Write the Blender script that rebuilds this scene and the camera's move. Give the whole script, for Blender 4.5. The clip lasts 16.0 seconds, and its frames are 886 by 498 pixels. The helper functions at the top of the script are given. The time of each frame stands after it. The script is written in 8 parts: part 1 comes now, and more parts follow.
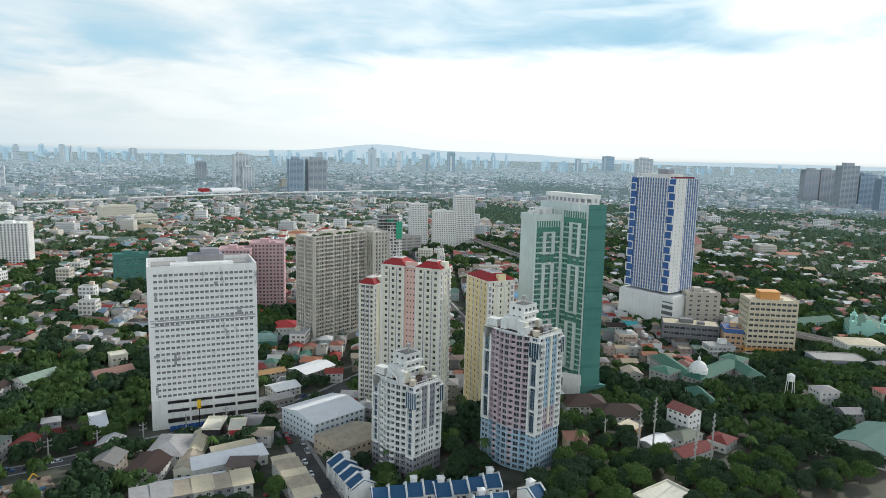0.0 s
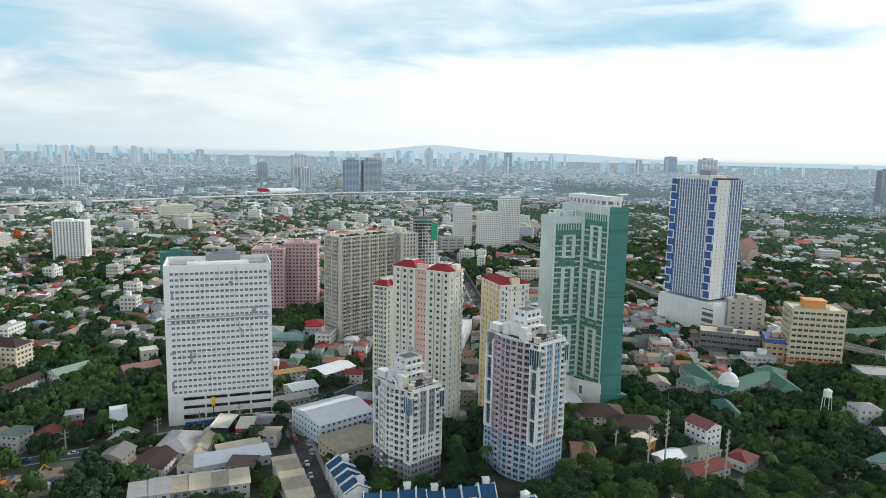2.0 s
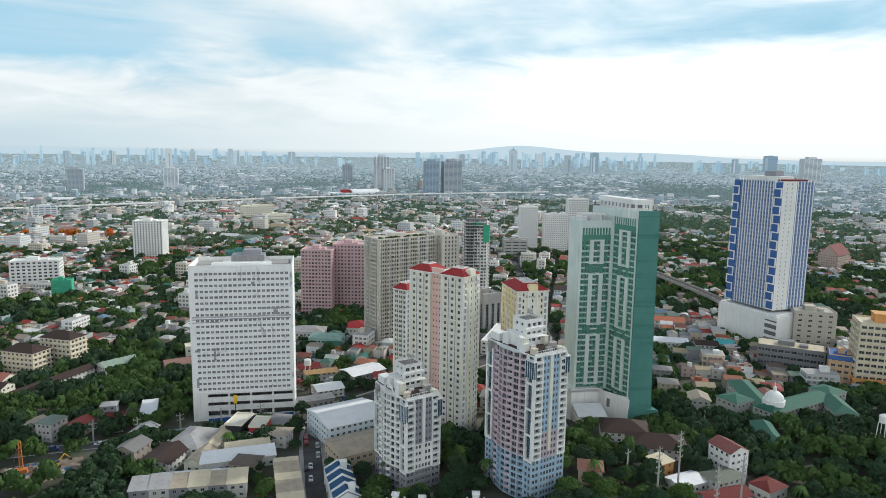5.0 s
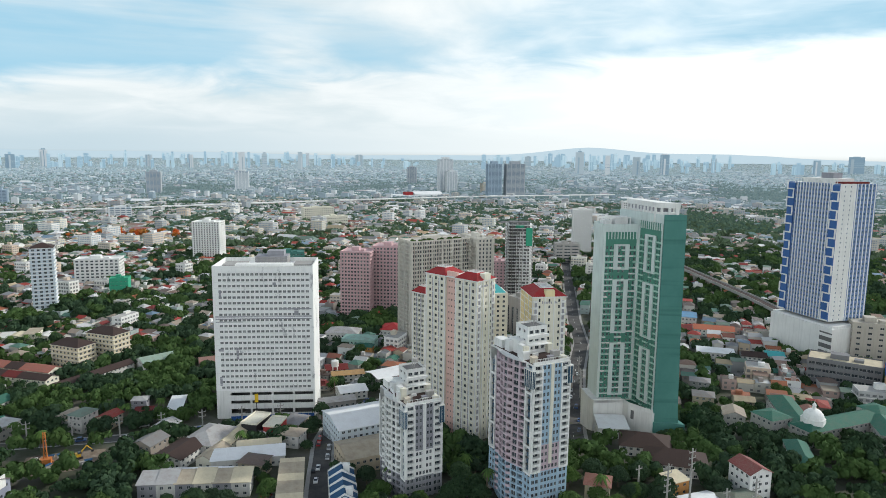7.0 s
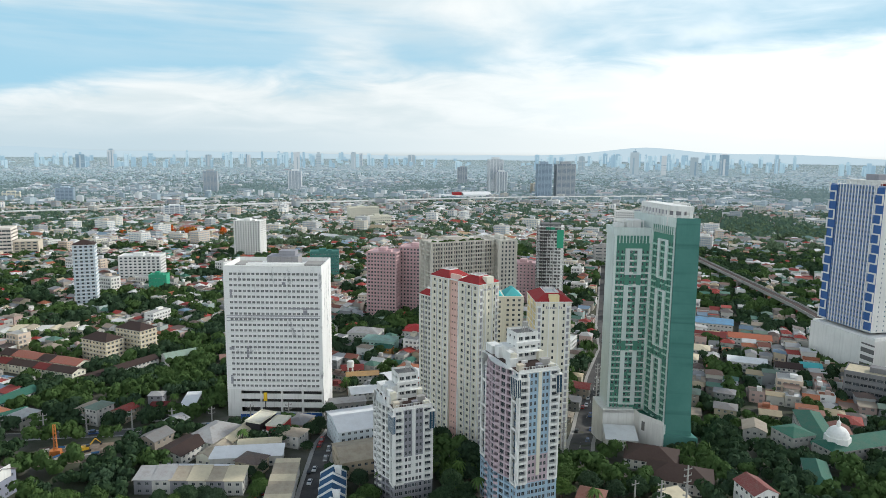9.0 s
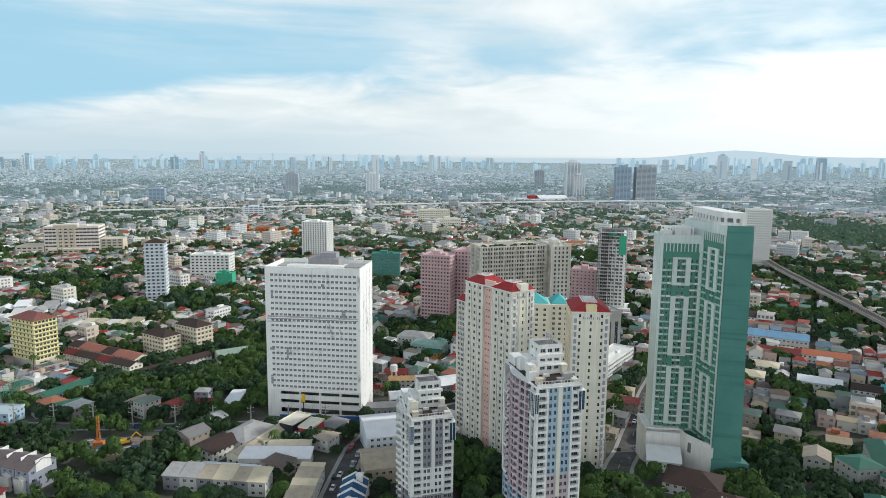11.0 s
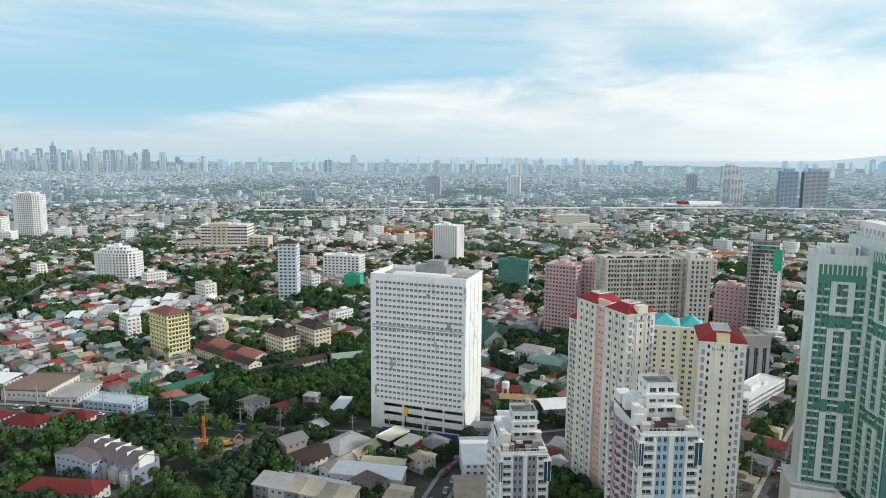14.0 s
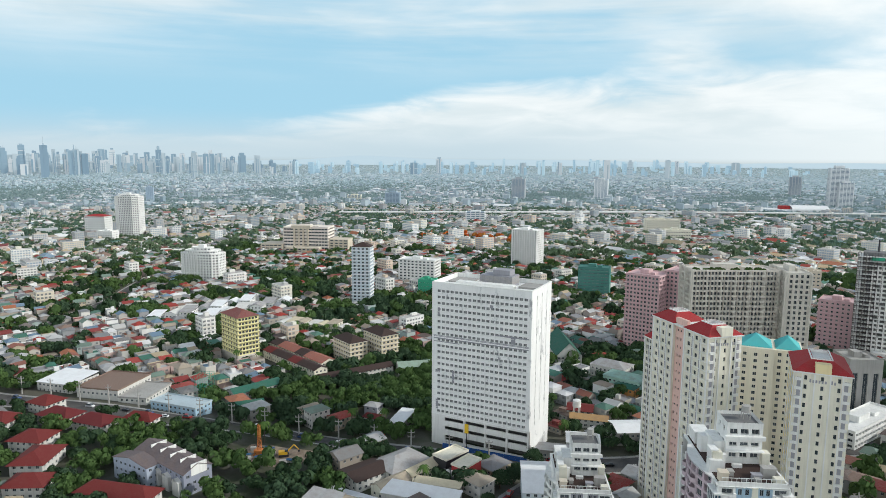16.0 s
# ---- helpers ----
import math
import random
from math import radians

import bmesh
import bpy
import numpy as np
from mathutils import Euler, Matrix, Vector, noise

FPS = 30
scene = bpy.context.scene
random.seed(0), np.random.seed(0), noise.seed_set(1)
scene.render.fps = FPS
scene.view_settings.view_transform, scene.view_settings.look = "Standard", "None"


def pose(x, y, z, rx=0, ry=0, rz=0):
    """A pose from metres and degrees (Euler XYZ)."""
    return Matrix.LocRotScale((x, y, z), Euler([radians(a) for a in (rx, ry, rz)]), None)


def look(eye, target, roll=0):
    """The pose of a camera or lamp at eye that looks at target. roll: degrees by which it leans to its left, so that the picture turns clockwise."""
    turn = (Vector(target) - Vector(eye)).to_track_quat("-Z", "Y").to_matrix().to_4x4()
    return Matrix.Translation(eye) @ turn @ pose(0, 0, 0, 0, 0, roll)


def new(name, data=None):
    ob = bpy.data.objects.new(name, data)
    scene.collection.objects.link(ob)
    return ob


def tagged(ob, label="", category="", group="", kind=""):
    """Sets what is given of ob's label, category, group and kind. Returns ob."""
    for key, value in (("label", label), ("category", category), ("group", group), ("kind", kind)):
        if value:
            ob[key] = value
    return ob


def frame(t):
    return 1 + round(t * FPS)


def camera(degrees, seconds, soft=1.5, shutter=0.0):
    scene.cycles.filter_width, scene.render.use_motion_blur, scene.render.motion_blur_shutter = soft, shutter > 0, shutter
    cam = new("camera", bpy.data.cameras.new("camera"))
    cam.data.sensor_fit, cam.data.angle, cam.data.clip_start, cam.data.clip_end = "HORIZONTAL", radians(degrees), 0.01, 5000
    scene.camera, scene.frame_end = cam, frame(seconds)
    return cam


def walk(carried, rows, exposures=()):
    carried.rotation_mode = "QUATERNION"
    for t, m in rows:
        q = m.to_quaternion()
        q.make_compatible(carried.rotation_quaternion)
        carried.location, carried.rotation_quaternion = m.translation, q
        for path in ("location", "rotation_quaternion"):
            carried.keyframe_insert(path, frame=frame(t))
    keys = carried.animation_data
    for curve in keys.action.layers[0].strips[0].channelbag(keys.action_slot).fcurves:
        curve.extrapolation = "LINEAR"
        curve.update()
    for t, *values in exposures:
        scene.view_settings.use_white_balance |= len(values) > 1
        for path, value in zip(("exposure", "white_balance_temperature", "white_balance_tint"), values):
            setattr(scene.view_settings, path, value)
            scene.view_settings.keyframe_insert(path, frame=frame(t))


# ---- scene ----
cam = camera(67.2, 16.0, 0.8)
PATH = [
    (0, (3.855, -348.33, 142.707), (4.65, -346.518, 142.416), 1.4),
    (0.5, (9.957, -349.098, 142.952), (10.71, -347.269, 142.661), 1.3),
    (1, (16.103, -349.828, 142.894), (16.814, -347.982, 142.601), 1.4),
    (1.5, (22.193, -350.571, 142.942), (22.862, -348.709, 142.651), 1.2),
    (2, (28.433, -351.401, 143.192), (29.06, -349.525, 142.899), 1.3),
    (2.5, (34.796, -351.762, 143.375), (35.383, -349.873, 143.082), 1.2),
    (3, (40.958, -352.263, 143.44), (41.503, -350.361, 143.148), 1.1),
    (3.5, (47.125, -352.642, 143.618), (47.628, -350.729, 143.326), 1.1),
    (4, (53.251, -353.01, 143.846), (53.712, -351.086, 143.553), 1.0),
    (6.5, (84.724, -351.487, 144.418), (84.94, -349.521, 144.124), 0.7),
    (7, (91.575, -350.967, 144.16), (91.74, -348.995, 143.869), 0.6),
    (7.5, (97.484, -350.16, 144.259), (97.605, -348.185, 143.968), 0.6),
    (8, (103.43, -349.225, 144.392), (103.512, -347.249, 144.1), 0.6),
    (10.5, (132.798, -339.857, 144.789), (132.632, -337.886, 144.499), 0.6),
    (11, (136.65, -336.52, 144.372), (136.412, -334.555, 144.086), 0.6),
    (11.5, (139.725, -332.722, 144.419), (139.417, -330.766, 144.132), 0.5),
    (12, (142.066, -328.436, 144.437), (141.687, -326.494, 144.151), 0.6),
    (12.5, (144.177, -323.679, 144.528), (143.726, -321.752, 144.243), 0.5),
    (13, (145.891, -318.997, 144.68), (145.37, -317.087, 144.395), 0.5),
    (13.5, (147.121, -313.771, 144.62), (146.532, -311.881, 144.337), 0.5),
    (14, (147.902, -308.528, 144.508), (147.247, -306.66, 144.227), 0.5),
    (14.5, (149.02, -302.996, 144.476), (148.298, -301.152, 144.197), 0.4),
    (15, (149.516, -297.736, 144.645), (148.735, -295.916, 144.366), 0.4),
    (15.5, (149.946, -292.514, 144.551), (149.112, -290.717, 144.273), 0.4),
    (16, (150.587, -286.959, 144.727), (149.695, -285.19, 144.451), 0.3),
]
walk(cam, [(t, look(eye, target, roll)) for t, eye, target, roll in PATH])

# ---- world, sun, exposure ----
SUN_BEARING, SUN_HEIGHT = radians(68), radians(31)
world = bpy.data.worlds.new("sky")
scene.world = world
world.use_nodes = True
wn, wl = world.node_tree.nodes, world.node_tree.links
wn.clear()


def wnode(kind, **values):
    n = wn.new(kind)
    for k, v in values.items():
        if k in n.inputs:
            n.inputs[k].default_value = v
    return n


def wmath(op, a, b=0.0, clamp=False):
    n = wn.new("ShaderNodeMath")
    n.operation, n.use_clamp = op, clamp
    for i, s in enumerate((a, b)):
        if isinstance(s, (int, float)):
            n.inputs[i].default_value = s
        else:
            wl.new(s, n.inputs[i])
    return n.outputs[0]


def wmix(fac, a, b):
    n = wn.new("ShaderNodeMix")
    n.data_type = "RGBA"
    for i, s in ((0, fac), (6, a), (7, b)):
        if isinstance(s, tuple):
            n.inputs[i].default_value = (*s, 1)
        else:
            wl.new(s, n.inputs[i])
    return n.outputs[2]


def wsmooth(x, lo, hi):
    n = wn.new("ShaderNodeMapRange")
    n.interpolation_type = "SMOOTHSTEP"
    wl.new(x, n.inputs[0])
    n.inputs[1].default_value, n.inputs[2].default_value = lo, hi
    return n.outputs[0]


coord = wn.new("ShaderNodeTexCoord")
split = wn.new("ShaderNodeSeparateXYZ")
wl.new(coord.outputs["Generated"], split.inputs[0])
dx, dy, dz = split.outputs
sky = wn.new("ShaderNodeTexSky")
sky.sky_type, sky.sun_disc = "NISHITA", False
sky.sun_elevation, sky.sun_rotation = SUN_HEIGHT, SUN_BEARING
sky.air_density, sky.dust_density, sky.ozone_density = 1.0, 2.0, 1.5
skyc = wn.new("ShaderNodeVectorMath")
skyc.operation = "SCALE"
wl.new(sky.outputs[0], skyc.inputs[0])
skyc.inputs[3].default_value = 0.08
# cloud sheets: the sky's plane, seen at a slant
lift = wmath("ADD", wmath("MAXIMUM", dz, 0.0), 0.16)
comb = wn.new("ShaderNodeCombineXYZ")
wl.new(wmath("DIVIDE", dx, lift), comb.inputs[0])
wl.new(wmath("DIVIDE", dy, lift), comb.inputs[1])
cloud = wnode("ShaderNodeTexNoise", Scale=0.55, Detail=5.0, Roughness=0.48, Distortion=0.25)
wl.new(comb.outputs[0], cloud.inputs["Vector"])
wisps = wnode("ShaderNodeTexNoise", Scale=1.7, Detail=6.0, Roughness=0.55, Distortion=0.5)
wl.new(comb.outputs[0], wisps.inputs["Vector"])
flat = wn.new("ShaderNodeCombineXYZ")
wl.new(wmath("MULTIPLY", dx, 2.2), flat.inputs[0])
wl.new(wmath("MULTIPLY", dz, 22.0), flat.inputs[2])
streak = wnode("ShaderNodeTexNoise", Scale=1.6, Detail=5.0, Roughness=0.55, Distortion=0.3)
wl.new(flat.outputs[0], streak.inputs["Vector"])
# towards the sun the veil closes
sunside = wmath("ADD", wmath("MULTIPLY", dx, math.sin(SUN_BEARING)), wmath("MULTIPLY", dy, math.cos(SUN_BEARING)))
body = wmath("ADD", cloud.outputs[0], wmath("MULTIPLY", wmath("SUBTRACT", wisps.outputs[0], 0.5), 0.2))
body = wmath("ADD", body, wmath("MULTIPLY", wmath("SUBTRACT", sunside, 0.42), 0.22))
mask = wsmooth(body, 0.40, 0.64)
# a long bank over the horizon, higher towards the sun
bank = wmath("ADD", wmath("MULTIPLY", wsmooth(sunside, -0.5, 0.05), 0.085), wmath("ADD", wmath("MULTIPLY", wsmooth(sunside, 0.1, 0.8), 0.05), 0.02))
bank = wmath("ADD", bank, wmath("MULTIPLY", wmath("SUBTRACT", cloud.outputs[0], 0.5), 0.07))
bank = wmath("ADD", bank, wmath("MULTIPLY", wmath("SUBTRACT", wisps.outputs[0], 0.5), 0.075))
edge = wmath("DIVIDE", wmath("SUBTRACT", bank, dz), 0.03)
mask = wmath("MAXIMUM", mask, wmath("MULTIPLY", wsmooth(edge, -0.5, 1.0), 0.92))
# thin high layer
mask = wmath("MAXIMUM", mask, wmath("MULTIPLY", wmath("MULTIPLY", wsmooth(dz, 0.085, 0.20), wsmooth(wmath("ADD", wmath("MULTIPLY", cloud.outputs[0], 0.6), wmath("MULTIPLY", streak.outputs[0], 0.4)), 0.36, 0.60)), 0.8))
shade = wsmooth(wisps.outputs[0], 0.3, 0.7)
white = wmix(shade, (0.60, 0.67, 0.69), (0.76, 0.79, 0.79))
white = wmix(wsmooth(sunside, 0.25, 1.0), white, (1.08, 1.09, 1.07))
behind = wmath("MULTIPLY", wsmooth(dy, 0.25, -0.35), wsmooth(dz, 0.75, 0.3))
blue = wmix(wsmooth(dz, 0.0, 0.5), (0.31, 0.54, 0.68), (0.27, 0.48, 0.64))
blue = wmix(wsmooth(dz, 0.35, 0.9), blue, skyc.outputs[0])
tint = wmix(wmath("MULTIPLY", mask, wsmooth(dz, 1.0, 0.4)), blue, white)
tint = wmix(behind, tint, (1.18, 1.26, 1.29))
low = wmix(wsmooth(sunside, -0.1, 0.8), (0.46, 0.57, 0.63), (0.76, 0.80, 0.80))
tint = wmix(wsmooth(dz, 0.07, 0.0), tint, low)
ground_side = wmix(wsmooth(dz, 0.0, -0.02), tint, (0.30, 0.34, 0.33))
bg = wn.new("ShaderNodeBackground")
wl.new(ground_side, bg.inputs[0])
bg.inputs[1].default_value = 0.92
wout = wn.new("ShaderNodeOutputWorld")
wl.new(bg.outputs[0], wout.inputs[0])

sun = new("sun", bpy.data.lights.new("sun", "SUN"))
sun.data.energy, sun.data.angle, sun.data.color = 2.2, radians(2.0), (0.98, 0.96, 0.89)
sun.matrix_world = look((math.sin(SUN_BEARING) * math.cos(SUN_HEIGHT) * 600, math.cos(SUN_BEARING) * math.cos(SUN_HEIGHT) * 600,
                         math.sin(SUN_HEIGHT) * 600), (0, 0, 0))
scene.view_settings.exposure = 0.45

# ---- materials ----


class Mat:
    """A node material in the making."""

    def __init__(self, name, rough=0.8, metal=0.0, spec=0.3):
        self.m = bpy.data.materials.new(name)
        self.m.use_nodes = True
        self.n, self.l = self.m.node_tree.nodes, self.m.node_tree.links
        self.p = self.n["Principled BSDF"]
        self.p.inputs["Roughness"].default_value = rough
        self.p.inputs["Metallic"].default_value = metal
        self.p.inputs["Specular IOR Level"].default_value = spec
        self.c = self.n.new("ShaderNodeTexCoord").outputs["Object"]

    def noise(self, scale, detail=4.0, rough=0.6, stretch=None, kind="ShaderNodeTexNoise"):
        t = self.n.new(kind)
        t.inputs["Scale"].default_value = scale
        if "Detail" in t.inputs:
            t.inputs["Detail"].default_value = detail
            t.inputs["Roughness"].default_value = rough
        vec = self.c
        if stretch:
            mp = self.n.new("ShaderNodeMapping")
            mp.inputs["Scale"].default_value = stretch
            self.l.new(vec, mp.inputs[0])
            vec = mp.outputs[0]
        self.l.new(vec, t.inputs["Vector"])
        return t.outputs[0]

    def span(self, x, lo, hi, a=0.0, b=1.0):
        r = self.n.new("ShaderNodeMapRange")
        self.l.new(x, r.inputs[0])
        for i, v in enumerate((lo, hi, a, b)):
            r.inputs[i + 1].default_value = v
        return r.outputs[0]

    def mix(self, fac, a, b, how="MIX"):
        x = self.n.new("ShaderNodeMix")
        x.data_type, x.blend_type = "RGBA", how
        for i, s in ((0, fac), (6, a), (7, b)):
            if isinstance(s, (int, float)):
                x.inputs[i].default_value = s
            elif isinstance(s, tuple):
                x.inputs[i].default_value = (*s, 1)
            else:
                self.l.new(s, x.inputs[i])
        return x.outputs[2]

    def palette(self, source, colours):
        """One of the colours, by a random value of the thing or the piece."""
        r = self.n.new("ShaderNodeValToRGB")
        r.color_ramp.interpolation = "CONSTANT"
        e = r.color_ramp.elements
        while len(e) < len(colours):
            e.new(0.5)
        for i, c in enumerate(colours):
            e[i].position, e[i].color = i / len(colours), (*c, 1)
        self.l.new(source, r.inputs[0])
        return r.outputs[0]

    def random_thing(self):
        return self.n.new("ShaderNodeObjectInfo").outputs["Random"]

    def random_piece(self):
        return self.n.new("ShaderNodeNewGeometry").outputs["Random Per Island"]

    def bump(self, height, strength, dist):
        b = self.n.new("ShaderNodeBump")
        b.inputs["Strength"].default_value, b.inputs["Distance"].default_value = strength, dist
        self.l.new(height, b.inputs["Height"])
        self.l.new(b.outputs[0], self.p.inputs["Normal"])

    def done(self, colour):
        if isinstance(colour, tuple):
            self.p.inputs["Base Color"].default_value = (*colour, 1)
        else:
            self.l.new(colour, self.p.inputs["Base Color"])
        return self.m


def paint(name, colour, dirt=0.35, rough=0.75):
    """Painted render with rain streaks, blotches and a fine grain."""
    k = Mat(name, rough)
    dark = tuple(c * 0.62 for c in colour)
    col = k.mix(k.span(k.noise(0.09, 5), 0.38, 0.72, 0.0, dirt * 0.8), colour, dark)
    col = k.mix(k.span(k.noise(1.0, 5, 0.65, (0.9, 0.9, 0.05)), 0.48, 0.80, 0.0, dirt), col, tuple(c * 0.5 for c in colour))
    col = k.mix(k.span(k.noise(2.5, 3), 0.3, 0.7, 0.0, 0.12), col, tuple(min(1, c * 1.15) for c in colour))
    k.bump(k.noise(6, 4), 0.15, 0.05)
    return k.done(col)


def glass(name, colour, rough=0.12):
    """A window pane backed by a dim room; curtains make some panes paler."""
    k = Mat(name, rough, 0.0, 0.6)
    r = k.random_thing()
    col = k.mix(k.span(r, 0.55, 1.0, 0.0, 0.5), colour, tuple(min(1, c * 2.2 + 0.06) for c in colour))
    col = k.mix(k.span(k.random_piece(), 0.6, 1.0, 0.0, 0.45), col, tuple(min(1, c * 2.0 + 0.05) for c in colour))
    return k.done(col)


def sheet_roof(name, colours, piece=False, ribs=True, rust=1.0):
    """Ribbed metal sheets, some rusty, in one of the colours."""
    k = Mat(name, 0.75, 0.0, 0.18)
    col = k.palette(k.random_piece() if piece else k.random_thing(), colours) if len(colours) > 1 else k.mix(0.0, colours[0], colours[0])
    col = k.mix(k.span(k.noise(0.25, 6, 0.7), 0.42, 0.75, 0.0, 0.55 * rust), col, (0.17, 0.11, 0.085))
    col = k.mix(k.span(k.noise(1.6, 4, 0.6), 0.35, 0.7, 0.0, 0.22 * rust), col, (0.30, 0.29, 0.28))
    if ribs:
        k.bump(k.noise(3.2, 0, 0, (1, 0.02, 0.02)), 0.5, 0.08)
    return k.done(col)


def leaves(name, a, b, c):
    k = Mat(name, 0.9, 0.0, 0.06)
    col = k.mix(k.random_piece(), a, b)
    col = k.mix(k.span(k.random_thing(), 0.3, 1.0, 0.0, 0.7), col, c)
    col = k.mix(k.span(k.noise(0.045, 3), 0.42, 0.62, 0.0, 0.55), col, tuple(x * 1.5 for x in c))
    return k.done(col)


WHITE = paint("white_paint", (0.78, 0.78, 0.76), 0.42)
CONDOWHITE = paint("weathered_white_paint", (0.77, 0.77, 0.75), 0.6)
k = Mat("stained_white_paint", 0.8)
_c = k.mix(k.span(k.noise(0.09, 5), 0.38, 0.72, 0.0, 0.22), (0.80, 0.80, 0.79), (0.55, 0.56, 0.57))
_c = k.mix(k.span(k.noise(0.9, 5, 0.65, (0.9, 0.9, 0.06)), 0.50, 0.80, 0.0, 0.35), _c, (0.42, 0.43, 0.44))
_c = k.mix(k.span(k.noise(0.16, 6, 0.7, (1.0, 1.0, 0.45)), 0.585, 0.66, 0.0, 0.7), _c, (0.20, 0.21, 0.23))
k.bump(k.noise(6, 4), 0.15, 0.05)
STAINED = k.done(_c)
WHITE_AGED = paint("aged_white_paint", (0.74, 0.74, 0.72), 0.5)
CREAM = paint("cream_paint", (0.72, 0.69, 0.58), 0.5)
YELLOW = paint("yellow_paint", (0.74, 0.62, 0.36), 0.4)
BEIGE = paint("beige_paint", (0.60, 0.53, 0.43), 0.45)
PINK = paint("pink_paint", (0.70, 0.47, 0.41), 0.4)
ROSE = paint("rose_paint", (0.58, 0.40, 0.41), 0.5)
MAUVE = paint("mauve_paint", (0.52, 0.42, 0.46), 0.45)
SKYBLUE = paint("pale_blue_paint", (0.34, 0.47, 0.58), 0.4)
GREYPAINT = paint("grey_paint", (0.30, 0.30, 0.33), 0.4)
TAUPE = paint("taupe_concrete", (0.60, 0.56, 0.50), 0.5)
CONCRETE = paint("bare_concrete", (0.38, 0.37, 0.35), 0.6, 0.9)
DARKCONC = paint("dark_concrete", (0.16, 0.16, 0.16), 0.5, 0.9)
MINT = paint("mint_paint", (0.40, 0.60, 0.53), 0.35)
PALEGREEN = paint("pale_green_paint", (0.60, 0.68, 0.66), 0.45)
DEEPGREEN = paint("deep_green_paint", (0.10, 0.26, 0.20), 0.35)
ORANGE = paint("orange_paint", (0.62, 0.30, 0.10), 0.4)
BLUEWALL = paint("blue_wall_paint", (0.05, 0.13, 0.34), 0.3)
PALELILAC = paint("lilac_grey_paint", (0.20, 0.29, 0.50), 0.35)
BLACKSTEEL = paint("black_steel", (0.03, 0.03, 0.035), 0.3, 0.5)
GLASS = glass("window_glass", (0.045, 0.055, 0.065))
GLASSDUST = glass("dusty_window_glass", (0.15, 0.155, 0.16), 0.3)
GLASSBLUE = glass("blue_glass", (0.05, 0.12, 0.20), 0.08)
FRAME = Mat("window_frame_aluminium", 0.45, 0.3).done((0.55, 0.55, 0.54))
HOUSEWALL = Mat("house_wall_paint", 0.8)
_c = HOUSEWALL.palette(HOUSEWALL.random_thing(), [(0.46, 0.45, 0.42), (0.36, 0.33, 0.28), (0.62, 0.62, 0.60), (0.30, 0.26, 0.22), (0.25, 0.26, 0.26), (0.42, 0.36, 0.27), (0.26, 0.34, 0.32), (0.50, 0.49, 0.47)])
HOUSEWALL = HOUSEWALL.done(HOUSEWALL.mix(HOUSEWALL.span(HOUSEWALL.noise(0.5, 5), 0.4, 0.8, 0, 0.5), _c, (0.25, 0.23, 0.21)))
FARWALL = Mat("town_wall_paint", 0.85)
FARWALL = FARWALL.done(FARWALL.palette(FARWALL.random_piece(), [(0.72, 0.71, 0.68), (0.52, 0.49, 0.44), (0.80, 0.80, 0.78), (0.40, 0.36, 0.33), (0.38, 0.39, 0.40), (0.66, 0.58, 0.44), (0.80, 0.80, 0.79), (0.46, 0.52, 0.54), (0.64, 0.50, 0.46), (0.76, 0.75, 0.73)]))
ROOFSET = [(0.29, 0.035, 0.026), (0.20, 0.03, 0.028), (0.34, 0.35, 0.36), (0.20, 0.08, 0.06), (0.18, 0.18, 0.18), (0.42, 0.43, 0.43), (0.04, 0.15, 0.11), (0.34, 0.29, 0.23), (0.12, 0.09, 0.08), (0.22, 0.15, 0.12), (0.34, 0.12, 0.06), (0.24, 0.24, 0.25), (0.15, 0.22, 0.18), (0.40, 0.33, 0.22)]
ROOF = sheet_roof("metal_roofing", ROOFSET)
NEARWALL = Mat("district_wall_paint", 0.85)
NEARWALL = NEARWALL.done(NEARWALL.palette(NEARWALL.random_piece(), [(0.50, 0.48, 0.44), (0.36, 0.33, 0.29), (0.64, 0.63, 0.61), (0.28, 0.25, 0.23), (0.30, 0.31, 0.32), (0.48, 0.41, 0.31), (0.72, 0.72, 0.71), (0.33, 0.40, 0.39), (0.46, 0.34, 0.31), (0.40, 0.39, 0.37)]))
NEARROOF = sheet_roof("district_roofing", ROOFSET + [(0.32, 0.05, 0.04), (0.24, 0.04, 0.035), (0.20, 0.21, 0.22), (0.27, 0.10, 0.07), (0.56, 0.56, 0.56), (0.44, 0.44, 0.43), (0.30, 0.25, 0.20), (0.14, 0.22, 0.30), (0.68, 0.68, 0.68), (0.08, 0.18, 0.14), (0.16, 0.14, 0.13)], True, False, 0.35)
FARROOF = sheet_roof("town_roofing", ROOFSET + [(0.44, 0.45, 0.47), (0.20, 0.30, 0.38), (0.58, 0.58, 0.58), (0.72, 0.73, 0.74), (0.50, 0.46, 0.38), (0.42, 0.40, 0.36), (0.46, 0.34, 0.20), (0.36, 0.07, 0.05), (0.66, 0.66, 0.66), (0.26, 0.27, 0.27)], True, False, 0.4)
BLOCKWALL = Mat("town_block_paint", 0.85)
_c = BLOCKWALL.palette(BLOCKWALL.random_piece(), [(0.66, 0.65, 0.62), (0.74, 0.74, 0.73), (0.60, 0.54, 0.44), (0.70, 0.68, 0.60), (0.50, 0.50, 0.50), (0.62, 0.50, 0.40), (0.76, 0.75, 0.72)])
BLOCKWALL = BLOCKWALL.done(BLOCKWALL.mix(BLOCKWALL.span(BLOCKWALL.noise(0.3, 5), 0.4, 0.8, 0, 0.4), _c, (0.40, 0.38, 0.35)))
BLOCKROOF = paint("roof_deck_concrete", (0.42, 0.41, 0.39), 0.6, 0.9)
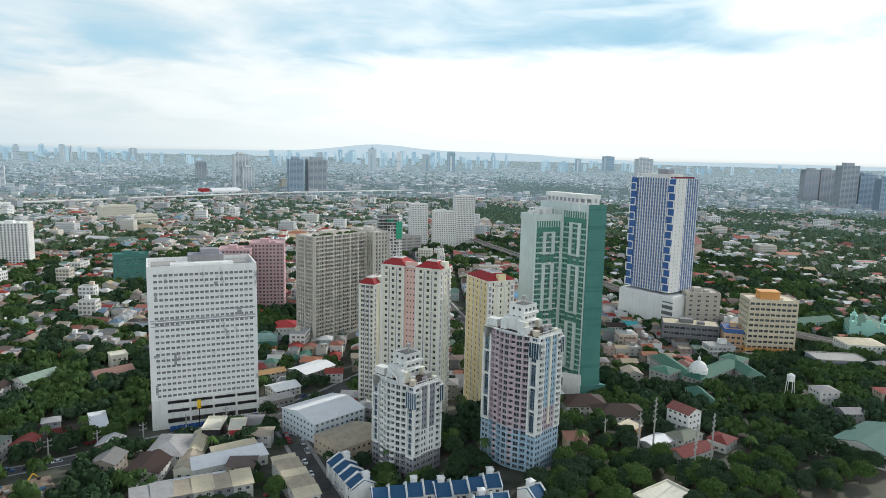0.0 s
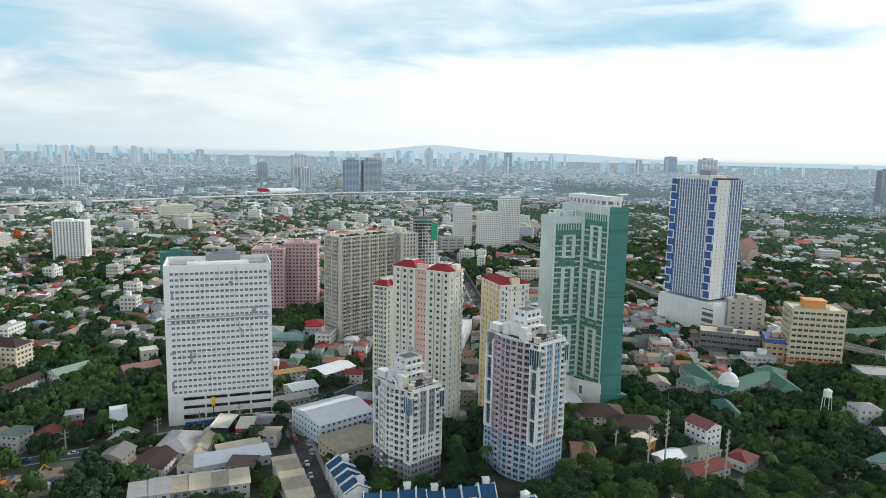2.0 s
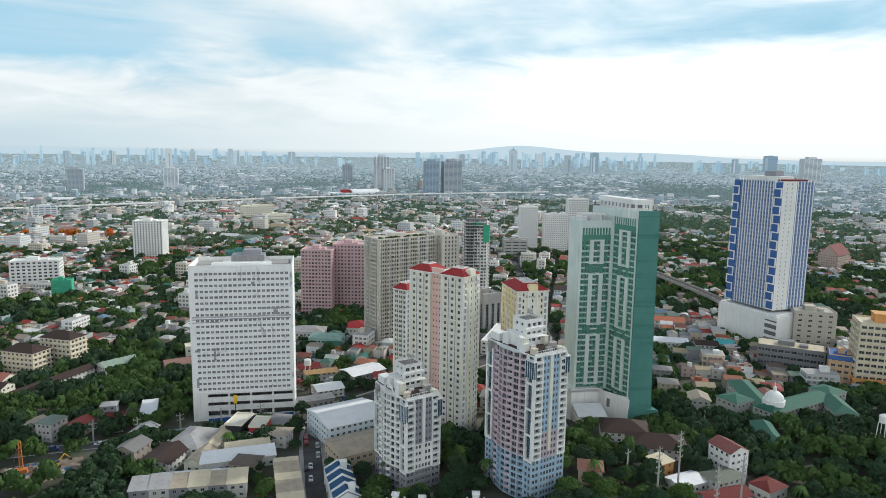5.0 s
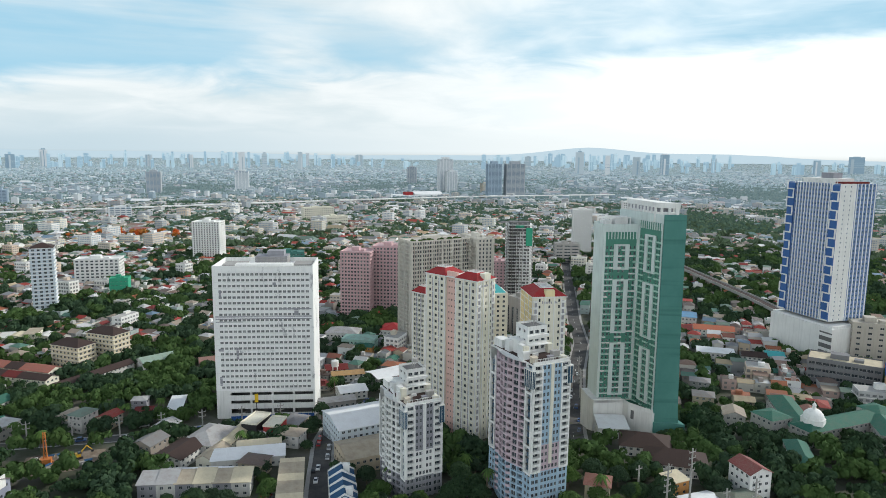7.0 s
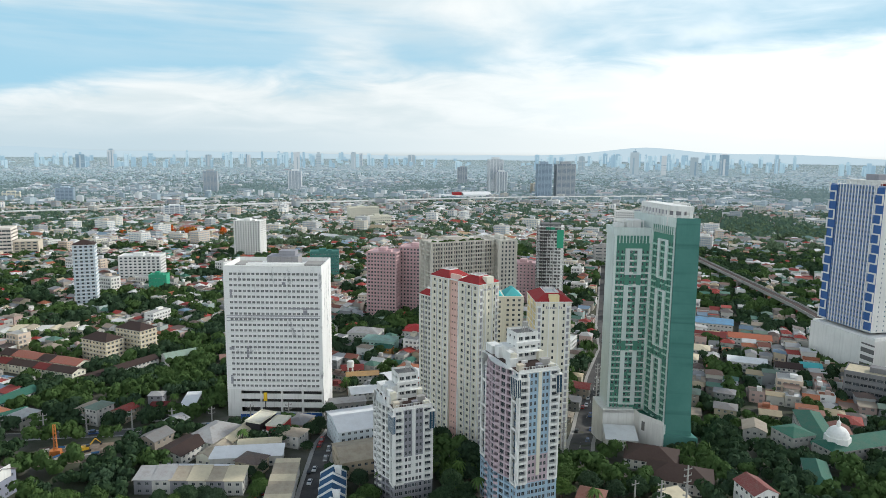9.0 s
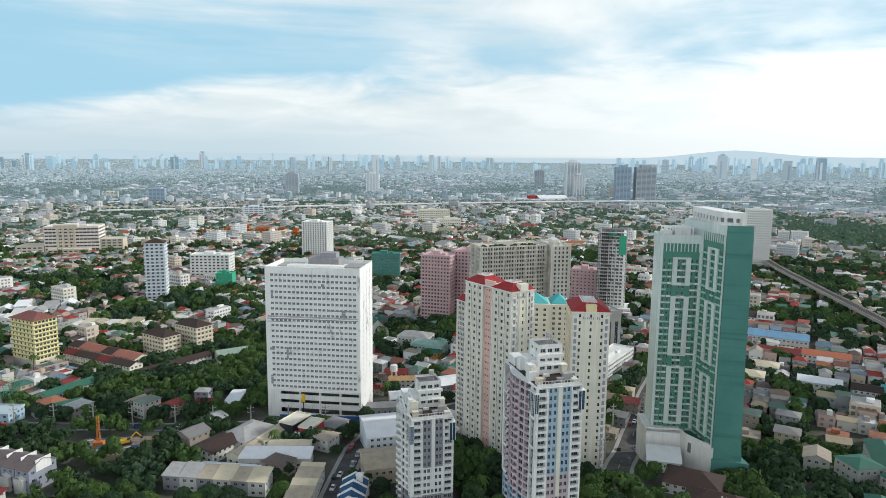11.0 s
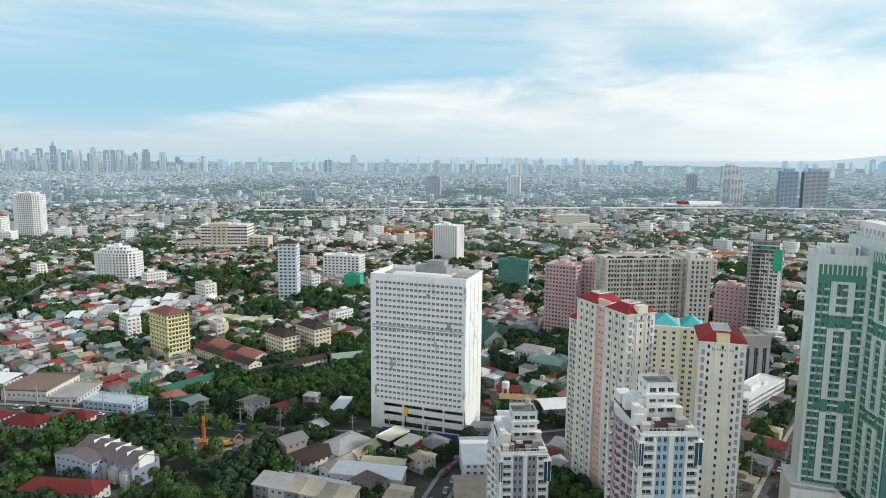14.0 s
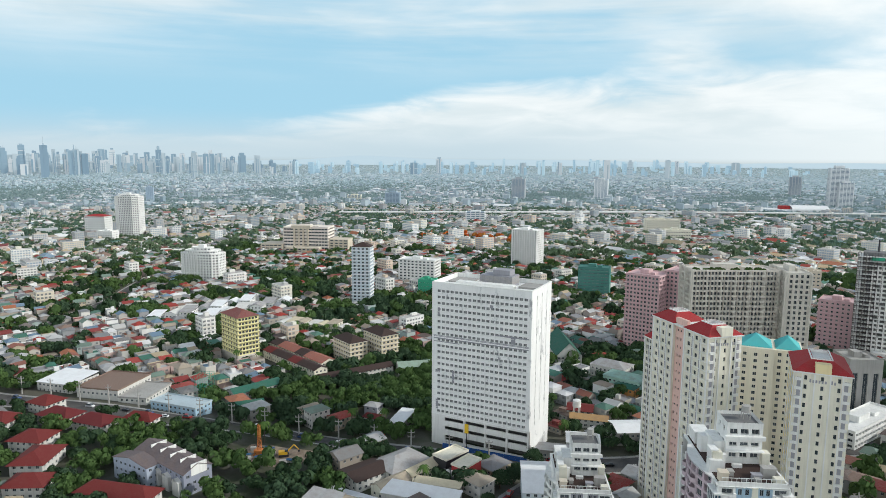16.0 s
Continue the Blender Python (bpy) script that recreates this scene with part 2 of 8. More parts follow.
# Far panes carry the haze as a paler, bluer base colour.
HAZEGLASS = glass("far_glass_haze_tint", (0.15, 0.21, 0.27), 0.3)
REDROOF = sheet_roof("red_roofing", [(0.33, 0.025, 0.028)], False, True, 0.35)
# Tile red is darkened in the colour for cloud shade over the foreground.
REDTILE = sheet_roof("red_tile_roofing", [(0.15, 0.022, 0.02)], False, True, 0.2)
BROWNROOF = sheet_roof("brown_roofing", [(0.05, 0.032, 0.028)], False, True, 0.12)
GREENROOF = sheet_roof("green_roofing", [(0.022, 0.12, 0.085)], False, True, 0.4)
BLUEROOF = sheet_roof("blue_roofing", [(0.02, 0.085, 0.18)], False, True, 0.3)
TURQROOF = sheet_roof("turquoise_roofing", [(0.08, 0.45, 0.46)], False, True, 0.3)
GREYROOF = sheet_roof("grey_roofing", [(0.36, 0.36, 0.36)])
WHITEROOF = sheet_roof("white_roofing", [(0.76, 0.77, 0.78)], False, True, 0.3)
TANROOF = sheet_roof("tan_roofing", [(0.42, 0.36, 0.27)])
PALETAN = sheet_roof("pale_tan_roofing", [(0.60, 0.53, 0.38)], False, True, 0.6)
# Base greens lean towards blue to stand in for haze over these trees.
LEAF = leaves("leaves_broad", (0.024, 0.050, 0.026), (0.050, 0.086, 0.038), (0.036, 0.060, 0.038))
LEAF_BRIGHT = leaves("leaves_bright", (0.046, 0.092, 0.024), (0.095, 0.155, 0.042), (0.055, 0.095, 0.035))
LEAF_FLAME = leaves("flame_tree_blossom", (0.55, 0.08, 0.02), (0.65, 0.16, 0.04), (0.10, 0.14, 0.04))
# Outer trees: greens paled in base colour to stand in for haze.
LEAF_HAZED = leaves("leaves_hazed", (0.08, 0.125, 0.065), (0.13, 0.19, 0.095), (0.09, 0.13, 0.08))
BARK = paint("bark", (0.13, 0.10, 0.075), 0.5, 0.95)
k = Mat("asphalt", 0.9)
_c = k.mix(k.span(k.noise(0.15, 6), 0.35, 0.7), (0.05, 0.05, 0.052), (0.11, 0.105, 0.10))
ASPHALT = k.done(k.mix(k.span(k.noise(3, 4), 0.3, 0.8, 0, 0.4), _c, (0.15, 0.14, 0.13)))
# Ground colours include a darkening for cloud shade over the foreground.
k = Mat("bare_ground", 0.95)
_c = k.mix(k.span(k.noise(0.02, 8, 0.65), 0.40, 0.62), (0.045, 0.06, 0.03), (0.12, 0.11, 0.09))
_c = k.mix(k.span(k.noise(0.11, 6, 0.6), 0.45, 0.7, 0, 0.7), _c, (0.14, 0.135, 0.125))
GROUND = k.done(k.mix(k.span(k.noise(1.5, 4), 0.3, 0.8, 0, 0.5), _c, (0.06, 0.065, 0.04)))
LINE = paint("road_paint", (0.7, 0.7, 0.66), 0.5)

# ---- builders ----


class Geo:
    """Vertices and faces of one mesh."""

    def __init__(self):
        self.v, self.f, self.m = [], [], []

    def quad(self, a, b, c, d, m=0):
        n = len(self.v)
        self.v += [a, b, c, d]
        self.f.append((n, n + 1, n + 2, n + 3))
        self.m.append(m)

    def tri(self, a, b, c, m=0):
        n = len(self.v)
        self.v += [a, b, c]
        self.f.append((n, n + 1, n + 2))
        self.m.append(m)

    def box(self, x0, x1, y0, y1, z0, z1, m=0):
        n = len(self.v)
        self.v += [(x, y, z) for z in (z0, z1) for x, y in ((x0, y0), (x1, y0), (x1, y1), (x0, y1))]
        self.f += [(n + a, n + b, n + c, n + d) for a, b, c, d in ((3, 2, 1, 0), (4, 5, 6, 7), (0, 1, 5, 4), (1, 2, 6, 5), (2, 3, 7, 6), (3, 0, 4, 7))]
        self.m += [m] * 6

    def prism(self, pts, z0, z1, m=0, cap=True):
        n, c = len(self.v), len(pts)
        self.v += [(x, y, z0) for x, y in pts] + [(x, y, z1) for x, y in pts]
        self.f += [(n + i, n + (i + 1) % c, n + c + (i + 1) % c, n + c + i) for i in range(c)]
        self.m += [m] * c
        if cap:
            self.f += [tuple(n + c + i for i in range(c)), tuple(n + c - 1 - i for i in range(c))]
            self.m += [m] * 2

    def ring(self, x0, x1, y0, y1, z0, z1, t, m=0):
        """A parapet round a rectangle, t thick."""
        n = len(self.v)
        for z in (z0, z1):
            for o in (0, t):
                self.v += [(x0 + o, y0 + o, z), (x1 - o, y0 + o, z), (x1 - o, y1 - o, z), (x0 + o, y1 - o, z)]
        for i in range(4):
            j = (i + 1) % 4
            self.f += [(n + i, n + j, n + 8 + j, n + 8 + i), (n + 4 + j, n + 4 + i, n + 12 + i, n + 12 + j), (n + 8 + i, n + 8 + j, n + 12 + j, n + 12 + i)]
            self.m += [m] * 3

    def tube(self, a, b, r0, r1, sides=6, m=0):
        a, b = Vector(a), Vector(b)
        q = (b - a).to_track_quat("Z", "Y")
        n = len(self.v)
        for p, r in ((a, r0), (b, r1)):
            for i in range(sides):
                w = math.tau * i / sides
                self.v.append(tuple(p + q @ Vector((math.cos(w) * r, math.sin(w) * r, 0))))
        self.f += [(n + i, n + (i + 1) % sides, n + sides + (i + 1) % sides, n + sides + i) for i in range(sides)]
        self.f.append(tuple(n + sides + i for i in range(sides)))
        self.m += [m] * (sides + 1)

    def gable(self, x0, x1, y0, y1, z, rise, over=0.4, t=0.15, m=0, along="x"):
        """A pitched roof with a ridge along x or y and a thickness."""
        if along == "y":
            g = Geo()
            g.gable(y0, y1, x0, x1, z, rise, over, t, m)
            n = len(self.v)
            self.v += [(b, a, c) for a, b, c in g.v]
            self.f += [tuple(n + i for i in reversed(f)) for f in g.f]
            self.m += g.m
            return
        x0, x1, ym = x0 - over, x1 + over, (y0 + y1) / 2
        drop = rise * over / max(0.1, (y1 - y0) / 2)
        y0, y1 = y0 - over, y1 + over
        n = len(self.v)
        for x in (x0, x1):
            self.v += [(x, y0, z - drop), (x, ym, z + rise), (x, y1, z - drop), (x, y0, z - drop - t), (x, y1, z - drop - t), (x, ym, z + rise - t)]
        for f in ((0, 6, 7, 1), (1, 7, 8, 2), (3, 5, 11, 9), (5, 4, 10, 11), (0, 3, 9, 6), (2, 8, 10, 4), (0, 1, 5, 3), (1, 2, 4, 5), (6, 9, 11, 7), (7, 11, 10, 8)):
            self.f.append(tuple(n + i for i in f))
            self.m.append(m)

    def hip(self, x0, x1, y0, y1, z, rise, over=0.5, m=0, flat=0.0):
        """A hipped roof; flat: how much of the ridge stays level on top as a deck."""
        x0, x1, y0, y1 = x0 - over, x1 + over, y0 - over, y1 + over
        w, d = x1 - x0, y1 - y0
        s = min(w, d) / 2 * (1 - flat)
        n = len(self.v)
        self.v += [(x0, y0, z), (x1, y0, z), (x1, y1, z), (x0, y1, z), (x0 + s, y0 + s, z + rise), (x1 - s, y0 + s, z + rise), (x1 - s, y1 - s, z + rise), (x0 + s, y1 - s, z + rise)]
        for f in ((0, 1, 5, 4), (1, 2, 6, 5), (2, 3, 7, 6), (3, 0, 4, 7), (4, 5, 6, 7), (3, 2, 1, 0)):
            self.f.append(tuple(n + i for i in f))
            self.m.append(m)

    def mesh(self, name, mats):
        me = bpy.data.meshes.new(name)
        if name == "wall" and len(self.v) < 60000:
            # join the wall's faces along their shared edges
            seen, index = {}, []
            for p in self.v:
                index.append(seen.setdefault((round(p[0], 3), round(p[1], 3), round(p[2], 3)), len(seen)))
            keep = [(f, m) for f, m in zip(self.f, self.m) if len({index[i] for i in f}) == len(f)]
            self.v, self.f, self.m = list(seen), [tuple(index[i] for i in f) for f, m in keep], [m for f, m in keep]
        me.from_pydata(self.v, [], self.f)
        for x in mats if isinstance(mats, (list, tuple)) else [mats]:
            me.materials.append(x)
        if any(self.m):
            me.polygons.foreach_set("material_index", self.m)
        me.update()
        return me


def gz(x, y):
    """The lie of the land: level, rising to the south and east, with a long fall to the plain and a far rise."""
    d = math.hypot(x - 80, y + 100)

    def s(v):
        v = min(1, max(0, v))
        return v * v * (3 - 2 * v)
    z = 6 * s((-12 - y) / 40) + 7 * s((x - 60) / 110) * s((-30 - y) / 80)
    if d > 600:
        z += -28 * (d - 600) / 1700 if d < 2300 else -28 + 120 * (d - 2300) / 2640
    return z


def thing(name, label, category, x, y, turn=0.0, z=None, group="", kind=""):
    ob = new(name)
    ob.empty_display_size = 0.5
    ob.matrix_world = pose(x, y, gz(x, y) if z is None else z, 0, 0, turn)
    return tagged(ob, label, category, group, kind)


def part(name, geo, mats, parent, label="", m=None, kind=""):
    ob = new(name, geo.mesh(name, mats) if isinstance(geo, Geo) else geo)
    ob.parent = parent
    if m is not None:
        ob.matrix_basis = m
    if label:
        ob["label"] = label
    if kind:
        ob["kind"] = kind
    return ob


def even(n, lo, hi, size):
    """n spans of that size, evenly spread between lo and hi."""
    step = (hi - lo) / n
    return [(lo + step * (i + 0.5) - size / 2, lo + step * (i + 0.5) + size / 2) for i in range(n)]


def facade(g, x, y, turn, width, z0, z1, cols, rows, depth, wins, m=0, style=0):
    """A wall from (x, y) along turn degrees, with real recesses at the crossings of cols and rows; wins collects the windows' places."""
    a = radians(turn)
    ux, uy, nx, ny = math.cos(a), math.sin(a), math.sin(a), -math.cos(a)

    def p(u, z, d=0.0):
        return (x + ux * u - nx * d, y + uy * u - ny * d, z)
    z = z0
    for lo, hi in rows:
        g.quad(p(0, z), p(width, z), p(width, lo), p(0, lo), m)
        u = 0
        for c0, c1 in cols:
            g.quad(p(u, lo), p(c0, lo), p(c0, hi), p(u, hi), m)
            for q in (((c0, lo), (c1, lo)), ((c1, lo), (c1, hi)), ((c1, hi), (c0, hi)), ((c0, hi), (c0, lo))):
                (a0, b0), (a1, b1) = q
                g.quad(p(a0, b0), p(a1, b1), p(a1, b1, depth), p(a0, b0, depth), m)
            wins.append((p((c0 + c1) / 2, (lo + hi) / 2, depth), turn, round(c1 - c0, 2), round(hi - lo, 2), style))
            u = c1
        g.quad(p(u, lo), p(width, lo), p(width, hi), p(u, hi), m)
        z = hi
    g.quad(p(0, z), p(width, z), p(width, z1), p(0, z1), m)


def window_geo(w, h, bars=1, g=None, m=None):
    """A pane with its frame and mullions, facing -y, centred."""
    g = g or Geo()
    n = len(g.v)
    a, b, f = w / 2, h / 2, min(0.07, w * 0.06)
    g.quad((-a, 0, -b), (a, 0, -b), (a, 0, b), (-a, 0, b), 0)
    for x0, x1, z0, z1 in [(-a, a, -b, -b + f), (-a, a, b - f, b), (-a, -a + f, -b, b), (a - f, a, -b, b)] + [(-a + 2 * a * (i + 1) / (bars + 1) - f / 2, -a + 2 * a * (i + 1) / (bars + 1) + f / 2, -b, b) for i in range(bars)]:
        g.quad((x0, -0.03, z0), (x1, -0.03, z0), (x1, -0.03, z1), (x0, -0.03, z1), 1)
    if m is not None:
        g.v[n:] = [tuple(m @ Vector(v)) for v in g.v[n:]]
    return g


def windows(parent, wins, limit=300, mats=(GLASS, FRAME), name="window", bars=1, label=""):
    """The first windows as parts of their own, the rest joined."""
    shared, rest = {}, Geo()
    for i, (p, turn, w, h, style) in enumerate(wins):
        m = pose(*p, 0, 0, turn)
        if i < limit:
            if (w, h) not in shared:
                shared[w, h] = window_geo(w, h, bars).mesh(name, list(mats))
            part(name, shared[w, h], None, parent, label, m)
        else:
            window_geo(w, h, 0 if w < 1 else bars, rest, m)
    if rest.v:
        part("upper_glazing", rest, list(mats), parent, "", None, "stuff")


def haze_mat(name, colours, glow):
    """Far town with haze painted in: pale, low-contrast colours that glow faintly."""
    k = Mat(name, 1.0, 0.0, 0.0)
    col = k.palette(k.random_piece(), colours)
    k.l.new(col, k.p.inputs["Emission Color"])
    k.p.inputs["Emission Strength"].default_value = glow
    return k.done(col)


# Haze is mixed into these colours and emission, more for the farther sets.
DIST_WALL = haze_mat("distant_wall", [(0.32, 0.38, 0.42), (0.23, 0.29, 0.33), (0.42, 0.45, 0.47), (0.20, 0.26, 0.30), (0.27, 0.33, 0.37)], 0.20)
DIST_ROOF = haze_mat("distant_roof", [(0.22, 0.26, 0.29), (0.29, 0.32, 0.34), (0.18, 0.22, 0.25), (0.26, 0.25, 0.26), (0.46, 0.48, 0.49), (0.17, 0.22, 0.24)], 0.36)
DIST_TREE = haze_mat("distant_trees", [(0.105, 0.15, 0.155), (0.125, 0.17, 0.17), (0.095, 0.14, 0.145)], 0.6)
FAR_WALL = haze_mat("farthest_wall", [(0.31, 0.375, 0.41), (0.26, 0.325, 0.37), (0.36, 0.41, 0.44)], 0.32)
FAR_TREE = haze_mat("farthest_trees", [(0.20, 0.26, 0.29), (0.23, 0.29, 0.32), (0.18, 0.24, 0.27)], 0.70)
MID_WALL = haze_mat("hazed_outer_wall", [(0.46, 0.46, 0.45), (0.37, 0.37, 0.36), (0.58, 0.58, 0.57), (0.31, 0.31, 0.31), (0.31, 0.33, 0.34), (0.43, 0.41, 0.37)], 0.10)
MID_ROOF = haze_mat("hazed_outer_roof", [(0.25, 0.14, 0.13), (0.31, 0.33, 0.34), (0.22, 0.17, 0.16), (0.22, 0.25, 0.26), (0.40, 0.41, 0.41), (0.13, 0.20, 0.19), (0.32, 0.30, 0.26), (0.56, 0.57, 0.57), (0.25, 0.27, 0.28), (0.20, 0.25, 0.29), (0.36, 0.32, 0.26)], 0.16)
MID_TREE = haze_mat("hazed_outer_trees", [(0.055, 0.095, 0.07), (0.08, 0.12, 0.08), (0.05, 0.085, 0.068)], 0.32)
SKYLINE = haze_mat("skyline_tower", [(0.15, 0.215, 0.265), (0.19, 0.255, 0.30), (0.13, 0.19, 0.24), (0.26, 0.31, 0.34), (0.33, 0.36, 0.38), (0.22, 0.27, 0.30)], 0.55)
SKYLINE_PALE = haze_mat("pale_skyline_tower", [(0.21, 0.30, 0.36), (0.25, 0.345, 0.395), (0.19, 0.275, 0.335), (0.30, 0.385, 0.43)], 0.68)
# Haze over the far ground is part of its colour and emission.
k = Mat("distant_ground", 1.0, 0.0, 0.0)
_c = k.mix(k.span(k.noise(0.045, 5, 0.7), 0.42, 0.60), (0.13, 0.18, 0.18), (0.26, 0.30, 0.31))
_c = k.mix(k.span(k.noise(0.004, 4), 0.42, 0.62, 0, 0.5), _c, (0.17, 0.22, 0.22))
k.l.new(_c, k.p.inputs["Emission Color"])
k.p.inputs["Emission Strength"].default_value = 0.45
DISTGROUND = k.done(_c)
# The hills emit an even haze blue over an almost black base.
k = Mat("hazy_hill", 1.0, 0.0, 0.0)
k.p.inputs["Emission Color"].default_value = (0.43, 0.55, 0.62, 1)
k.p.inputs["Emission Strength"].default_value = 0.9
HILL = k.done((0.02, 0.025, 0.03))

# ---- land ----


def land():
    g = Geo()
    rings = [0] + [20 * 1.09 ** i for i in range(65)]
    rings = [r for r in rings if r < 4940] + [4940]
    n = 120
    cx, cy = 80.0, -100.0
    for r in rings:
        for i in range(n):
            a = math.tau * i / n
            x, y = cx + r * math.cos(a), cy + r * math.sin(a)
            g.v.append((x, y, gz(x, y)))
    near, far = Geo(), Geo()
    near.v, far.v = g.v, g.v
    for j in range(len(rings) - 1):
        for i in range(n):
            k2 = (i + 1) % n
            m = near if rings[j] < 1900 else far
            m.f.append((j * n + i, (j + 1) * n + i, (j + 1) * n + k2, j * n + k2))
            m.m.append(0)
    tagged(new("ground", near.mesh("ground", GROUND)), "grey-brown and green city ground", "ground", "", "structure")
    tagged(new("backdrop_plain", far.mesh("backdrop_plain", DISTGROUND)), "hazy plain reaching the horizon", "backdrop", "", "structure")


land()
KEEP = []   # (x, y, cos, sin, half width, half depth) of what is built; filler keeps off


def reserve(x0, y0, w, d, turn, pad=2.0):
    a = radians(turn)
    cx, cy = x0 + math.cos(a) * w / 2 - math.sin(a) * d / 2, y0 + math.sin(a) * w / 2 + math.cos(a) * d / 2
    KEEP.append((cx, cy, math.cos(a), math.sin(a), w / 2 + pad, d / 2 + pad))


def taken(x, y, r=0.0):
    for cx, cy, c, s, hw, hd in KEEP:
        dx, dy = x - cx, y - cy
        if abs(dx * c + dy * s) < hw + r and abs(dy * c - dx * s) < hd + r:
            return True
    return False


def road(name, label, pts, width, marks=True):
    """A strip of asphalt over the land, with kerbs and a dashed line."""
    g, c = Geo(), Geo()
    for (ax, ay), (bx, by) in zip(pts, pts[1:]):
        w = math.hypot(bx - ax, by - ay)
        ux, uy = (bx - ax) / w, (by - ay) / w
        px, py = -uy, ux
        n = max(1, int(w / 10))
        reserve(ax + uy * width / 2, ay - ux * width / 2, w, width, math.degrees(math.atan2(uy, ux)), 1.5)

        def at(s, o, h):
            x, y = ax + ux * s + px * o, ay + uy * s + py * o
            return (x, y, gz(x, y) + h)
        for i in range(n):
            s0, s1 = w * i / n, w * (i + 1) / n + 0.3
            g.quad(at(s0, -width / 2, 0.12), at(s1, -width / 2, 0.12), at(s1, width / 2, 0.12), at(s0, width / 2, 0.12))
            for o in (-1, 1):
                a, b = o * width / 2, o * (width / 2 + 1.8)
                lo, hi = min(a, b), max(a, b)
                c.quad(at(s0, lo, 0.27), at(s1, lo, 0.27), at(s1, hi, 0.27), at(s0, hi, 0.27))
                q = at(s0, a, 0.12), at(s1, a, 0.12), at(s1, a, 0.27), at(s0, a, 0.27)
                c.quad(*q)
            if marks and i % 2 == 0:
                g.quad(at(s0, -0.12, 0.13), at(s0 + 4, -0.12, 0.13), at(s0 + 4, 0.12, 0.13), at(s0, 0.12, 0.13), 1)
    tagged(new(name, g.mesh(name, [ASPHALT, LINE])), label, "road", "", "structure")
    tagged(new("pavement", c.mesh("pavement", CONCRETE)), "grey concrete pavement beside the road", "pavement", "", "structure")


road("road", "grey asphalt avenue with faded lane lines", [(-420, -112), (-237, -75), (-178, -60), (-128, -50), (-86, -38), (-44, -28), (0, -16), (40, -9), (62, 0), (95, 20), (150, 60), (205, 100)], 14)
road("road", "narrow asphalt side street between walls", [(62, -12), (61, -45), (63, -90), (68, -160)], 8, False)
road("road", "grey asphalt street running away between towers", [(176, -72), (184, -40), (196, 2), (216, 68), (238, 130), (252, 200), (284, 330), (330, 520)], 10)
road("road", "grey asphalt avenue between low houses", [(-520, 262), (-480, 205), (-440, 150), (-400, 60)], 14, False)
reserve(0, -2, 52, 33, 0)
reserve(110, -28, 36, 26, -48)
reserve(157, -55, 17, 24, 3)
reserve(138, 38, 30, 24, 3)
reserve(193, -54, 42, 42, 0, 1)
reserve(98, -108, 18, 28, 24)
reserve(142, -130, 19, 30, 23)
KEEP.append((-52, -60, 0.97, 0.26, 17, 11))


def yard():
    """Bare earth of the building yard, with heaps."""
    g = Geo()
    n = 14
    for j in range(n):
        for i in range(n):
            q = []
            for a, b in ((i, j), (i + 1, j), (i + 1, j + 1), (i, j + 1)):
                u, v = (a / n - 0.5) * 32, (b / n - 0.5) * 20
                x, y = -52 + 0.97 * u - 0.26 * v, -60 + 0.26 * u + 0.97 * v
                edge = min(a, n - a, b, n - b)
                q.append((x, y, gz(x, y) + 0.05 + (0.0 if edge == 0 else 0.25 + 0.9 * max(0, noise.noise(Vector((x * 0.2, y * 0.2, 1)))))))
            g.quad(*q)
    tagged(new("ground_yard", g.mesh("ground_yard", EARTH)), "bare brown earth of a building yard", "ground", "", "structure")


k = Mat("bare_earth", 0.95)
k.bump(k.noise(1.2, 6), 0.6, 0.3)
EARTH = k.done(k.mix(k.span(k.noise(0.3, 6), 0.35, 0.7), (0.16, 0.12, 0.09), (0.28, 0.23, 0.18)))
yard()

# ---- the white slab block ----


